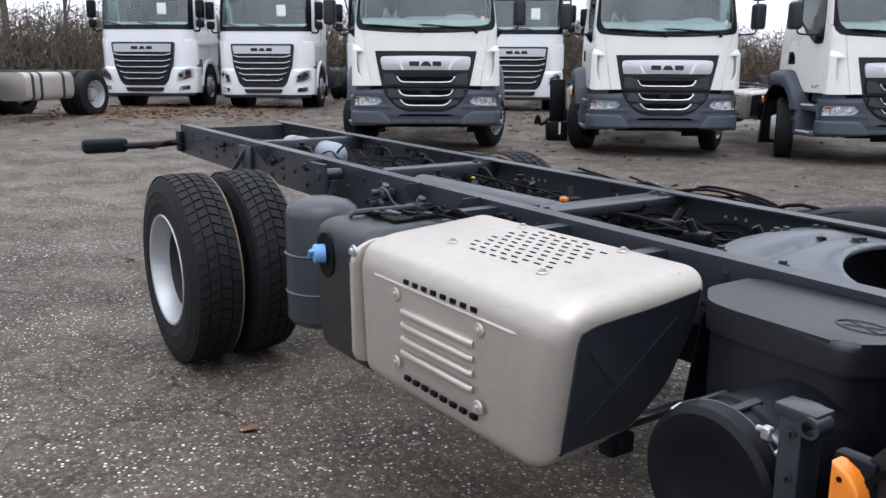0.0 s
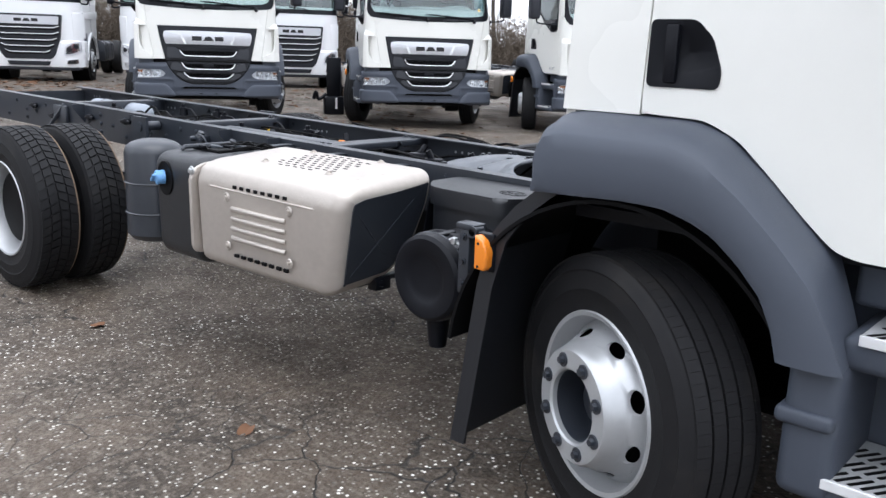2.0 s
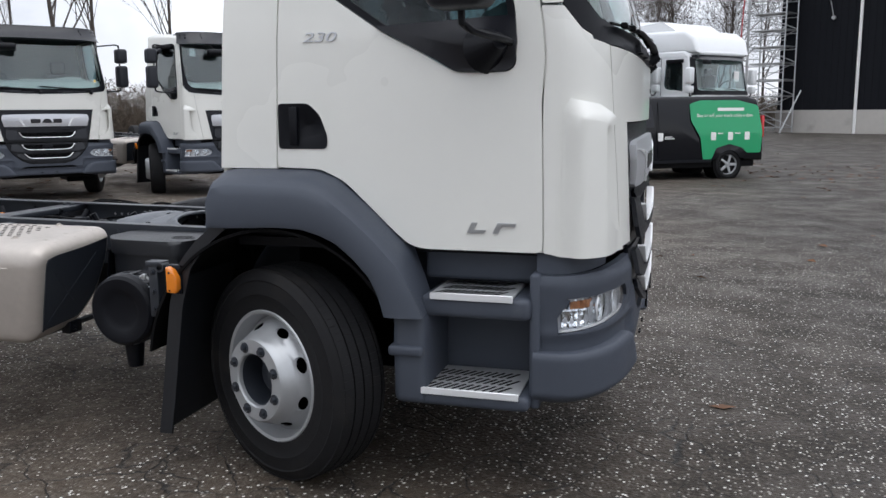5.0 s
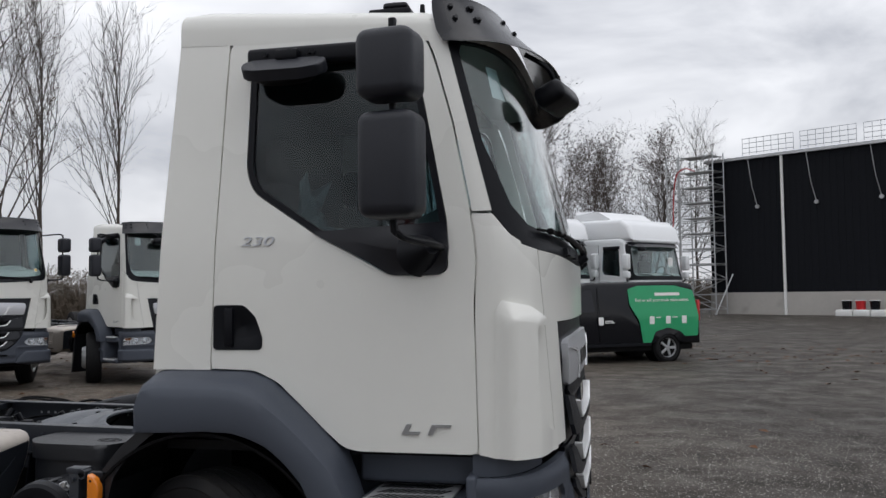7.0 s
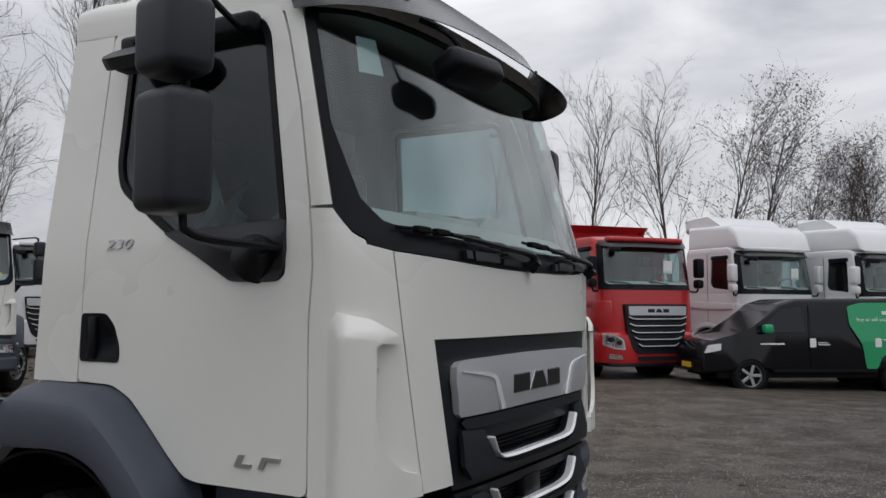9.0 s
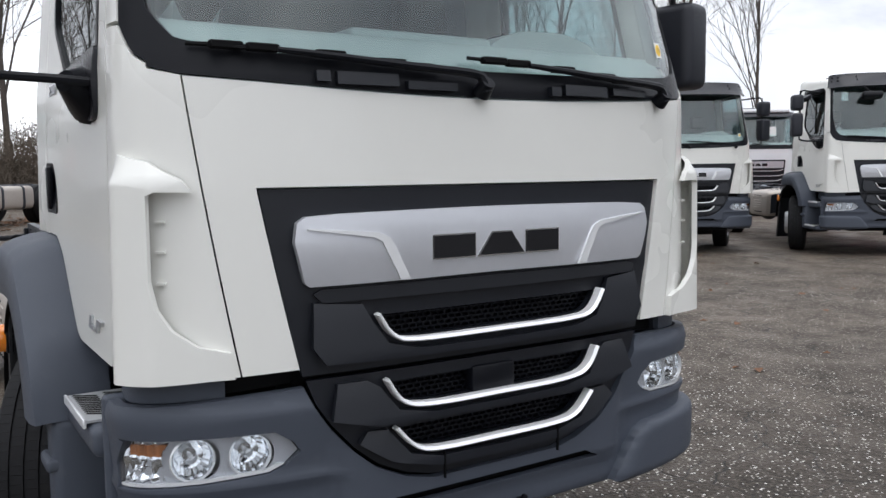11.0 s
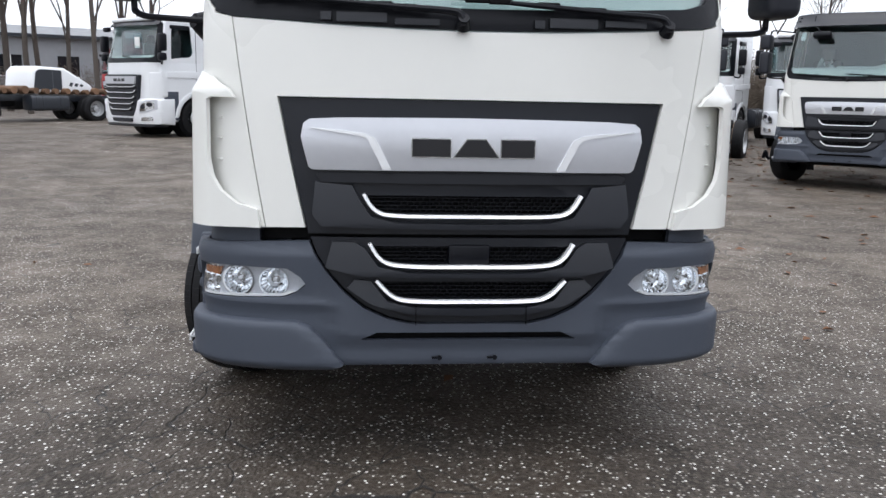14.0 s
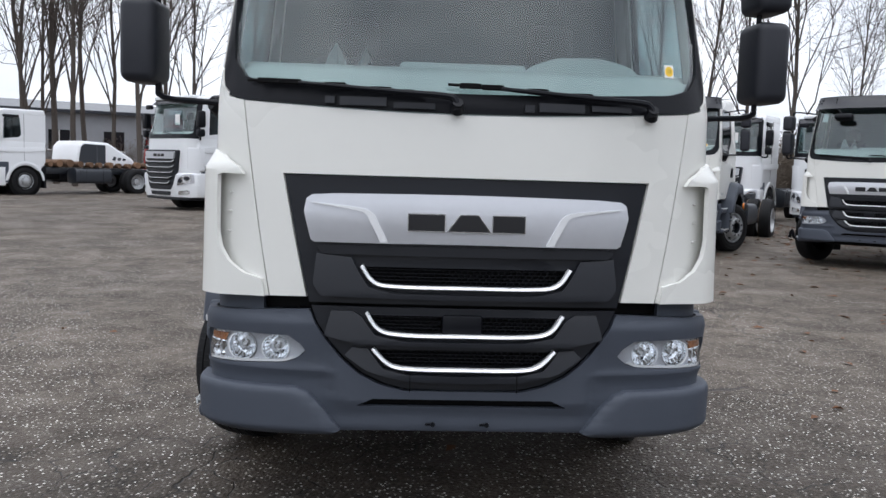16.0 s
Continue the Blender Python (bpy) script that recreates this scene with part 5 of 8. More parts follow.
    for n in range(14):
        x, s = -6.2 + 0.36 * n + rnd.uniform(-0.1, 0.1), -1 if n % 3 else 1
        z = rail_top(x) - rnd.uniform(0.03, 0.16)
        bm = box(bmesh.new(), x - 0.022, x + 0.022, min(s * 0.43, s * 0.465), max(s * 0.43, s * 0.465), z - 0.02, z + 0.02, 0.005, 1)
        cyl(bm, (x - 0.05, s * 0.452, z), (x + 0.06, s * 0.452, z), 0.012, seg=8)
        part("pipe_clip", bm, BLACK, truck)
    for n in range(7):
        x = -5.1 + 0.33 * n + rnd.uniform(-0.08, 0.08)
        p = Vector((x, -0.36 + 0.7 * rnd.random(), rail_top(x) - 0.09))
        bm = cyl(bmesh.new(), p, p + Vector((0, 0, 0.06)), 0.035, 0.030, 12)
        cyl(bm, p + Vector((0, 0, 0.06)), p + Vector((0, 0, 0.085)), 0.016, seg=8)
        tube(bm, smooth_line([p + Vector((0, 0, 0.03)), p + Vector((0.06, 0.02, 0.05)), p + Vector((0.12, 0.03, 0.0)), p + Vector((0.16, 0.05, -0.06))], 4), 0.010, 6)
        part("air_fitting", bm, BLACK, truck, "black air fitting with a hose")
    for x in (-4.95, -4.15, -3.15, -2.7):
        bm = prism(bmesh.new(), [(-0.43, rail_top(x) + 0.004), (-0.43, rail_top(x) - 0.13), (-0.52, rail_top(x) - 0.02), (-0.52, rail_top(x) + 0.004)], x - 0.02, 0.008, "x")
        part("rail_bracket", bm, CHASSIS, truck)
    # upright air tank
    m = Matrix.Translation((-3.20, -0.915, 0.0))
    bm = lathe(bmesh.new(), [(0.435, 0.0001), (0.44, 0.08), (0.455, 0.130), (0.485, 0.157), (0.93, 0.157), (0.962, 0.148), (0.985, 0.118), (1.0, 0.07), (1.004, 0.0001)], m, 40)
    tank = part("air_tank", bm, CHASSIS, truck, "dark painted air tank with a domed top")
    bm = lathe(bmesh.new(), [(0.60, 0.157), (0.605, 0.164), (0.61, 0.157)], m, 40)
    lathe(bm, [(0.765, 0.157), (0.77, 0.164), (0.775, 0.157)], m, 40)
    part("tank_strap", bm, CHASSIS, tank)
    # fluid tank with blue cap
    bm = loft_block(bmesh.new(), rounded([(-1.095, 0.45), (-1.112, 0.985), (-0.62, 0.995), (-0.62, 0.45)], 0.095, 8), -2.885, -2.478, 0.055, 6)
    adt = part("fluid_tank", bm, LID, truck, "black plastic fluid tank with a pale blue cap")
    m = Matrix.Translation((-2.765, -1.110, 0.858)) @ Matrix.Rotation(radians(91), 4, "X")
    oval = m @ Matrix.Diagonal((0.068, 0.086, 1, 1))
    # flat dark disc on the tank face, standing in for the recess's shade
    part("recess_shade_disc", lathe(bmesh.new(), [(-0.02, 1.0), (0.0035, 1.0), (0.0045, 0.96), (0.0030, 0.90), (0.0030, 0.0001)], oval, 32), DARK, adt, "dark oval disc in place of the shaded filler recess")
    m = m @ Matrix.Translation((-0.010, 0.004, 0)) @ Matrix.Rotation(radians(-18), 4, "Y")
    part("filler_neck", lathe(bmesh.new(), [(0.0, 0.036), (0.016, 0.036), (0.018, 0.030)], m, 24), BLUE, adt)
    bm = lathe(bmesh.new(), [(0.012, 0.034), (0.034, 0.037), (0.042, 0.034), (0.046, 0.024), (0.047, 0.0001)], m, 24)
    box(bm, -0.034, 0.034, -0.008, 0.008, 0.035, 0.064, 0.007, 3, m @ Matrix.Rotation(radians(35), 4, "Z"))
    part("blue_cap", bm, BLUE, adt, "pale blue filler cap")
    part("tank_bracket", box(bmesh.new(), -2.80, -2.56, -0.93, -0.66, 0.985, 1.004, 0.008, 2), DARK, truck)
    bm = tube(bmesh.new(), [(-2.775, -1.005, 0.992), (-2.77, -0.99, 1.006), (-2.747, -0.735, 1.008)], 0.012, 8)
    part("support_bar", bm, CHASSIS, truck, "dark bar across the tank top")
    rnd = random.Random(3)
    for k in range(4):
        p = Vector((-2.70 + 0.03 * k, -0.93 + 0.05 * k, 1.008))
        bm = box(bmesh.new(), -0.026, 0.026, -0.012, 0.012, -0.006, 0.010, 0.003, 1, Matrix.Translation(p) @ Matrix.Rotation(rnd.uniform(-0.5, 0.9), 4, "Z"))
        cyl(bm, p + Vector((0.02, 0, 0.004)), p + Vector((0.05, 0.012, 0.004)), 0.005, seg=8)
        part("pump_connector", bm, SADDLE if k % 2 else BLACK, truck, "small plug on the pump lid")
    for k in range(2):
        r = 0.040 + 0.012 * k
        ring = [(-2.645 + r * math.cos(a), -0.715 + r * math.sin(a), 1.012 + 0.008 * k) for a in [2 * math.pi * j / 20 for j in range(21)]]
        part("pump_ring", tube(bmesh.new(), ring, 0.0045, 6), DARK, truck)
    for k in range(7):
        p = Vector((-2.73 + 0.035 * k, -0.92 + 0.22 * rnd.random(), 1.006))
        bm = tube(bmesh.new(), smooth_line([p, p + Vector((0.05, 0.04, 0.02 * rnd.random() + 0.01)), p + Vector((0.10, 0.08 * rnd.random(), 0.014)), p + Vector((0.16, 0.16, -0.02))], 4), 0.0035 + 0.003 * rnd.random(), 6)
        part("pump_hose", bm, DARK, truck, "thin dark hose on top of the tank")
    # silencer box under a stainless cover
    sil = new("silencer_box")
    sil.parent = truck
    sil["label"] = "stainless steel exhaust box cover with slots"
    prof = rounded([(-1.136, 0.498), (-1.153, 0.905), (-1.128, 0.966), (-1.05, 0.992), (-0.60, 1.025), (-0.60, 0.86), (-0.66, 0.66), (-0.80, 0.525)], 0.065, 7)
    def raked(bm):
        """The front end of the box leans back towards its foot."""
        for v in bm.verts:
            v.co.x -= 0.20 * max(0.0, 0.95 - v.co.z) * max(0.0, min(1.0, (v.co.x + 1.80) / 0.30))
        return bm
    bm = raked(loft_block(bmesh.new(), prof, -2.438, -1.40, 0.080, 7, 0.045))
    part("cover", bm, STEEL, sil, "brushed stainless cover")
    bm = prism(bmesh.new(), rounded([(-1.163, 0.54), (-1.168, 0.93), (-1.09, 0.968), (-0.9, 0.975), (-0.9, 0.53)], 0.035, 4), -2.466, 0.024, "x", 0.008, 2, True)
    plate = part("end_plate", bm, STEEL, sil, "stainless end plate")
    bm = bmesh.new()
    lathe(bm, [(0.0, 0.022), (0.004, 0.020), (0.005, 0.014), (0.001, 0.0001)], Matrix.Translation((-2.446, -1.160, 0.938)) @ Matrix.Rotation(radians(90), 4, "X"), 18)
    bolt(bm, (-2.446, -1.162, 0.938), (0, -1, 0), 0.012, 0.014)
    part("plate_bolt", bm, ALLOY, plate)
    bm = raked(prism(bmesh.new(), inset(prof, 0.062), -1.418, 0.022, "x", 0.005, 2))
    end = part("dark_end", bm, CHASSIS, sil, "dark ribbed end panel")
    bm = bmesh.new()
    tube(bm, [(-1.396, -1.05, 0.60), (-1.396, -0.74, 0.90)], 0.0022, 5)
    tube(bm, [(-1.396, -1.05, 0.86), (-1.396, -0.86, 0.66)], 0.0022, 5)
    part("end_rib", raked(bm), CHASSIS, end)
    bm = box(bmesh.new(), -1.53, -1.475, -0.89, -0.80, 0.500, 0.560, 0.006, 2)
    bolt(bm, (-1.477, -0.86, 0.530), (1, 0, 0), 0.011, 0.02)
    part("foot_bracket", bm, BLACK, sil, "black foot bracket with a bolt")
    y0 = -1.1525
    for x in (-2.18, -1.737):
        for z in (0.847, 0.621):
            bm = lathe(bmesh.new(), [(0.0, 0.023), (0.004, 0.018), (0.001, 0.0001)], Matrix.Translation((x, y0 - 0.001, z)) @ Matrix.Rotation(radians(90), 4, "X"), 20)
            bolt(bm, (x, y0 - 0.002, z), (0, -1, 0), 0.010, 0.011)
            part("cover_bolt", bm, STEEL, sil)
    for k in range(4):
        z = 0.798 - 0.045 * k
        bm = tube(bmesh.new(), [(-2.148, y0 + 0.006, z), (-2.138, y0, z), (-1.78, y0, z), (-1.77, y0 + 0.006, z)], 0.012, 10)
        part("louvre", bm, STEEL, sil)
    for z in (0.899, 0.583):
        for k in range(8):
            x = -2.121 + 0.356 * k / 7
            part("slot", B(x - 0.0145, x + 0.0145, y0 - 0.0022, y0 + 0.01, z - 0.008, z + 0.008, 0.002, 1), DARK, sil)
    bm = tube(bmesh.new(), [(-2.32, y0 + 0.004, 0.883), (-2.30, y0, 0.883), (-1.60, y0, 0.879), (-1.58, y0 + 0.004, 0.879)], 0.005, 8)
    part("crease", bm, STEEL, sil)
    top = lambda y: 0.985 + (y + 1.15) * 0.04 / 0.55 + 0.0005
    bm = bmesh.new()
    for r in range(9):
        y = -0.965 + 0.035 * r
        for k in range(8 if 0 < r < 8 else 5):
            x = -2.10 + 0.052 * k + 0.026 * (r % 2) + (0.0 if 0 < r < 8 else 0.07)
            box(bm, x - 0.0125, x + 0.0125, y - 0.0032, y + 0.0032, top(y) - 0.004, top(y) + 0.0016)
    tagged(part("perforation", bm, DARK, sil, "rows of dark vent slots"), kind="stuff")
    for x, y in ((-2.15, -0.955), (-1.685, -0.975), (-1.685, -0.665), (-2.14, -0.675)):
        bm = lathe(bmesh.new(), [(0.0, 0.021), (0.004, 0.017), (0.003, 0.0001)], Matrix.Translation((x, y, top(y))), 18)
        bolt(bm, (x, y, top(y) + 0.003), (0, 0, 1), 0.009, 0.009)
        part("cover_bolt", bm, STEEL, sil)
    for y in (-0.98, -0.84, -0.70):
        bm = tube(bmesh.new(), [(-1.55, y, top(y) - 0.018), (-1.49, y, top(y) - 0.010), (-1.445, y, top(y) - 0.022)], 0.014, 10)
        part("pressing", bm, STEEL, sil)
    for x in (-2.35, -1.62):
        part("box_carrier", B(x - 0.02, x + 0.02, -0.92, -0.43, 0.490, 0.515, 0.006, 2), CHASSIS, truck)
    for x in (-2.62, -2.2, -1.75):
        part("carrier_gusset", prism(bmesh.new(), [(-0.43, rail_top(x) - 0.02), (-0.43, rail_top(x) - 0.2), (-0.66, rail_top(x) - 0.04), (-0.66, rail_top(x) - 0.02)], x - 0.03, 0.06, "x"), CHASSIS, truck)
    # black fairing box in front of it, with oval mark
    lid_line = rounded([(-1.385, -0.440), (-1.385, -0.65), (-1.30, -0.755), (-1.22, -0.775), (-0.91, -0.790), (-0.855, -0.715), (-0.835, -0.60), (-0.845, -0.440)], 0.035, 5)
    bx = part("battery_cover", prism(bmesh.new(), lid_line, 0.976, -0.075, "z", 0.022, 4), LID, truck, "black plastic cover with an oval mark")
    part("cover_body", prism(bmesh.new(), inset(lid_line, 0.014), 0.902, -0.26, "z"), LID, bx)
    bm = bmesh.new()
    ring = [(-0.955 + 0.062 * math.cos(a), -0.640 + 0.040 * math.sin(a), 0.9765) for a in [2 * math.pi * k / 24 for k in range(25)]]
    tube(bm, ring, 0.0028, 5)
    tube(bm, [(-0.995, -0.658, 0.9765), (-0.915, -0.622, 0.9765)], 0.0028, 5)
    tube(bm, [(-0.995, -0.622, 0.9765), (-0.915, -0.658, 0.9765)], 0.0028, 5)
    part("oval_mark", bm, LID, bx)
    bm = prism(bmesh.new(), [(-0.50, 0.955), (-0.50, 0.80), (-0.60, 0.66), (-0.72, 0.62), (-0.66, 0.90), (-0.58, 0.955)], -1.392, 0.006, "x")
    part("cover_bracket", bm, BLACK, truck)
    bm = bmesh.new()
    for k in range(9):
        lathe(bm, [(-0.009, 0.05), (0, 0.06), (0.009, 0.05)], Matrix.Translation((-1.32 + 0.015 * k, -0.74, 0.60 + 0.006 * k)) @ Matrix.Rotation(radians(90), 4, "Y"), 18)
    part("exhaust_bellows", bm, ALLOY, truck, "ribbed metal exhaust bellows")
    # air filter drum
    m = Matrix.Translation((-1.01, -1.10, 0.695)) @ Matrix.Diagonal((0.92, 1, 0.92, 1)) @ Matrix.Rotation(radians(-90), 4, "X")
    bm = lathe(bmesh.new(), [(0.014, 0.0001), (0.012, 0.07), (0.006, 0.10), (0.0, 0.11), (0.0, 0.165), (0.012, 0.180), (0.05, 0.186), (0.055, 0.178), (0.09, 0.178), (0.095, 0.186), (0.12, 0.186), (0.125, 0.176), (0.40, 0.172), (0.41, 0.0001)], m, 44)
    flt = part("air_filter", bm, BLACK, truck, "round black plastic air filter housing")
    for k in range(12):
        part("rib", box(bmesh.new(), 0.174, 0.1885, -0.012, 0.012, 0.045, 0.135, 0.003, 1, m @ Matrix.Rotation(2 * math.pi * (k + 0.3) / 12, 4, "Z")), LID, flt)
    part("wire_ring", lathe(bmesh.new(), [(0.047, 0.186), (0.049, 0.1885), (0.051, 0.186)], m, 44), SADDLE, flt, "thin grey clamp ring")
    part("drain", cyl(bmesh.new(), (-1.01, -1.01, 0.55), (-1.01, -1.01, 0.41), 0.05, 0.035, 14), BLACK, flt)
    for a in (40, 140, 250):
        p = Vector((-1.01 + 0.172 * math.cos(radians(a)), -1.03, 0.695 + 0.172 * math.sin(radians(a))))
        bm = tube(bmesh.new(), [p + Vector((0, -0.025, 0)), p + Vector((0, 0.0, 0.006)), p + Vector((0, 0.03, 0))], 0.0055, 6)
        part("clip", bm, ALLOY, flt)
    bm = box(bmesh.new(), -0.845, -0.795, -1.105, -1.03, 0.68, 0.935, 0.008, 2)
    box(bm, -0.855, -0.765, -1.11, -1.05, 0.915, 0.940, 0.005, 2)
    lathe(bm, [(0.0, 0.014), (0.0, 0.021), (0.05, 0.021)], Matrix.Translation((-0.775, -1.118, 0.915)) @ Matrix.Rotation(radians(-90), 4, "X"), 18)
    for z in (0.72, 0.80, 0.89):
        bolt(bm, (-0.82, -1.105, z), (0, -1, 0), 0.010, 0.014)
    part("bright_clamp", box(tube(bmesh.new(), [(-0.90, -1.085, 0.862), (-0.872, -1.092, 0.868), (-0.85, -1.085, 0.850)], 0.007, 8), -0.882, -0.862, -1.105, -1.085, 0.852, 0.878, 0.003, 1), ALLOY, flt, "bright clamp and screw")
    part("filter_bracket", bm, CHASSIS, truck, "dark cast bracket with bolts")
    bm = bmesh.new()
    for y in (-1.09, -1.07):
        tube(bm, [(-0.76, y - 0.04, 0.74), (-0.75, y - 0.04, 0.65), (-0.76, y - 0.04, 0.60)], 0.010, 8)
    part("air_line", bm, ALLOY, truck)
    # tanks, looms between and beside the rails
    bm = cyl(bmesh.new(), (-3.55, -0.18, 0.90), (-2.55, -0.18, 0.90), 0.11, seg=26)
    bmesh.ops.create_uvsphere(bm, u_segments=20, v_segments=10, radius=0.11, matrix=Matrix.Translation((-2.55, -0.18, 0.90)))
    part("frame_air_tank", bm, CHASSIS, truck, "long dark air tank between the rails")
    bm = cyl(bmesh.new(), (-5.85, 0.13, 0.94), (-5.15, 0.13, 0.94), 0.09, seg=24)
    for x in (-5.85, -5.15):
        bmesh.ops.create_uvsphere(bm, u_segments=20, v_segments=10, radius=0.09, matrix=Matrix.Translation((x, 0.13, 0.94)))
    t2 = part("rear_air_tank", bm, GREYBLUE, truck, "pale grey air tank near the frame end")
    bm = bmesh.new()
    for x in (-5.72, -5.3):
        lathe(bm, [(-0.012, 0.091), (0, 0.094), (0.012, 0.091)], Matrix.Translation((x, 0.13, 0.94)) @ Matrix.Rotation(radians(90), 4, "Y"), 24)
    part("tank_band", bm, CHASSIS, t2)
    part("blue_valve", B(-5.30, -5.23, -0.04, 0.0, 0.97, 1.0, 0.008, 2), CHASSIS, truck)
    rnd = random.Random(11)
    for n in range(16):
        y = 0.33 - 0.030 * n
        pts = []
        x = -5.4 + 1.6 * rnd.random()
        while x < -1.9 + 0.6 * rnd.random():
            pts.append((x, y + rnd.uniform(-0.07, 0.07), rail_top(x) - 0.13 + rnd.uniform(-0.06, 0.07) * (1 if n % 3 else 1.5)))
            x += rnd.uniform(0.16, 0.42)
        part("cable_loom", tube(bmesh.new(), smooth_line(pts, 4), 0.003 + 0.005 * rnd.random(), 6), DARK, truck, "dark cable loom inside the frame")
    for n in range(9):
        pts = []
        x = -3.7 + 0.8 * rnd.random()
        while x < -0.75:
            pts.append((x, 0.53 + 0.035 * n + rnd.uniform(-0.04, 0.05), rail_top(x) - 0.06 + rnd.uniform(-0.05, 0.04)))
            x += rnd.uniform(0.16, 0.36)
        part("side_loom", tube(bmesh.new(), smooth_line(pts, 4), 0.005 + 0.006 * rnd.random(), 6), DARK, truck, "dark hose beside the frame")
    for n in range(10):
        p = Vector((-3.3 + 0.22 * n, 0.05 + rnd.uniform(-0.2, 0.2), rail_top(-3) - 0.10))
        bm = box(bmesh.new(), -0.05, 0.05, -0.03, 0.03, -0.03, 0.03, 0.01, 2, Matrix.Translation(p) @ Matrix.Rotation(rnd.uniform(0, 3), 4, "Z"))
        cyl(bm, p, p + Vector((rnd.uniform(-0.05, 0.05), rnd.uniform(-0.05, 0.05), 0.07)), 0.018, seg=8)
        part("valve_block", bm, BLACK, truck)
    part("orange_plug", B(-2.775, -2.738, 0.05, 0.08, 0.957, 0.978, 0.007, 2), ORANGE, truck, "small orange connector")
    part("yellow_plug", B(-3.70, -3.68, 0.23, 0.25, 0.94, 0.952, 0.004, 1), YELLOW, truck)
    bm = box(bmesh.new(), -4.0, -3.74, 0.12, 0.30, 0.90, 0.93, 0.008, 2)
    part("junction_box", bm, CHASSIS, truck)
    # left hand fuel tank and intake
    bm = prism(bmesh.new(), rounded([(0.52, 0.42), (0.52, 0.88), (1.08, 0.88), (1.08, 0.42)], 0.12, 6), -3.3, 1.2, "x", 0.04, 3, True)
    part("fuel_tank", bm, CHASSIS, truck, "dark fuel tank on the far side")
    for line, r in (([(-2.0, 0.72, 0.86), (-1.6, 0.78, 0.93), (-1.2, 0.80, 0.90), (-0.7, 0.78, 0.92)], 0.11), ([(-1.9, 1.02, 0.84), (-1.4, 1.0, 0.90), (-0.8, 0.98, 0.88)], 0.10)):
        part("intake_hose", tube(bmesh.new(), smooth_line(line, 5), r, 16), BLACK, truck, "thick black intake hose")


def light_truck(m):
    t = thing("truck", "cream white light truck with bare dark chassis and grey bumper", "truck", group="light trucks with bare chassis")
    build_cab(t)
    build_nose(t)
    build_steps(t)
    build_chassis(t)
    t.matrix_world = m
    return t


# ---- ground ----
HILLS = [(0, 0, 0), (-4.5, 0, -0.045), (-4.5, -1.1, -0.062), (-4.5, 1.1, -0.062), (-7, 0, 0), (3, -3, 0), (6, 0, 0), (0, -5, 0), (-3, -4, 0), (-8, -4, 0), (2, 5, 0), (-3, 5, 0.01), (-7, 2.5, 0.02), (8, 10, 0), (2, 15, 0.0), (4, 18, 0.0),
         (-11.5, 5.0, 0.18), (-9.7, 8.4, 0.13), (-7.0, 10.6, 0.10), (-4.8, 12.8, 0.13), (-22.5, 3.6, 0.42), (-20.5, 6.2, 0.38), (-18, 10, 0.34), (-15, -2.5, 0.30), (-18, -3.5, 0.36), (-19, 1.7, 0.40), (-12, -5, 0.08),
         (-17, -7, 0.34), (-28, -14, 0.28), (-34, -12, 0.36), (-2.5, 15.5, 0.15), (0, 19, 0.1), (-25, 18, 0.45), (12, 44, 0.1), (0, 45, 0.2), (40, 0, 0), (0, -40, 0), (-40, 10, 0.6), (-45, -20, 0.4), (40, 40, 0), (-30, 40, 0.5), (60, -40, 0), (-60, -60, 0.2)]


def ground_z(x, y):
    num = den = 0.0
    for a, b, h in HILLS:
        d = ((x - a) ** 2 + (y - b) ** 2 + 0.6) ** -1.6
        num, den = num + d * h, den + d
    return num / den


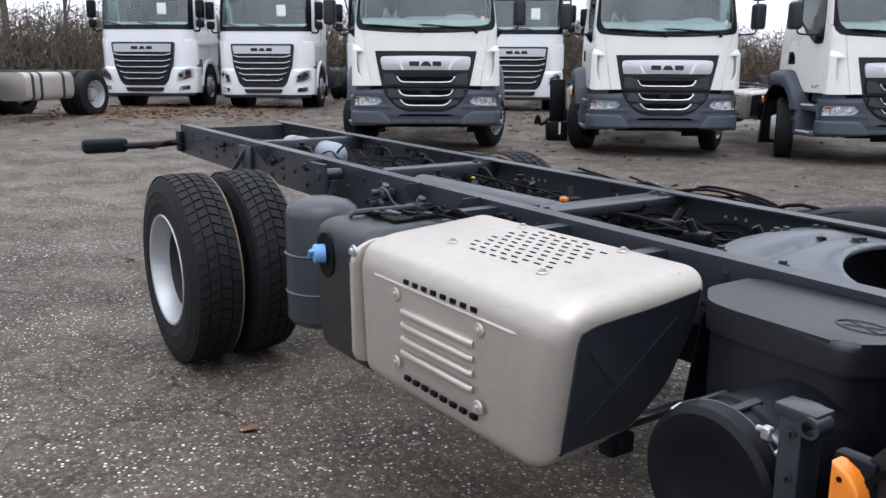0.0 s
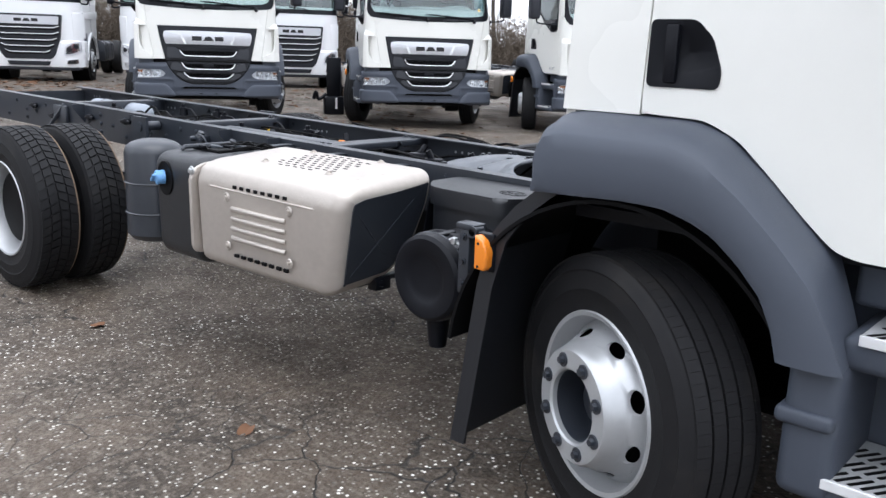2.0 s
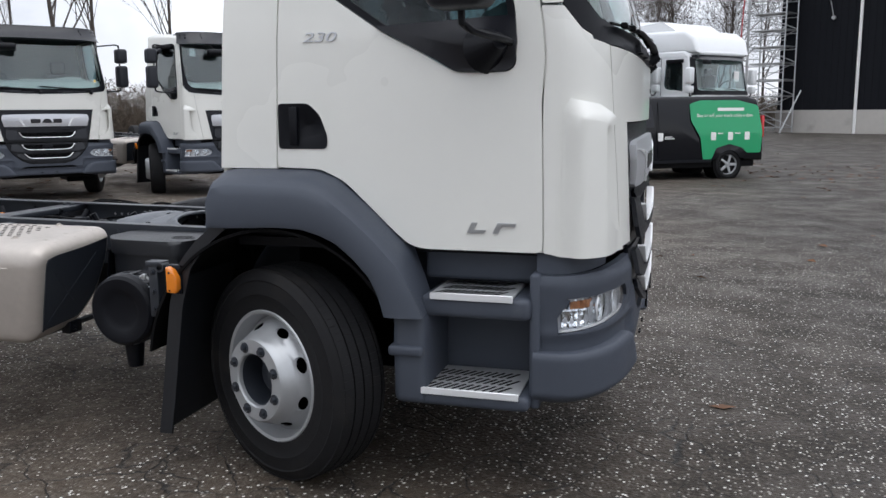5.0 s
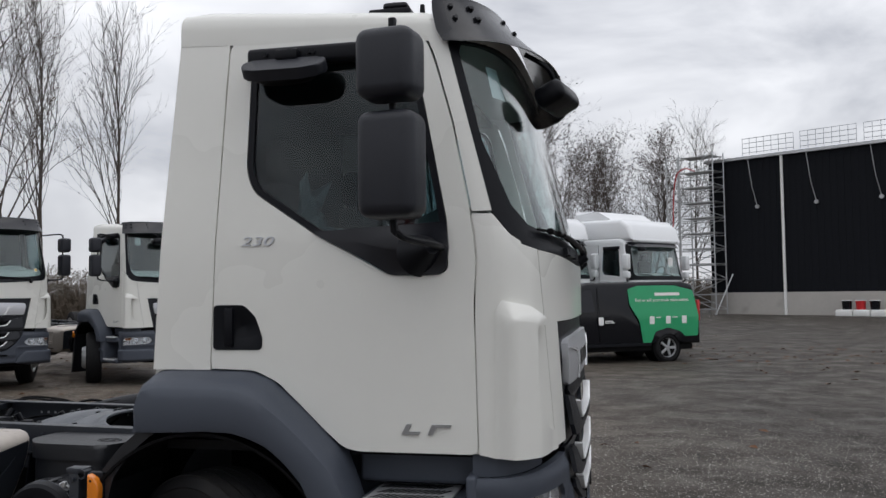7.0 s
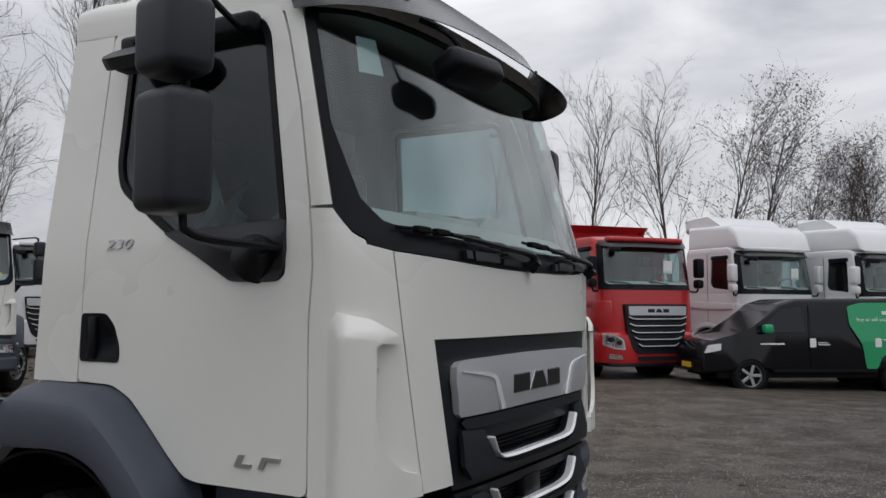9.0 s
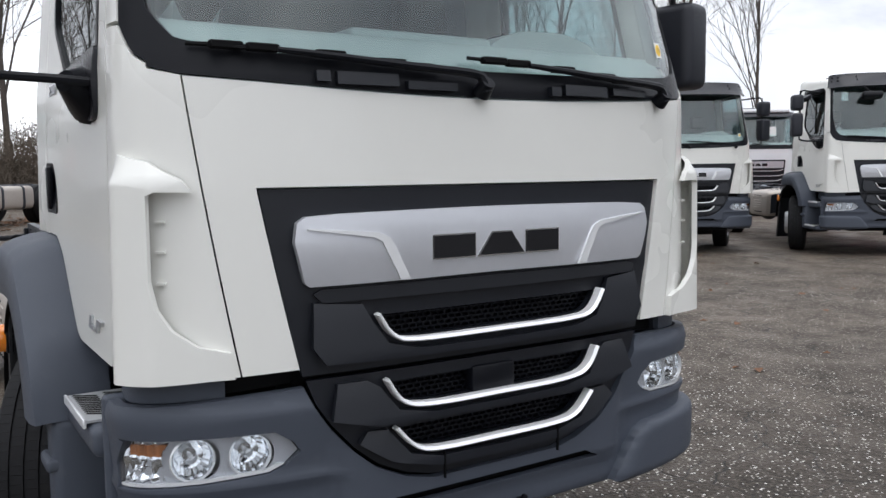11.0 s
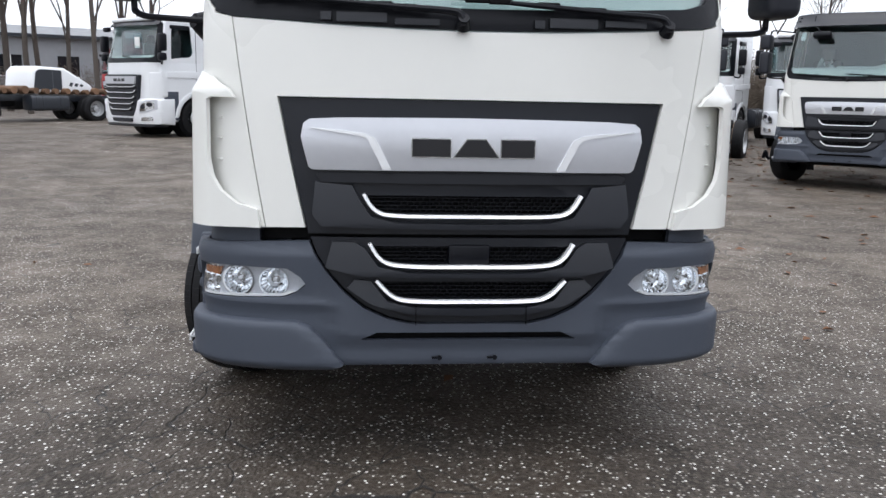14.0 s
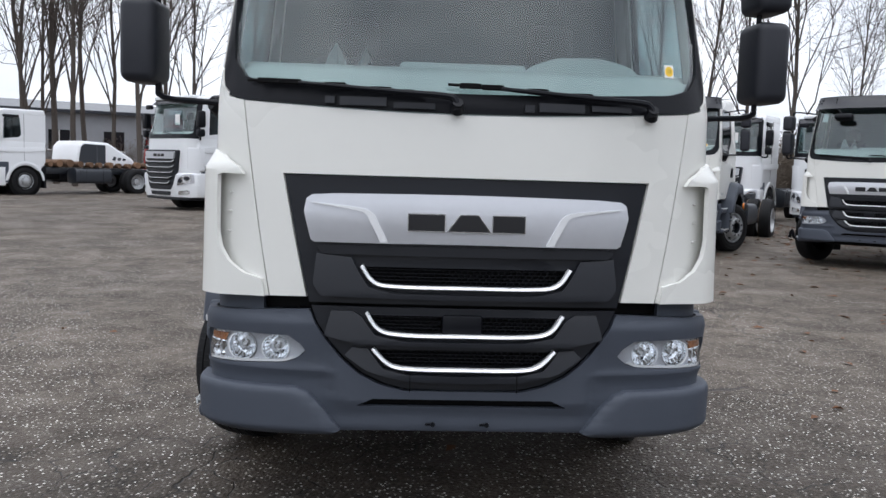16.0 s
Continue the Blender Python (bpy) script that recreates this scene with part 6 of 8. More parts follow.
def asphalt():
    m = bpy.data.materials.new("wet_asphalt")
    m.use_nodes = True
    n, l = m.node_tree.nodes, m.node_tree.links
    b = n["Principled BSDF"]
    co = n.new("ShaderNodeTexCoord")

    def noise_at(scale, detail=4.0, rough=0.5):
        t = n.new("ShaderNodeTexNoise")
        t.inputs["Scale"].default_value, t.inputs["Detail"].default_value, t.inputs["Roughness"].default_value = scale, detail, rough
        l.new(co.outputs["Object"], t.inputs["Vector"])
        return t

    def ramp(src, a, c0, e, c1):
        r = n.new("ShaderNodeValToRGB")
        r.color_ramp.elements[0].position, r.color_ramp.elements[1].position = a, e
        r.color_ramp.elements[0].color, r.color_ramp.elements[1].color = (*c0, 1), (*c1, 1)
        l.new(src, r.inputs["Fac"])
        return r

    def blend(fac, a, c, kind="MIX"):
        x = n.new("ShaderNodeMix")
        x.data_type, x.blend_type = "RGBA", kind
        if isinstance(fac, float):
            x.inputs["Factor"].default_value = fac
        else:
            l.new(fac, x.inputs["Factor"])
        for key, v in (("A", a), ("B", c)):
            if isinstance(v, tuple):
                x.inputs[key].default_value = (*v, 1)
            else:
                l.new(v, x.inputs[key])
        return x.outputs["Result"]
    patch, mid, fine = noise_at(0.22, 5), noise_at(1.6, 6, 0.6), noise_at(30, 6, 0.7)
    base = blend(ramp(patch.outputs["Fac"], 0.35, (0, 0, 0), 0.66, (1, 1, 1)).outputs["Color"], (0.086, 0.063, 0.045), (0.178, 0.136, 0.099))
    base = blend(ramp(mid.outputs["Fac"], 0.38, (0, 0, 0), 0.68, (1, 1, 1)).outputs["Color"], base, (0.052, 0.042, 0.033))
    base = blend(ramp(fine.outputs["Fac"], 0.47, (0, 0, 0), 0.70, (1, 1, 1)).outputs["Color"], base, (0.272, 0.232, 0.186))
    vor = n.new("ShaderNodeTexVoronoi")
    vor.inputs["Scale"].default_value = 52.0
    l.new(co.outputs["Object"], vor.inputs["Vector"])
    pick = n.new("ShaderNodeSeparateColor")
    l.new(vor.outputs["Color"], pick.inputs["Color"])
    chips = ramp(pick.outputs["Red"], 0.67, (0, 0, 0), 0.71, (1, 1, 1))
    core = ramp(vor.outputs["Distance"], 0.22, (1, 1, 1), 0.42, (0, 0, 0))
    # base darkened towards +x: damper asphalt, and shade by the nose put into colour
    halves, ragged = n.new("ShaderNodeSeparateXYZ"), n.new("ShaderNodeMath")
    l.new(co.outputs["Object"], halves.inputs["Vector"])
    ragged.operation = "MULTIPLY_ADD"
    ragged.inputs[1].default_value = 6.0
    l.new(noise_at(0.3, 5).outputs["Fac"], ragged.inputs[0])
    l.new(halves.outputs["X"], ragged.inputs[2])
    x_tone = n.new("ShaderNodeMapRange")
    x_tone.inputs["From Min"].default_value, x_tone.inputs["From Max"].default_value = 1.0, 6.0
    x_tone.inputs["To Min"].default_value, x_tone.inputs["To Max"].default_value = 0.70, 0.27
    l.new(ragged.outputs["Value"], x_tone.inputs["Value"])
    toned = n.new("ShaderNodeVectorMath")
    toned.operation = "SCALE"
    l.new(base, toned.inputs[0])
    l.new(x_tone.outputs["Result"], toned.inputs["Scale"])
    base = toned.outputs["Vector"]
    stones = blend(1.0, chips.outputs["Color"], core.outputs["Color"], "MULTIPLY")
    tone = ramp(pick.outputs["Green"], 0.0, (0.10, 0.09, 0.08), 1.0, (0.66, 0.63, 0.56))
    base = blend(stones, base, tone.outputs["Color"])
    specks = n.new("ShaderNodeTexVoronoi")
    specks.inputs["Scale"].default_value = 27.0
    l.new(co.outputs["Object"], specks.inputs["Vector"])
    part_of = n.new("ShaderNodeSeparateColor")
    l.new(specks.outputs["Color"], part_of.inputs["Color"])
    lone = ramp(part_of.outputs["Blue"], 0.79, (0, 0, 0), 0.81, (1, 1, 1))
    dot = ramp(specks.outputs["Distance"], 0.13, (1, 1, 1), 0.22, (0, 0, 0))
    base = blend(blend(1.0, lone.outputs["Color"], dot.outputs["Color"], "MULTIPLY"), base, (0.86, 0.84, 0.79))
    # cracks
    warp = noise_at(2.2, 4)
    wv = n.new("ShaderNodeVectorMath")
    wv.operation = "MULTIPLY_ADD"
    wv.inputs[1].default_value = (0.5, 0.5, 0.0)
    l.new(warp.outputs["Color"], wv.inputs[0])
    l.new(co.outputs["Object"], wv.inputs[2])
    crack = n.new("ShaderNodeTexVoronoi")
    crack.feature = "DISTANCE_TO_EDGE"
    crack.inputs["Scale"].default_value = 2.6
    l.new(wv.outputs["Vector"], crack.inputs["Vector"])
    where = ramp(noise_at(0.5, 3).outputs["Fac"], 0.41, (0, 0, 0), 0.54, (1, 1, 1))
    line = ramp(crack.outputs["Distance"], 0.004, (1, 1, 1), 0.016, (0, 0, 0))
    cracks = blend(1.0, where.outputs["Color"], line.outputs["Color"], "MULTIPLY")
    base = blend(cracks, base, (0.022, 0.020, 0.018))
    l.new(base, b.inputs["Base Color"])
    b.inputs["Specular IOR Level"].default_value = 0.34
    wet = ramp(mid.outputs["Fac"], 0.36, (0.50, 0.50, 0.50), 0.62, (0.80, 0.80, 0.80))
    l.new(wet.outputs["Color"], b.inputs["Roughness"])
    hgt = n.new("ShaderNodeMath")
    hgt.operation = "ADD"
    l.new(vor.outputs["Distance"], hgt.inputs[0])
    l.new(fine.outputs["Fac"], hgt.inputs[1])
    cut = n.new("ShaderNodeMath")
    cut.operation = "SUBTRACT"
    l.new(hgt.outputs["Value"], cut.inputs[0])
    l.new(cracks, cut.inputs[1])
    bp = n.new("ShaderNodeBump")
    bp.inputs["Strength"].default_value, bp.inputs["Distance"].default_value = 0.8, 0.009
    l.new(cut.outputs["Value"], bp.inputs["Height"])
    l.new(bp.outputs["Normal"], b.inputs["Normal"])
    return m


ASPHALT = asphalt()
steps = [0, 1, 2, 3, 4, 5, 6, 8, 10, 12, 14, 16, 18, 20, 23, 26, 30, 35, 40, 48, 60, 80, 130, 300, 900, 2500]
axis = [-v for v in steps[:0:-1]] + steps
bm = bmesh.new()
grid = [[bm.verts.new((x, y, ground_z(x, y) if max(abs(x), abs(y)) < 100 else 0.2)) for x in axis] for y in axis]
for a, b in zip(grid, grid[1:]):
    for k in range(len(axis) - 1):
        bm.faces.new((a[k], a[k + 1], b[k + 1], b[k]))
tagged(part("ground", bm, ASPHALT, angle=60), "wet dark asphalt yard with pale chips and cracks", "ground", kind="structure")


# ---- the light trucks ----
main_truck = light_truck(Matrix())


def stand(x, y, turn, lift=None):
    return pose(x, y, ground_z(x, y) if lift is None else lift, 0, 0, turn)


def by_nose(x, y, turn, back=1.25):
    """The pose of a truck whose nose panel's middle stands at x, y."""
    a = radians(turn)
    return stand(x - back * math.cos(a), y - back * math.sin(a), turn)


for x, y, turn in ((-10.92, 4.58, -33.0), (-8.88, 7.60, -37.0), (-6.39, 9.80, -30.0), (-3.90, 11.84, -34.0)):
    copy_thing(main_truck, by_nose(x, y, turn))


def lamp_stand(m):
    """A folded tail lamp carrier, standing on the ground."""
    t = thing("lamp_carrier", "black folded steel lamp carrier standing on the asphalt", "carrier", m)
    part("upright", B(-0.05, 0.05, -0.14, 0.14, 0.35, 1.12, 0.02, 2), BLACK, t)
    part("plate", B(-0.07, -0.05, -0.10, 0.16, 0.45, 1.05, 0.01, 1), CHASSIS, t)
    part("foot", B(-0.16, 0.16, -0.20, 0.20, 0.0, 0.36, 0.04, 2), BLACK, t)
    part("label_bar", B(0.16, 0.166, 0.02, 0.06, 0.12, 0.34), PAPER, t)
    bm = tube(bmesh.new(), smooth_line([(0.0, -0.15, 0.40), (0.05, -0.30, 0.30), (0.05, -0.36, 0.45), (0.05, -0.40, 0.30)], 4), 0.035, 8)
    part("lever", bm, BLACK, t)


lamp_stand(stand(-11.95, 8.15, -36))


# ---- heavy trucks behind ----
def bowed(bm):
    """Curves a front back towards its corners, as seen from above."""
    for y in (-1.13, -1.04, -0.94, -0.82, -0.70, -0.4, 0.0, 0.4, 0.70, 0.82, 0.94, 1.04, 1.13):
        bmesh.ops.bisect_plane(bm, geom=bm.verts[:] + bm.edges[:] + bm.faces[:], dist=1e-5, plane_co=(0, y, 0), plane_no=(0, 1, 0))
    for v in bm.verts:
        a, w = abs(v.co.y), max(0.0, min(1.0, (v.co.x + 0.8) / 0.8))
        v.co.x -= w * (0.05 * (a / 1.2) ** 2 + 0.30 * max(0.0, (a - 0.78) / 0.42) ** 2.2)
    return bm


def heavy_truck(paint, tall=False, body=False, name="truck", label="", wheelbase=4.8, back=-2.2, tank=None, dome=False, tandem=False):
    """A larger truck: nose at x = 0, facing +x, with its bare chassis behind."""
    t = thing(name, label, "truck", group="heavy trucks in the back rows")
    H = 1.2
    low = [(0.0, 0.42), (0.03, 1.0), (0.0, 1.93), (-0.22, 1.97), (back, 1.97), (back, 1.22), (max(back + 0.12, -2.08), 1.13)]
    arch = [(-1.42 + 0.64 * math.cos(a), 0.50 + 0.64 * math.sin(a)) for a in [radians(150 - 12 * k) for k in range(13)]]
    part("lower_body", bowed(prism(bmesh.new(), low + arch + [(-0.80, 0.42)], -H, 2 * H, "y", 0.05, 3, True)), paint, t, "painted lower cab body")
    part("roof", bowed(prism(bmesh.new(), [(-0.26, 2.90), (-0.32, 3.03), (-0.55, 3.11), (back + 0.06, 3.13), (back, 3.04), (back, 2.90)], -H, 2 * H, "y", 0.06, 4, True)), paint, t, "painted cab roof")
    part("back_wall", B(back, back + 0.07, -1.19, 1.19, 1.9, 2.96), paint, t)
    part("inner_lining", B(back + 0.075, back + 0.09, -1.12, 1.12, 1.97, 2.90), LINER, t)
    lean = lambda z: 0.01 - 0.28 * (z - 1.95)
    pane_line = rounded([(-1.10, 2.05), (1.10, 2.05), (1.06, 2.90), (-1.06, 2.90)], 0.10, 5)
    rim_line = [(-1.19, 1.94), (1.19, 1.94), (1.16, 2.95), (-1.16, 2.95)]
    on_screen = lambda y, z: ((lean(z), y, z), (1, 0, 0.27))
    part("windscreen_surround", bowed(skin(rim_line, on_screen, 0.03, holes=[pane_line], du=0.15, dv=0.3)), BLACK, t, "black windscreen surround")
    ws = part("windscreen", bowed(skin(inset(pane_line, -0.01), on_screen, 0.006, du=0.15, dv=0.4, off=lambda u, v: -0.012)), WINDSCREEN, t, "wide curved windscreen")
    ws.visible_shadow = False
    part("screen_paper", B(-0.13, -0.125, 0.35, 0.58, 2.30, 2.58), PAPER, ws, "white paper behind the windscreen")
    bm = bowed(skin([(-1.14, 0.0), (1.14, 0.0), (1.14, 0.7), (0.9, 1.0), (-0.9, 1.0), (-1.14, 0.7)], lambda y, q: ((lean(3.02 - 0.16 * q) + 0.02 + 0.13 * q, y, 3.02 - 0.15 * q - 0.02 * (y / 1.14) ** 2), (1, 0, 0.2)), 0.012, du=0.15, dv=0.2))
    part("sun_visor", bm, VISOR, t, "dark sun visor")
    part("visor_top", bowed(B(-0.34, -0.20, -1.0, 1.0, 2.99, 3.10, 0.04, 3)), paint, t)
    part("front_mirror", B(-0.14, -0.02, -1.05, -0.80, 2.74, 2.86, 0.03, 2), BLACK, t)
    part("dashboard", bowed(prism(bmesh.new(), rounded([(-0.05, 1.95), (-0.06, 2.07), (-0.30, 2.13), (-0.50, 2.08), (-0.55, 1.95)], 0.03, 3), -1.08, 2.16, "y")), DASH, t, "grey dashboard")
    for y in (-0.6, 0.6):
        bm = box(bmesh.new(), -1.25, -1.08, y - 0.25, y + 0.25, 1.95, 2.52, 0.06, 3)
        box(bm, -1.24, -1.12, y - 0.14, y + 0.14, 2.50, 2.72, 0.05, 3)
        part("seat", bm, SEAT, t, "dark fabric cab seat")
    bm = tube(bmesh.new(), [Vector((-0.62 + 0.12 * math.cos(a), 0.6 + 0.22 * math.sin(a), 2.14 + 0.20 * math.cos(a))) for a in [2 * math.pi * k / 20 for k in range(21)]], 0.018, 6)
    part("steering_wheel", bm, BLACK, t)
    for y in (-0.5, 0.45):
        bm = tube(bmesh.new(), [(0.03, y, 2.0), (0.025, y - 0.15, 2.07), (-0.01, y - 0.55, 2.10)], 0.014, 6)
        part("wiper", bowed(bm), BLACK, t, "black wiper")
    panel = [(-0.80, 1.62), (0.80, 1.62), (0.74, 1.05), (0.62, 0.66), (0.52, 0.55), (-0.52, 0.55), (-0.62, 0.66), (-0.74, 1.05)]
    gr = part("grille", bowed(prism(bmesh.new(), rounded(panel, 0.05, 3), 0.0, 0.125, "x")), SLATE, t, "black slatted grille")
    for k in range(5):
        z = 1.29 - 0.145 * k
        w = 0.74 - 0.01 * k - 0.012 * k * k
        rows = []
        bm, edge = bmesh.new(), bmesh.new()
        for target, x0, x1, dz0, dz1 in ((bm, 0.11, 0.165, -0.055, 0.012), (edge, 0.160, 0.176, 0.004, 0.020)):
            rings = []
            for j in range(13):
                y = -w + 2 * w * j / 12
                up = 0.05 * max(0.0, (abs(y) / w - 0.78) / 0.22) ** 1.5
                rings.append([target.verts.new((x, y, z + up + d)) for x, d in ((x0, dz0), (x1, dz0 * 0.2), (x1, dz1), (x0, dz1))])
            for p, q in zip(rings, rings[1:]):
                for j in range(4):
                    target.faces.new((p[j], p[(j + 1) % 4], q[(j + 1) % 4], q[j]))
            target.faces.new(rings[0])
            target.faces.new(rings[-1][::-1])
        sl = part("slat", bowed(bm), SLATE, gr)
        part("slat_edge", bowed(edge), BRIGHT, gr)
    bar = part("silver_bar", bowed(prism(bmesh.new(), rounded([(-0.74, 1.575), (0.74, 1.575), (0.72, 1.38), (-0.72, 1.38)], 0.03, 3), 0.11, 0.06, "x", 0.015, 2)), SILVER, gr, "silver bar across the grille")
    for y0, y1, cut in ((-0.27, -0.10, 0.0), (-0.08, 0.10, 0.05), (0.12, 0.27, 0.0)):
        part("emblem_block", prism(bmesh.new(), [(y0, 1.44), (y0 + cut, 1.515), (y1 - cut, 1.515), (y1, 1.44)], 0.16, 0.012, "x"), INKS, gr)
    bmp = part("bumper", bowed(prism(bmesh.new(), [(0.02, 1.02), (0.10, 0.95), (0.12, 0.62), (0.08, 0.36), (-0.62, 0.33), (-0.62, 1.02)], -1.22, 2.44, "y", 0.05, 3, True)), paint, t, "painted bumper")
    part("bumper_lip", bowed(B(-0.5, 0.07, -1.1, 1.1, 0.28, 0.35, 0.02, 2)), SLATE, t)
    part("lower_intake", bowed(prism(bmesh.new(), rounded([(-0.45, 0.40), (-0.50, 0.50), (0.50, 0.50), (0.45, 0.40)], 0.02, 2), 0.04, 0.085, "x")), SLATE, t)
    for s in (-1, 1):
        shape = [(s * 0.80, 0.64), (s * 0.84, 0.86), (s * 1.00, 0.97), (s * 1.17, 0.99), (s * 1.18, 0.74), (s * 1.0, 0.66)]
        lamp = part("headlamp", bowed(prism(bmesh.new(), rounded(shape, 0.03, 3), 0.05, 0.085, "x", 0.012, 2)), SILVER, t, "clear headlamp")
        for yy, zz in ((0.93, 0.80), (1.07, 0.86)):
            part("lamp_eye", bowed(cyl(bmesh.new(), (0.12, s * yy, zz), (0.152, s * yy, zz), 0.062, 0.050, 16)), SLATE, lamp, "dark round lamp eye")
        part("lamp_glass", bowed(prism(bmesh.new(), rounded(inset(shape, 0.035), 0.03, 3), 0.13, 0.012, "x")), CHROME, lamp)
        part("fog_lamp", bowed(prism(bmesh.new(), rounded([(s * 0.86, 0.44), (s * 0.88, 0.53), (s * 1.10, 0.56), (s * 1.10, 0.45)], 0.02, 2), 0.05, 0.075, "x")), CHROME, t)
        part("air_deflector", bowed(box(bmesh.new(), -0.20, 0.03, min(s * 0.99, s * 1.235), max(s * 0.99, s * 1.235), 1.05, 1.70, 0.05, 3)), paint, t)
        win = rounded([(-0.52, 2.03), (-0.56, 2.76), (-0.68, 2.83), (-1.24, 2.83), (-1.30, 2.20), (-1.22, 2.10), (-0.8, 2.06)], 0.06, 4)
        flat = lambda x, z, s=s: ((x, s * 1.195, z), (0, s, 0))
        panel_line = [(-0.03, 1.94), (-0.30, 2.96), (back + 0.01, 2.96), (back + 0.01, 1.94)]
        part("cab_side", bowed(skin(panel_line, flat, 0.06, holes=[win], du=0.3, dv=0.4)), paint, t, "painted cab side")
        pane = part("side_window", bowed(skin(inset(win, -0.006), flat, 0.006, du=0.4, dv=0.5, off=lambda u, v: -0.02)), SIDEGLASS, t, "dark side window")
        pane.visible_shadow = False
        lip = [(-1.42 + r * math.cos(q), 0.50 + r * math.sin(q)) for r, qs in ((0.64, range(0, 16)), (0.72, range(15, -1, -1))) for q in [radians(2 + 11.7 * k) for k in qs]]
        part("wheel_fender", prism(bmesh.new(), lip, s * 1.235, -s * 0.06, "y", 0.012, 2), paint, t, "painted wheel arch lip")
        part("side_crease", prism(bmesh.new(), [(-0.34, 1.70), (back + 0.02, 1.76), (back + 0.02, 1.62), (-1.5, 1.56), (-0.36, 1.55)], s * 1.225, -s * 0.04, "y", 0.012, 2), paint, t, "raised crease along the cab side")
        part("side_visor", B(-1.20, -0.62, min(s * 1.19, s * 1.25), max(s * 1.19, s * 1.25), 2.80, 2.90, 0.02, 2), BLACK, t)
        part("door_seam", B(-1.395, -1.385, min(s * 1.19, s * 1.203), max(s * 1.19, s * 1.203), 1.25, 2.95), BLACK, t)
        part("door_handle", B(-1.35, -1.22, min(s * 1.19, s * 1.206), max(s * 1.19, s * 1.206), 1.55, 1.68, 0.01, 1), BLACK, t)
        for z in (0.46, 0.80, 1.08):
            part("step", B(-0.80, -0.42, min(s * 1.0, s * 1.21), max(s * 1.0, s * 1.21), z, z + 0.07, 0.015, 2), GREY, t)
        part("side_steps_back", B(-0.82, -0.40, min(s * 1.16, s * 1.203), max(s * 1.16, s * 1.203), 0.46, 1.2), GREY, t)
        mir = part("mirror", B(-0.36, -0.16, min(s * 1.30, s * 1.50), max(s * 1.30, s * 1.50), 2.22, 2.66, 0.05, 3), BLACK if not (tall or dome) else paint, t, "mirror housing")
        part("small_mirror", B(-0.36, -0.16, min(s * 1.30, s * 1.48), max(s * 1.30, s * 1.48), 1.98, 2.18, 0.05, 3), BLACK if not (tall or dome) else paint, t)
        part("mirror_arm", tube(bmesh.new(), smooth_line([(-0.26, s * 1.38, 2.0), (-0.28, s * 1.34, 1.90), (-0.36, s * 1.18, 1.92)], 4), 0.022, 8), BLACK, t)
        for x, rear in ((-1.42, False), (-wheelbase - 1.42, True)) + (((-wheelbase - 0.06, True),) if tandem else ()):
            for y in ((1.20,) if not rear else (1.22, 0.90)):
                hub = new("wheel")
                hub.parent = t
                m = Matrix.Translation((x, s * y, 0.51)) @ Matrix.Rotation(radians(90 if s < 0 else -90), 4, "X") @ Matrix.Scale(-1, 4, (0, 0, 1))
                part("tyre", lathe(bmesh.new(), [(0.03, 0.29), (0.0, 0.40), (0.02, 0.48), (0.05, 0.51), (0.25, 0.51), (0.28, 0.48), (0.30, 0.4), (0.27, 0.29)], m, 40), TYRE, hub)
                prof = [(0.0, 0.30), (0.04, 0.285), (0.13, 0.26), (0.16, 0.12), (0.08, 0.11), (0.06, 0.0001)] if rear else [(0.0, 0.30), (0.05, 0.27), (0.03, 0.24), (-0.03, 0.20), (-0.05, 0.12), (-0.07, 0.11), (-0.09, 0.0001)]
                part("rim", lathe(bmesh.new(), prof, m, 36), RIM, hub, "bright steel rim")
                for k in range(10):
                    a = math.pi * 2 * k / 10
                    p = m @ Vector((0.16 * math.cos(a), 0.16 * math.sin(a), 0.15 if rear else -0.045))
                    part("wheel_nut", cyl(bmesh.new(), p, p + Vector((0, s * 0.02, 0)), 0.018, seg=6), DARK, hub)
        part("arch_liner", cyl(bmesh.new(), (-1.42, s * 0.75, 0.52), (-1.42, s * 1.17, 0.52), 0.62, seg=32), DARK, t)
        rx = -wheelbase - 2.6
        part("frame_rail", B(rx, -1.2, min(s * 0.36, s * 0.43), max(s * 0.36, s * 0.43), 0.78, 1.02, 0.01, 2), CHASSIS, t, "dark frame rail")
        tk = part("fuel_tank", prism(bmesh.new(), rounded([(s * 0.52, 0.44), (s * 0.52, 1.0), (s * 1.18, 1.0), (s * 1.18, 0.44)], 0.13, 5), -4.9, 1.5, "x", 0.03, 2, True), tank or CHASSIS, t, "large fuel tank")
        for x in (-4.6, -3.9, -3.65):
            part("tank_strap", prism(bmesh.new(), rounded([(s * 0.51, 0.43), (s * 0.51, 1.01), (s * 1.19, 1.01), (s * 1.19, 0.43)], 0.13, 5), x, 0.07, "x"), CHASSIS, tk)
        part("mudguard", prism(bmesh.new(), [(-2.1, 1.05), (-2.02, 0.85), (-2.14, 0.25), (-2.2, 0.25), (-2.2, 1.1)], s * 0.8, s * 0.4, "y"), BLACK, t)
    for x in (-2.6, -4.2, -wheelbase - 2.5):
        part("cross_member", B(x - 0.06, x + 0.06, -0.37, 0.37, 0.84, 1.0), CHASSIS, t)
    part("gearbox", B(-3.2, -0.8, -0.4, 0.4, 0.55, 1.1, 0.1, 2), DARK, t)
    part("rear_axle", cyl(bmesh.new(), (-wheelbase - 1.42, -1.0, 0.5), (-wheelbase - 1.42, 1.0, 0.5), 0.1, seg=14), CHASSIS, t)
    part("roof_hatch", B(-1.9, -1.3, -0.4, 0.4, 3.10, 3.20, 0.05, 2), BLACK, t)
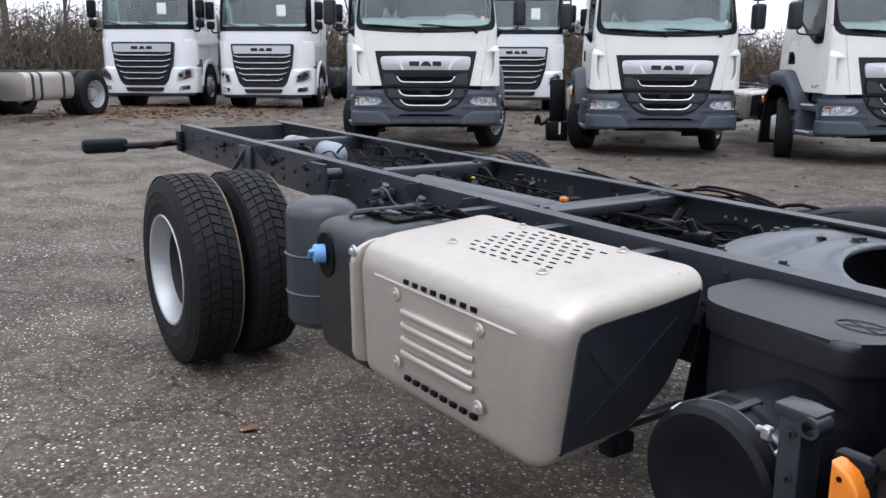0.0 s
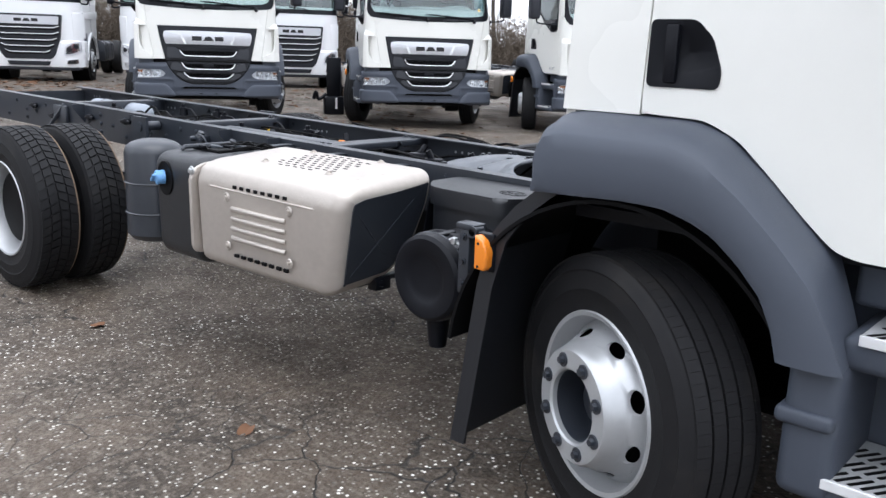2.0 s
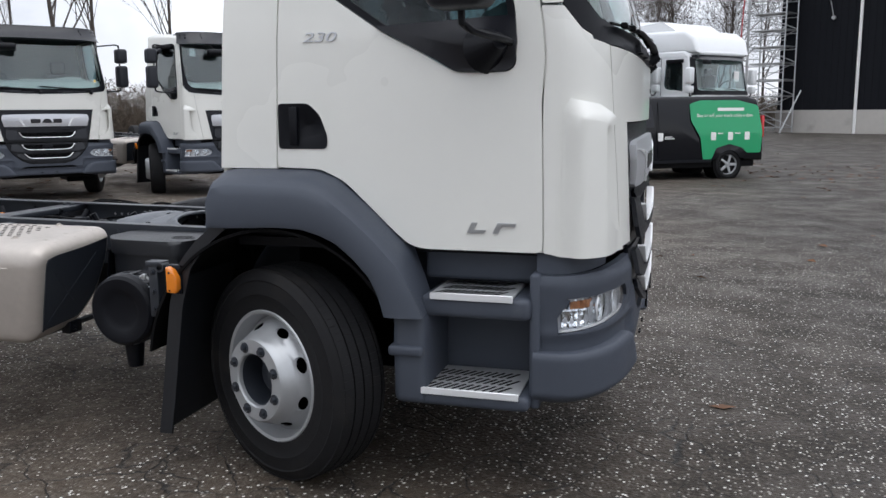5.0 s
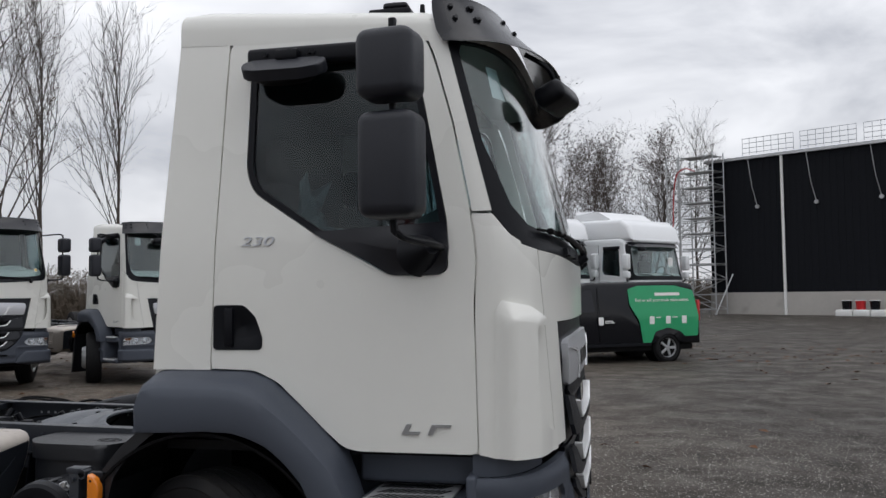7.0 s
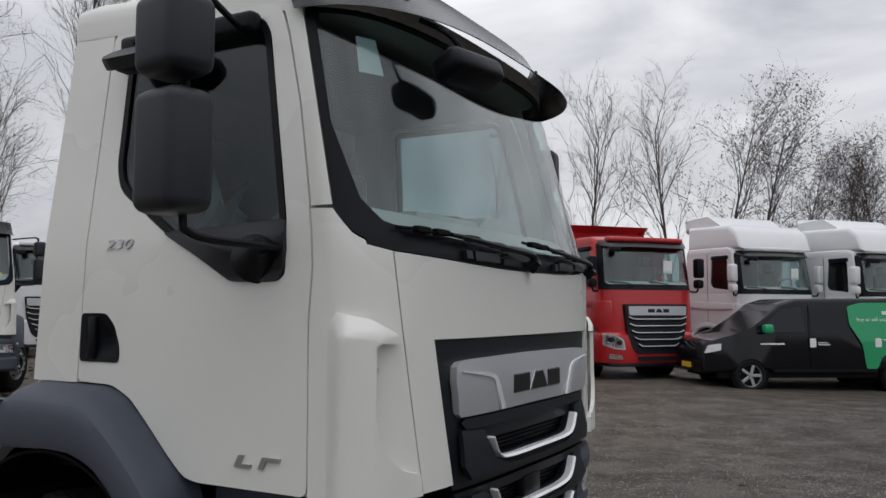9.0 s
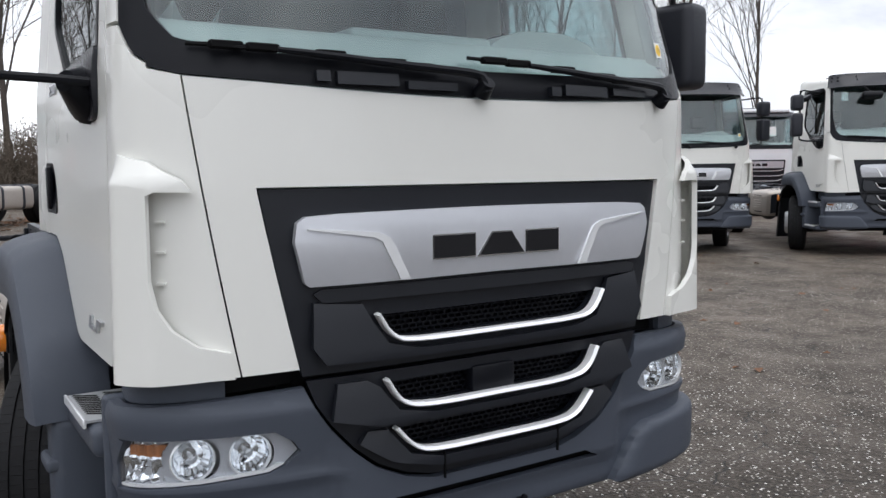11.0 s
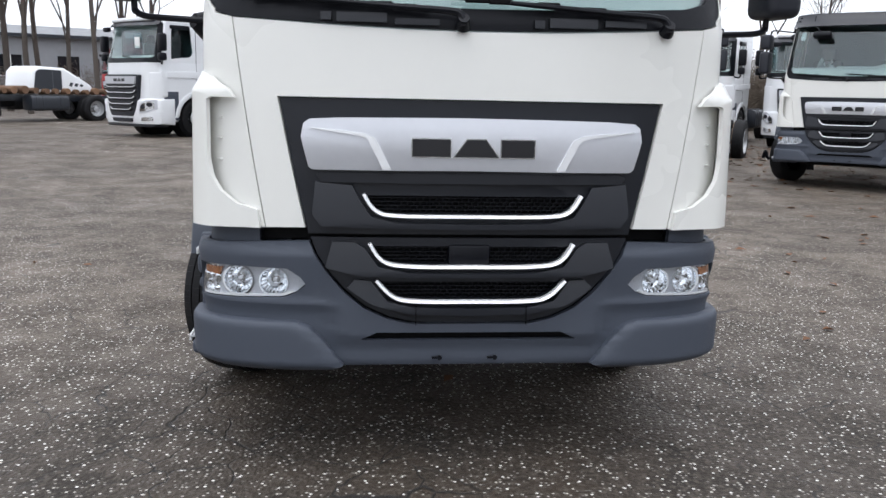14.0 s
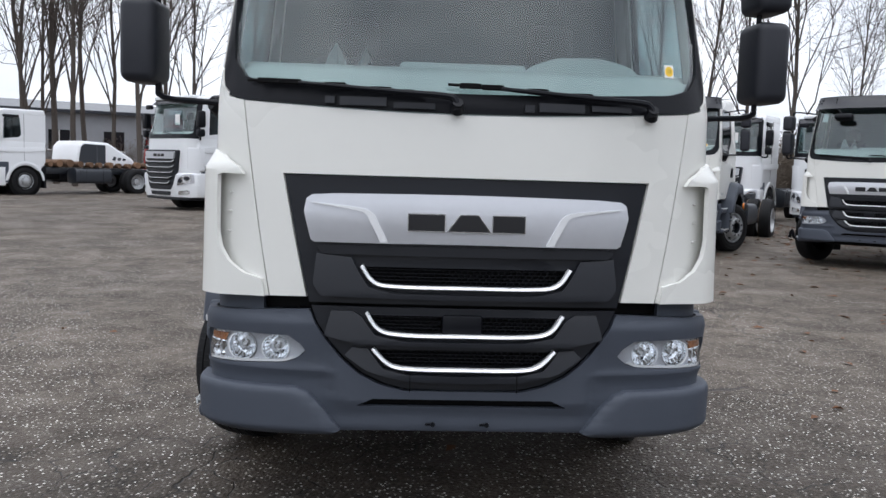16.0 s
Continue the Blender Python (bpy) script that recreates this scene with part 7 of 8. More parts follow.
    if tall:
        bm = prism(bmesh.new(), [(-0.22, 3.05), (-0.34, 3.45), (-0.62, 3.66), (-2.15, 3.70), (-2.2, 3.05)], -1.18, 2.36, "y", 0.12, 4, True)
        part("high_roof", bm, paint, t, "tall rounded roof")
        bm = prism(bmesh.new(), rounded([(-0.95, 3.60), (-1.5, 3.95), (-2.45, 4.02), (-2.45, 3.55)], 0.08, 3), -1.05, 2.1, "y", 0.12, 4, True)
        part("roof_spoiler", bm, paint, t, "white roof spoiler")
    if dome:
        bm = prism(bmesh.new(), rounded([(-0.50, 3.10), (-0.72, 3.55), (-1.05, 3.88), (-1.65, 4.0), (-1.86, 3.85), (-1.86, 3.10)], 0.16, 5), -1.05, 2.10, "y", 0.28, 6, True)
        part("roof_dome", bm, paint, t, "white roof air deflector")
    if body:
        tip = prism(bmesh.new(), [(-2.6, 1.15), (-2.45, 2.6), (-2.2, 3.35), (-1.9, 3.50), (-2.6, 3.45), (-7.2, 2.9), (-7.4, 1.15)], -1.25, 2.5, "y", 0.05, 2, True)
        part("tipper_body", tip, paint, t, "red tipper body")
        for k in range(6):
            part("body_rib", B(-3.2 - 0.7 * k, -3.1 - 0.7 * k, -1.30, 1.30, 1.2, 2.8, 0.02, 1), paint, t)
    return t


white_truck = heavy_truck(WHITE, label="white heavy truck with sleeper cab and black slatted grille")
white_truck.matrix_world = by_nose(-22.3, 3.45, -37, 0)
for x, y, turn in ((-20.65, 5.95, -37), (-18.9, 8.7, -38), (-17.3, 11.45, -38), (-15.6, 14.1, -38), (-12.3, 19.4, -38), (-18.75, -6.7, -45)):
    copy_thing(white_truck, by_nose(x, y, turn, 0))
day_truck = heavy_truck(WHITE, label="white heavy truck with short day cab and bare chassis", back=-1.86, tank=STEEL, dome=True, wheelbase=4.2)
day_truck.matrix_world = by_nose(-16.95, -3.15, -46, 0)
long_truck = heavy_truck(WHITE, label="white heavy truck with sleeper cab and twin rear axles", wheelbase=6.0, tandem=True)
long_truck.matrix_world = by_nose(-26.7, -15.8, -40, 0)
red_truck = heavy_truck(RED, body=True, label="red heavy tipper truck with black slatted grille")
red_truck.matrix_world = by_nose(-2.2, 15.0, -40, 0)
copy_thing(red_truck, by_nose(-38.0, -12.2, -25, 0))
tall_truck = heavy_truck(WHITE, tall=True, label="white heavy truck with tall roof and spoiler")
tall_truck.matrix_world = by_nose(0.0, 18.9, -38, 0)
copy_thing(tall_truck, by_nose(2.6, 20.4, -38, 0))


def lying_spoiler(m):
    t = thing("roof_spoiler_shell", "white plastic roof spoiler lying on a bare chassis", "spoiler", m)
    shape = [(0.0, 0.0), (0.10, 0.80), (0.30, 1.02), (1.4, 0.98), (2.5, 0.36), (2.7, 0.05)]
    part("shell", prism(bmesh.new(), shape, -1.0, 2.0, "y", 0.12, 4, True), WHITE, t)
    part("opening", prism(bmesh.new(), rounded([(0.10, 0.14), (0.20, 0.80), (0.36, 0.90), (1.25, 0.88), (1.25, 0.12)], 0.06, 3), -1.012, 0.02, "y"), CHASSIS, t, "dark grey hollow inside")
    part("rib", B(0.86, 0.89, -1.022, -1.0, 0.12, 0.86), LINER, t)
    for k in range(3):
        part("side_slot", prism(bmesh.new(), [(1.55 + 0.22 * k, 0.30), (1.62 + 0.22 * k, 0.44 - 0.03 * k), (1.74 + 0.22 * k, 0.40 - 0.03 * k), (1.67 + 0.22 * k, 0.26)], -1.006, 0.02, "y"), CHASSIS, t)
    wood = material("old_timber", (0.16, 0.09, 0.05), 0.8, vary=0.3, scale=12, random_tone=0.4)
    rnd = random.Random(8)
    for k in range(11):
        x, r = -1.2 + 0.42 * k, 0.09 + 0.06 * rnd.random()
        lg = part("log", cyl(bmesh.new(), (x, -1.2 - 0.1 * rnd.random(), r - 0.03), (x + rnd.uniform(-0.1, 0.1), 0.9, r - 0.03), r, r * 0.9, 10), wood)
        lg.matrix_world = m
        tagged(lg, "short brown log lying across a bare chassis", "log", "logs under the spoiler")
    return t


lying_spoiler(by_nose(-31.1, -12.7, 140, 0) @ Matrix.Translation((-1.6, 0, 1.04)))


# ---- the van ----
def panel_van(m):
    t = thing("van", "black panel van with bright green rear wrap", "van", m)
    side = [(0.0, 0.38), (0.0, 0.85), (0.10, 1.00), (0.35, 1.08), (0.92, 1.16), (1.62, 1.78), (1.95, 1.88), (4.55, 1.90), (4.85, 1.82), (4.98, 1.10), (4.98, 0.42)]
    for cx in (4.05, 0.95):
        side += [(cx + 0.40 * math.cos(a), 0.34 + 0.40 * math.sin(a)) for a in [radians(10 + 16 * k) for k in range(11)]]
    bm = prism(bmesh.new(), side, -0.95, 1.90, "y", 0.07, 4, True)
    for v in bm.verts:
        if v.co.z > 1.05:
            v.co.y *= 1 - 0.13 * (v.co.z - 1.05) / 0.85
        if v.co.x < 0.5:
            v.co.y *= 1 - 0.10 * (0.5 - v.co.x) / 0.5
    part("body", bm, NAVY, t, "glossy black van body")

    def wall(z):
        return 0.95 * (1 - 0.13 * max(0.0, z - 1.05) / 0.85) + 0.004

    def flank(name, poly, mat, off=0.0, label="", sides=(1, -1), th=0.006):
        for s in sides:
            bm = skin(poly, lambda x, z: ((x, s * wall(z), z), (0, s, 0)), th, du=0.3, dv=0.15, off=lambda u, v: off)
            part(name, bm, mat, t, label)
    flank("green_wrap", rounded([(3.02, 1.72), (3.3, 1.80), (4.3, 1.80), (4.84, 1.68), (4.93, 1.10), (4.90, 0.60), (4.52, 0.60), (4.40, 0.72), (4.05, 0.81), (3.70, 0.72), (3.58, 0.46), (3.36, 0.46), (3.28, 0.95), (3.04, 1.35)], 0.05, 3), GREEN, 0.0, "bright green wrap")
    flank("door_window", rounded([(1.05, 1.20), (1.62, 1.66), (2.05, 1.72), (2.10, 1.20)], 0.05, 3), VISOR, 0.002, "dark door window")
    for x0, x1, z, h in ((3.75, 4.45, 1.56, 0.07), (1.15, 1.65, 0.95, 0.035), (2.35, 2.55, 0.98, 0.02), (2.35, 2.6, 0.94, 0.02), (3.72, 3.86, 1.04, 0.02), (4.18, 4.32, 1.04, 0.02)):
        flank("lettering_bar", [(x0, z), (x1, z), (x1, z + h), (x0, z + h)], PAPER, 0.004, sides=(-1,))
    for x in (2.18, 3.55, 4.0, 4.45):
        flank("sign_block", rounded([(x, 0.90), (x + 0.13, 0.90), (x + 0.13, 1.08), (x, 1.08)], 0.02, 2), PAPER, 0.004, sides=(-1,))
    txt = bpy.data.curves.new("slogan", "FONT")
    txt.body, txt.size, txt.extrude, txt.align_x = "Buy or sell your truck safely online.", 0.105, 0.001, "CENTER"
    tob = new("slogan", txt)
    me = bpy.data.meshes.new_from_object(tob.evaluated_get(bpy.context.evaluated_depsgraph_get()))
    bpy.data.objects.remove(tob)
    me.transform(pose(3.95, -wall(1.44) - 0.006, 1.425, 82.6, 0, 0))
    me.materials.append(PAPER)
    slogan = new("slogan", me)
    slogan.parent = t
    slogan["label"] = "white slogan lettering"
    flank("door_seam", [(2.20, 0.5), (2.21, 0.5), (2.21, 1.75), (2.20, 1.75)], DARK, 0.003)
    flank("sill", [(1.42, 0.40), (3.58, 0.40), (3.58, 0.47), (1.42, 0.47)], BLACK, 0.01)
    part("windscreen", prism(bmesh.new(), rounded([(0.98, 1.205), (1.60, 1.765), (1.64, 1.74), (1.06, 1.20)], 0.01, 2), -0.80, 1.60, "y"), VISOR, t, "dark windscreen")
    part("front_grille", B(-0.02, 0.06, -0.55, 0.55, 0.62, 0.86, 0.03, 2), BLACK, t)
    part("number_plate", B(-0.035, -0.015, -0.26, 0.26, 0.46, 0.57, 0.005, 1), YELLOW, t, "yellow plate")
    for s in (-1, 1):
        part("headlamp", prism(bmesh.new(), rounded([(0.02, 0.78), (0.10, 0.94), (0.62, 1.02), (0.55, 0.88)], 0.02, 2), s * 0.80, s * 0.12, "y", 0.01, 2), BRIGHT, t, "clear headlamp")
        part("door_mirror", B(1.18, 1.36, min(s * 0.95, s * 1.14), max(s * 0.95, s * 1.14), 1.18, 1.36, 0.04, 3), GREEN, t, "green door mirror")
        part("tail_lamp", B(4.92, 4.995, min(s * 0.78, s * 0.93), max(s * 0.78, s * 0.93), 0.95, 1.45, 0.02, 2), RED, t, "red tail lamp")
        part("door_handle", B(2.30, 2.46, min(s * 0.94, s * 0.965), max(s * 0.94, s * 0.965), 1.06, 1.10, 0.008, 1), BLACK, t)
        for x in (0.95, 4.05):
            hub = new("wheel")
            hub.parent = t
            m2 = Matrix.Translation((x, s * 0.94, 0.335)) @ Matrix.Rotation(radians(90 if s < 0 else -90), 4, "X") @ Matrix.Scale(-1, 4, (0, 0, 1))
            part("tyre", lathe(bmesh.new(), [(0.02, 0.22), (0.0, 0.28), (0.02, 0.325), (0.05, 0.335), (0.18, 0.335), (0.2, 0.3), (0.2, 0.22)], m2, 36), TYRE, hub)
            bm = lathe(bmesh.new(), [(0.0, 0.225), (0.02, 0.215), (0.08, 0.20)], m2, 36)
            for k in range(5):
                box(bm, 0.03, 0.215, -0.03, 0.03, 0.01, 0.035, 0.008, 1, m2 @ Matrix.Rotation(2 * math.pi * k / 5, 4, "Z"))
            lathe(bm, [(0.0, 0.05), (0.04, 0.06), (0.0, 0.0001)], m2, 20)
            part("rim", bm, RIM, hub, "five-spoke alloy rim")
            part("brake", cyl(bmesh.new(), m2 @ Vector((0, 0, 0.08)), m2 @ Vector((0, 0, 0.15)), 0.2, seg=24), DARK, hub)
            part("arch", cyl(bmesh.new(), (x, s * 0.5, 0.335), (x, s * 0.90, 0.335), 0.385, seg=28), DARK, t)
    for x in (1.3,):
        part("wiper", tube(bmesh.new(), [(0.98, -0.5, 1.21), (1.02, 0.2, 1.25)], 0.012, 6), BLACK, t)
    part("underside", B(0.3, 4.8, -0.85, 0.85, 0.28, 0.5), DARK, t)
    return t


panel_van(pose(-1.45, 14.8, 0.0, 0, 0, 33.0))


# ---- dark hall with scaffold ----
HALL = pose(6.94, 52.84, 0.05, 0, 0, -31.8)


def dark_hall():
    t = thing("warehouse", "black clad warehouse on a pale concrete plinth", "building", HALL)
    L, Hh = 60.0, 9.85
    clad = material("black_cladding", (0.010, 0.011, 0.014), 0.8, vary=0.15, scale=1.0, spec=0.12)
    conc = material("pale_concrete", (0.42, 0.40, 0.37), 0.85, vary=0.12, scale=1.2, bump=0.2, bump_scale=20, dirt=(0.25, 0.24, 0.22))
    bm = bmesh.new()
    n = 300
    prof = []
    for k in range(n):
        x = L * k / n
        d = -0.03 if k % 2 else 0.0
        prof += [(x, d), (x + L / n * 0.98, d)]
    prof += [(L, 25), (0, 25)]
    prism(bm, prof, 1.45, Hh - 1.45, "z")
    part("wall", bm, clad, t, "black ribbed cladding")
    part("plinth", B(-0.05, L, -0.08, 25, -0.6, 1.45), conc, t, "pale concrete plinth")
    part("eave", B(-0.2, L, -0.25, 25, Hh, Hh + 0.18), ALLOY, t)
    for x in (4.8, 15.5, 26.0):
        part("downpipe", cyl(bmesh.new(), (x, -0.12, 0.0), (x, -0.12, Hh), 0.09, seg=12), PAPER, t, "pale downpipe")
    for k in range(9):
        x = 2.5 + 3.6 * k
        bm = bmesh.new()
        for z in (0.25, 0.55, 0.85, 1.15):
            cyl(bm, (x, -0.4, Hh + z + 0.1), (x + 3.2, -0.4, Hh + z + 0.1), 0.022, seg=6)
        for j in range(8):
            cyl(bm, (x + 3.2 * j / 7, -0.4, Hh + 0.2), (x + 3.2 * j / 7, -0.4, Hh + 1.25), 0.018, seg=6)
        part("guard_rail", bm, ALLOY, t, "temporary roof edge guard rail")
        bm = tube(bmesh.new(), [(x + 0.3, -0.42, Hh + 0.1), (x + 0.5, -0.30, Hh - 1.8), (x + 0.75, -0.2, Hh - 3.0)], 0.025, 5)
        cyl(bm, (x + 0.75, -0.25, Hh - 3.05), (x + 0.75, -0.1, Hh - 3.05), 0.12, seg=14)
        part("rail_strut", bm, ALLOY, t)
    for k in range(3):
        b = thing("paint_bucket", "dark paint bucket on a pallet by the wall", "bucket", HALL @ pose(8.6 + 0.75 * k, -0.9, 0.42), group="buckets by the wall")
        part("pail", cyl(bmesh.new(), (0, 0, 0), (0, 0, 0.5), 0.24, 0.28, 18), NAVY if k != 1 else RED, b)
        part("lid", cyl(bmesh.new(), (0, 0, 0.5), (0, 0, 0.54), 0.29, seg=18), PAPER, b)
    p = thing("pallet", "pale bags on a flat pallet by the wall", "pallet", HALL @ pose(8.1, -1.0, 0.0))
    for k in range(3):
        part("bag", B(0.0 + 0.95 * k, 0.9 + 0.95 * k, -0.4, 0.4, 0.02, 0.42, 0.08, 2), PAPER, p)


def scaffold():
    t = thing("scaffold_tower", "tall galvanised scaffold tower beside the dark wall", "scaffold", HALL @ pose(-2.0, -1.9, 0.0))
    Hh = 10.4
    xs, ys = (0.0, 0.9, 3.2), (0.0, 1.5)
    for x in xs:
        for y in ys:
            part("standard", cyl(bmesh.new(), (x, y, -0.2), (x, y, Hh), 0.045, seg=8), ALLOY, t)
    for k in range(20):
        z = 0.4 + 0.47 * k
        for y in ys:
            part("ledger", cyl(bmesh.new(), (0, y, z), (3.2 if k % 2 == 0 else 0.9, y, z), 0.028, seg=6), ALLOY, t)
        if k % 2:
            part("rung", cyl(bmesh.new(), (2.2, 0, z), (3.2, 0, z), 0.026, seg=6), ALLOY, t)
    for k in range(10):
        z = 0.4 + 0.98 * k
        a, b = ((0.9, 3.2) if k % 2 else (3.2, 0.9))
        for y in (-0.05, 1.55):
            part("brace", cyl(bmesh.new(), (a, y, z), (b, y, z + 0.98), 0.028, seg=6), ALLOY, t)
        part("deck", B(0.95, 3.15, 0.1, 1.4, z + 0.90, z + 0.95), ALLOY, t)
    part("brace", cyl(bmesh.new(), (3.4, -0.6, 0), (4.2, 0.3, 2.6), 0.04, seg=6), ALLOY, t)
    bm = tube(bmesh.new(), smooth_line([(0.5, -0.1, 0.2), (0.4, -0.1, 4.0), (0.6, -0.1, 8.4), (1.2, -0.1, 9.4), (2.0, 0.0, 9.2)], 5), 0.035, 8)
    part("red_hose", bm, RED, t, "red plastic chute")
    part("barrier", B(-0.4, 1.0, -0.8, -0.7, 0.0, 0.35), RED, t)


dark_hall()
scaffold()


# ---- trees and thicket ----
BARK = material("bare_bark", (0.075, 0.062, 0.052), 0.9, vary=0.25, scale=4.0, bump=0.3, bump_scale=14)
TWIG = material("bare_twigs", (0.085, 0.068, 0.058), 0.9, vary=0.2, scale=2.0)
LEAF = material("brown_leaf", (0.16, 0.075, 0.035), 0.8, vary=0.3, scale=6, random_tone=0.3)


def limb(verts, faces, a, b, r0, r1, n):
    """A tapered stick."""
    d = (b - a).normalized()
    s = d.orthogonal().normalized()
    o = d.cross(s)
    k = len(verts)
    for p, r in ((a, r0), (b, r1)):
        for j in range(n):
            q = 2 * math.pi * j / n
            verts.append(p + r * (math.cos(q) * s + math.sin(q) * o))
    for j in range(n):
        faces.append((k + j, k + (j + 1) % n, k + n + (j + 1) % n, k + n + j))


def bare_tree(seed, height, leafy=0.0, spread=1.0, thick=0.0095):
    rnd = random.Random(seed)
    tv, tf, cv, cf = [], [], [], []

    def grow(p, d, length, r, level):
        steps = 5 if level == 0 else 3 if level < 3 else 2
        pts = [p]
        for k in range(steps):
            wob = Vector((rnd.gauss(0, 1), rnd.gauss(0, 1), rnd.gauss(0, 1))) * (0.05 if level == 0 else 0.14)
            d = (d + wob + Vector((0, 0, 0.08 if level else 0.0))).normalized()
            q = pts[-1] + d * (length / steps)
            ra, rb = r * (1 - 0.8 * k / steps), r * (1 - 0.8 * (k + 1) / steps)
            big = level < 2
            limb(tv if big else cv, tf if big else cf, pts[-1], q, max(ra, 0.0055), max(rb, 0.004), 7 if level == 0 else 5 if level == 1 else 3)
            pts.append(q)
        if level >= 4:
            if leafy and rnd.random() < leafy:
                for _ in range(2):
                    q = pts[-1] + Vector((rnd.gauss(0, 0.1), rnd.gauss(0, 0.1), rnd.gauss(0, 0.1)))
                    u, v = Vector((rnd.gauss(0, 1), rnd.gauss(0, 1), rnd.gauss(0, 1))).normalized() * 0.07, Vector((rnd.gauss(0, 1), rnd.gauss(0, 1), rnd.gauss(0, 1))).normalized() * 0.05
                    k = len(cv)
                    cv.extend([q - u, q - v, q + u, q + v])
                    cf.append((k, k + 1, k + 2, k + 3))
            return
        count = (16, 6, 4, 3)[level]
        for k in range(count):
            f = (0.22 + 0.76 * (k + rnd.random()) / count) if level == 0 else (0.2 + 0.8 * (k + rnd.random()) / count)
            j = min(int(f * steps), steps - 1)
            q = pts[j].lerp(pts[j + 1], f * steps - j)
            ang = rnd.uniform(0, 2 * math.pi)
            side = d.orthogonal().normalized()
            side = (side * math.cos(ang) + d.cross(side) * math.sin(ang)).normalized()
            tilt = (rnd.uniform(0.22, 0.52) if level == 0 else rnd.uniform(0.4, 1.0)) * spread
            nd = (d * math.cos(tilt) + side * math.sin(tilt)).normalized()
            ln = length * ((0.50 - 0.26 * f) if level == 0 else rnd.uniform(0.42, 0.62))
            grow(q, nd, ln, r * ((0.42 - 0.2 * f) if level == 0 else 0.5), level + 1)
    grow(Vector((0, 0, -0.3)), Vector((0, 0, 1)), height, thick * height, 0)
    t = thing("tree", "tall bare winter tree with fine twigs", "tree", group="bare trees round the yard")
    for nm, v, f, mat in (("trunk", tv, tf, BARK), ("crown", cv, cf, TWIG)):
        me = bpy.data.meshes.new(nm)
        me.from_pydata([tuple(p) for p in v], [], f)
        me.materials.append(mat)
        ob = new(nm, me)
        ob.parent = t
    return t


rnd = random.Random(21)
kinds = [bare_tree(1, 14.0), bare_tree(2, 15.0, spread=0.85), bare_tree(3, 12.5, leafy=0.5, spread=1.1), bare_tree(4, 13.5, spread=0.7), bare_tree(5, 10.0, leafy=0.7, spread=1.2), bare_tree(6, 16.0, spread=0.55, thick=0.0085), bare_tree(7, 17.0, spread=0.70, thick=0.0095)]
spots = []
for k in range(27):           # tree belt behind the yard, from behind the hall round to the far left
    a = radians(124 + 90 * (k + 0.6 * rnd.random()) / 27)
    d = 34 + 20 * rnd.random()
    spots.append((d * math.cos(a), d * math.sin(a), rnd.choice((0, 1, 6, 5, 3, 5)), 0.85 + 0.35 * rnd.random()))
for x, y, k, s in ((-38, -18.6, 5, 1.0), (-40, -18.0, 6, 1.1), (-37, -15.9, 6, 0.95), (-38.5, -14.6, 5, 0.9), (-46, -21.5, 1, 1.1), (-39, -12.2, 6, 0.9), (-39, -22, 3, 1.0), (-4.0, 60, 2, 0.9), (-1.5, 64, 2, 1.0), (0.5, 68, 2, 0.95), (-12, 58, 1, 1.0), (-24, -32, 1, 1.2), (5.0, 72, 0, 0.95), (8.0, 78, 1, 1.0), (3.5, 66, 4, 1.2), (-8.2, 56, 2, 1.15), (-6.3, 57, 2, 1.1), (-15, 46, 1, 0.85), (-20, 44, 3, 0.95), (0, 70, 4, 1.2),
                   (30, -42, 0, 1.1), (16, -33, 1, 1.0), (9, -30, 3, 1.05), (2, -32, 0, 1.0), (-4, -29, 2, 1.1), (-9, -33, 1, 1.05), (-15, -30, 3, 1.0), (24, -35, 2, 1.0), (5, -45, 1, 1.0), (-18, -42, 2, 1.1), (45, -25, 3, 1.1), (50, 10, 1, 1.1), (-35, -38, 0, 1.0), (20, -50, 2, 1.2), (60, -8, 0, 1.1)):
    spots.append((x, y, k, s))
used = set()
for x, y, k, s in spots:
    m = pose(x, y, ground_z(x, y), 0, 0, 360 * rnd.random()) @ Matrix.Scale(s, 4)
    if k not in used:
        used.add(k)
        kinds[k].matrix_world = m
    else:
        o = copy_thing(kinds[k], m)
        o.scale = (s, s, s)


def thicket(name, label, x0, y0, x1, y1, count, hgt, seed, mat):
    rnd = random.Random(seed)
    v, f = [], []
    n = Vector((y0 - y1, x1 - x0, 0)).normalized()
    for k in range(count):
        t = rnd.random()
        q = Vector((x0 + (x1 - x0) * t, y0 + (y1 - y0) * t, 0)) + n * rnd.gauss(0, 1.0)
        q.z = ground_z(q.x, q.y) - 0.05
        h = hgt * (0.4 + 0.6 * rnd.random())
        d = Vector((rnd.gauss(0, 0.25), rnd.gauss(0, 0.25), 1)).normalized()
        e = q + d * h
        limb(v, f, q, e, 0.014, 0.005, 3)
        for j in range(6):
            b = q.lerp(e, 0.25 + 0.7 * rnd.random())
            g = b + Vector((rnd.gauss(0, 0.4), rnd.gauss(0, 0.4), 0.15 + 0.3 * rnd.random())) * h * 0.35
            limb(v, f, b, g, 0.010, 0.004, 3)
            k2 = len(v)
            u, w = Vector((rnd.gauss(0, 1), rnd.gauss(0, 1), rnd.gauss(0, 1))).normalized() * 0.05, Vector((rnd.gauss(0, 1), rnd.gauss(0, 1), rnd.gauss(0, 1))).normalized() * 0.035
            v.extend([g - u, g - w, g + u, g + w])
            f.append((k2, k2 + 1, k2 + 2, k2 + 3))
    me = bpy.data.meshes.new(name)
    me.from_pydata([tuple(p) for p in v], [], f)
    me.materials.append(mat)
    tagged(new(name, me), label, "bushes", kind="stuff")


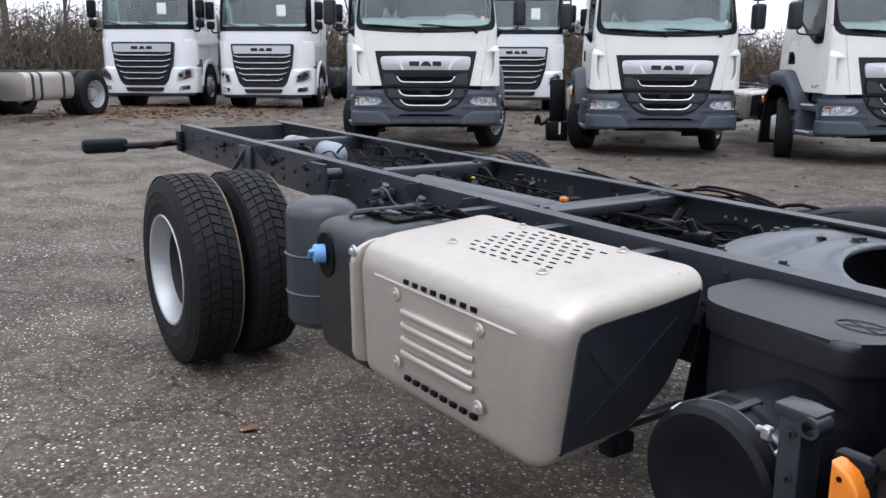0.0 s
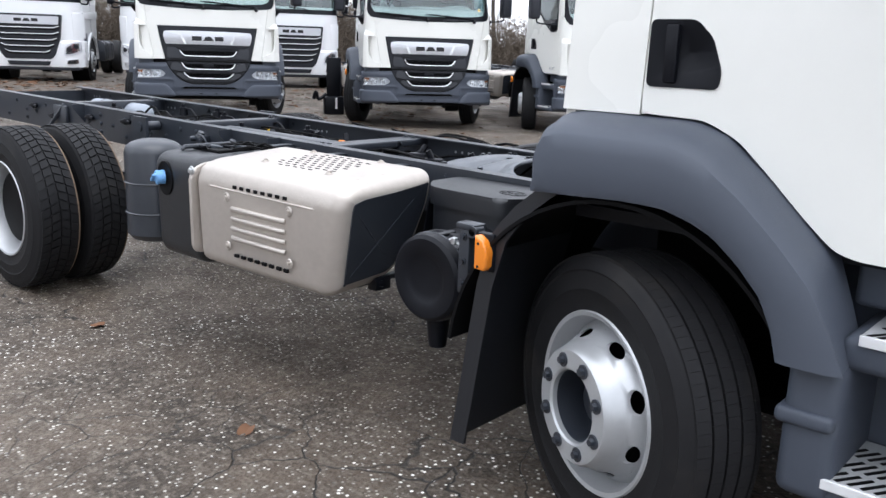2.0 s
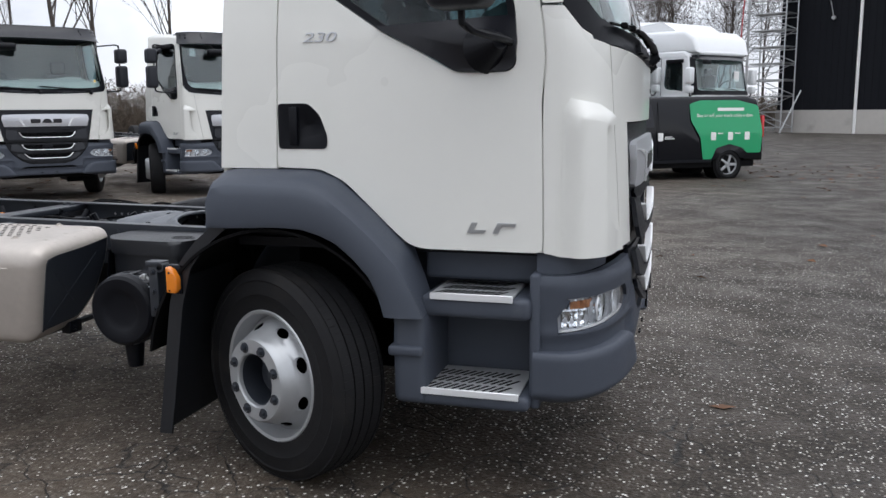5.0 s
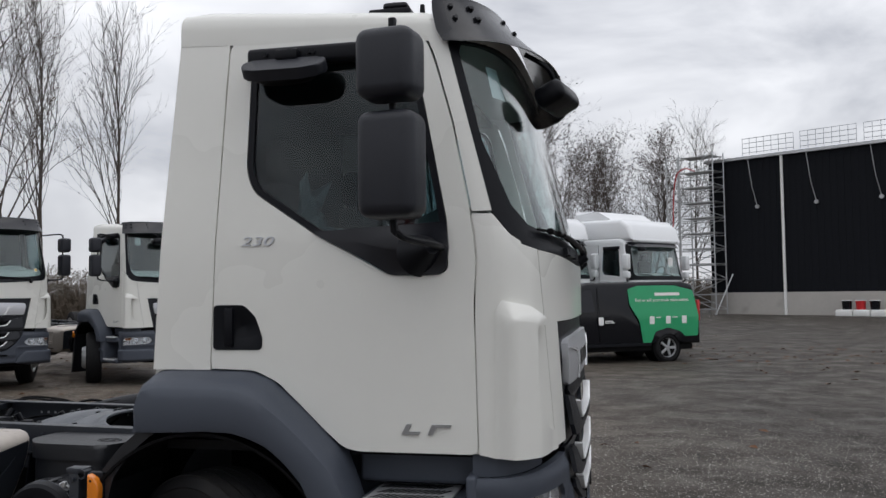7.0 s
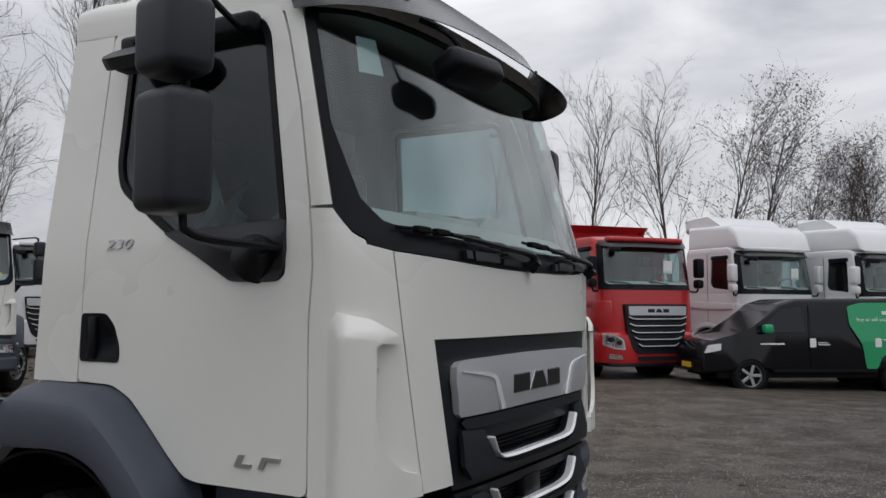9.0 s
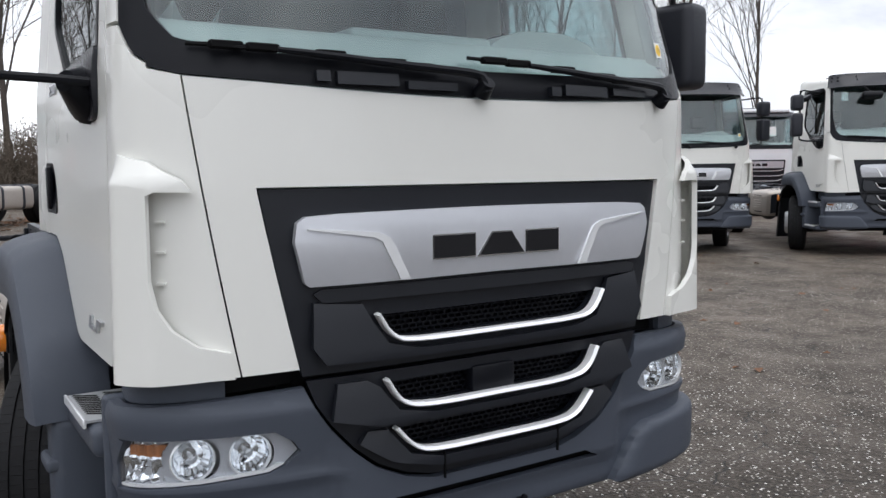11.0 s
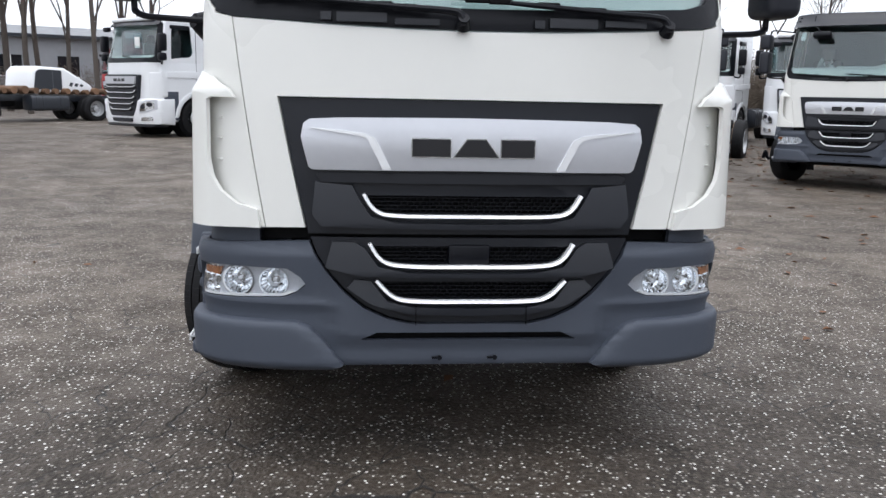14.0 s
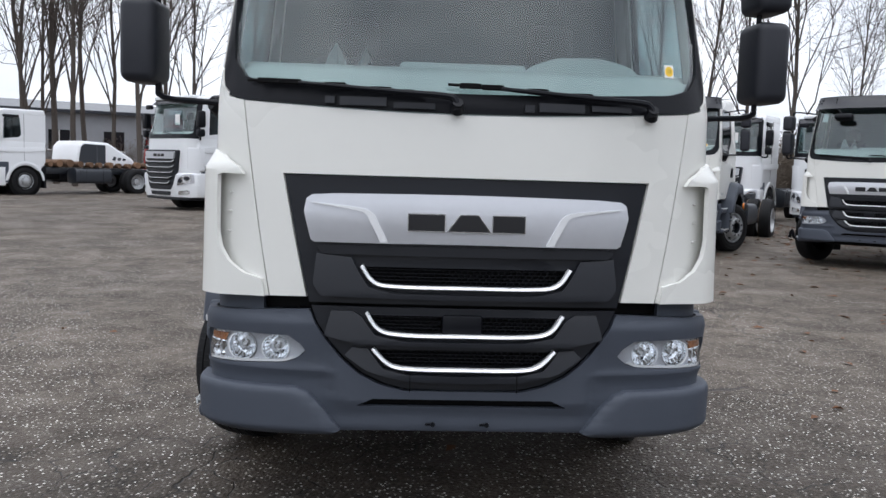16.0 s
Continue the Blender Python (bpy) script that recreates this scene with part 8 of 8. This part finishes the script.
SCRUB = material("winter_scrub", (0.125, 0.100, 0.076), 0.95, vary=0.3, scale=2.0)
thicket("scrub", "brown winter scrub along the yard edge", -34, -4, -28, 26, 6500, 3.4, 5, SCRUB)
thicket("scrub", "brown winter scrub along the yard edge", -28, 26, -6, 44, 4500, 3.0, 6, SCRUB)
thicket("scrub", "brown winter scrub along the yard edge", -52, -40, -40, -6, 1500, 2.6, 7, SCRUB)
thicket("scrub", "brown winter scrub along the yard edge", -6, 60, 12, 74, 2500, 3.0, 8, SCRUB)
thicket("scrub", "brown winter scrub along the yard edge", -30, -32, 34, -36, 6500, 4.0, 9, SCRUB)


# ---- leaves on the ground ----
def leaves(name, cx, cy, sx, sy, count, seed, size=0.05):
    rnd = random.Random(seed)
    v, f = [], []
    for _ in range(count):
        x, y = rnd.gauss(cx, sx), rnd.gauss(cy, sy)
        z = ground_z(x, y) + 0.006
        a, s = rnd.uniform(0, 6.28), size * rnd.uniform(0.6, 1.5)
        k = len(v)
        for j, (r, up) in enumerate(((1.0, 0.0), (0.5, 0.012), (1.0, 0.004), (0.5, 0.015))):
            q = a + j * math.pi / 2
            v.append((x + s * r * math.cos(q), y + s * r * math.sin(q), z + up * rnd.random() * 2))
        f.append((k, k + 1, k + 2, k + 3))
    me = bpy.data.meshes.new(name)
    me.from_pydata(v, [], f)
    me.materials.append(LEAF)
    tagged(new(name, me), "scattered brown fallen leaves on wet asphalt", "leaves", kind="stuff")


leaves("fallen_leaves", -20.5, 3.0, 1.6, 2.2, 1400, 1, 0.07)
leaves("fallen_leaves", -16.0, 8.5, 3.0, 3.0, 700, 2, 0.07)
leaves("fallen_leaves", -6.5, 6.0, 4.0, 3.0, 160, 3)
leaves("fallen_leaves", 4.5, 18.0, 2.5, 2.5, 160, 4, 0.07)
for x, y, s in ((-6.88, -0.87, 0.055), (-3.35, -1.23, 0.06), (-1.63, -1.47, 0.055), (-3.2, -3.4, 0.03), (-8.5, -2.2, 0.04)):
    lf = thing("leaf", "single curled brown leaf on the asphalt", "leaf", pose(x, y, ground_z(x, y) + 0.004, 0, 0, 40 * x), group="single fallen leaves")
    bm = bmesh.new()
    rows = [[bm.verts.new((s * (i / 3 - 1), s * 0.6 * j * math.sin(math.pi * i / 6) ** 0.6, 0.012 * abs(j) + 0.008 * math.sin(i))) for j in (-1, 0, 1)] for i in range(1, 6)]
    for a, b in zip(rows, rows[1:]):
        for j in range(2):
            bm.faces.new((a[j], a[j + 1], b[j + 1], b[j]))
    part("blade", bm, LEAF, lf)


# ---- low building beyond the trees ----
def far_building(m):
    t = thing("distant_building", "long low grey building beyond the bare trees", "building", m)
    wall = material("weathered_grey_render", (0.27, 0.275, 0.29), 0.9, vary=0.15, scale=0.8)
    part("wall", B(-24, 24, 0, 10, -0.5, 5.2), wall, t, "grey rendered wall")
    part("roof", prism(bmesh.new(), [(-0.5, 5.2), (-0.5, 5.45), (5.0, 6.4), (10.5, 5.45), (10.5, 5.2)], -24.4, 48.8, "x"), CHASSIS, t, "dark low pitched roof")
    for k in range(11):
        x = -21 + 4.2 * k
        w = part("window", B(x - 0.8, x + 0.8, -0.03, 0.06, 2.2, 3.8), NAVY, t, "dark window")
        part("window_frame", B(x - 0.03, x + 0.03, -0.06, -0.02, 2.2, 3.8), PAPER, w)
        part("window_sill", B(x - 0.9, x + 0.9, -0.10, 0.02, 2.1, 2.2), PAPER, w)


far_building(pose(-66, -28, 0.3, 0, 0, 114))
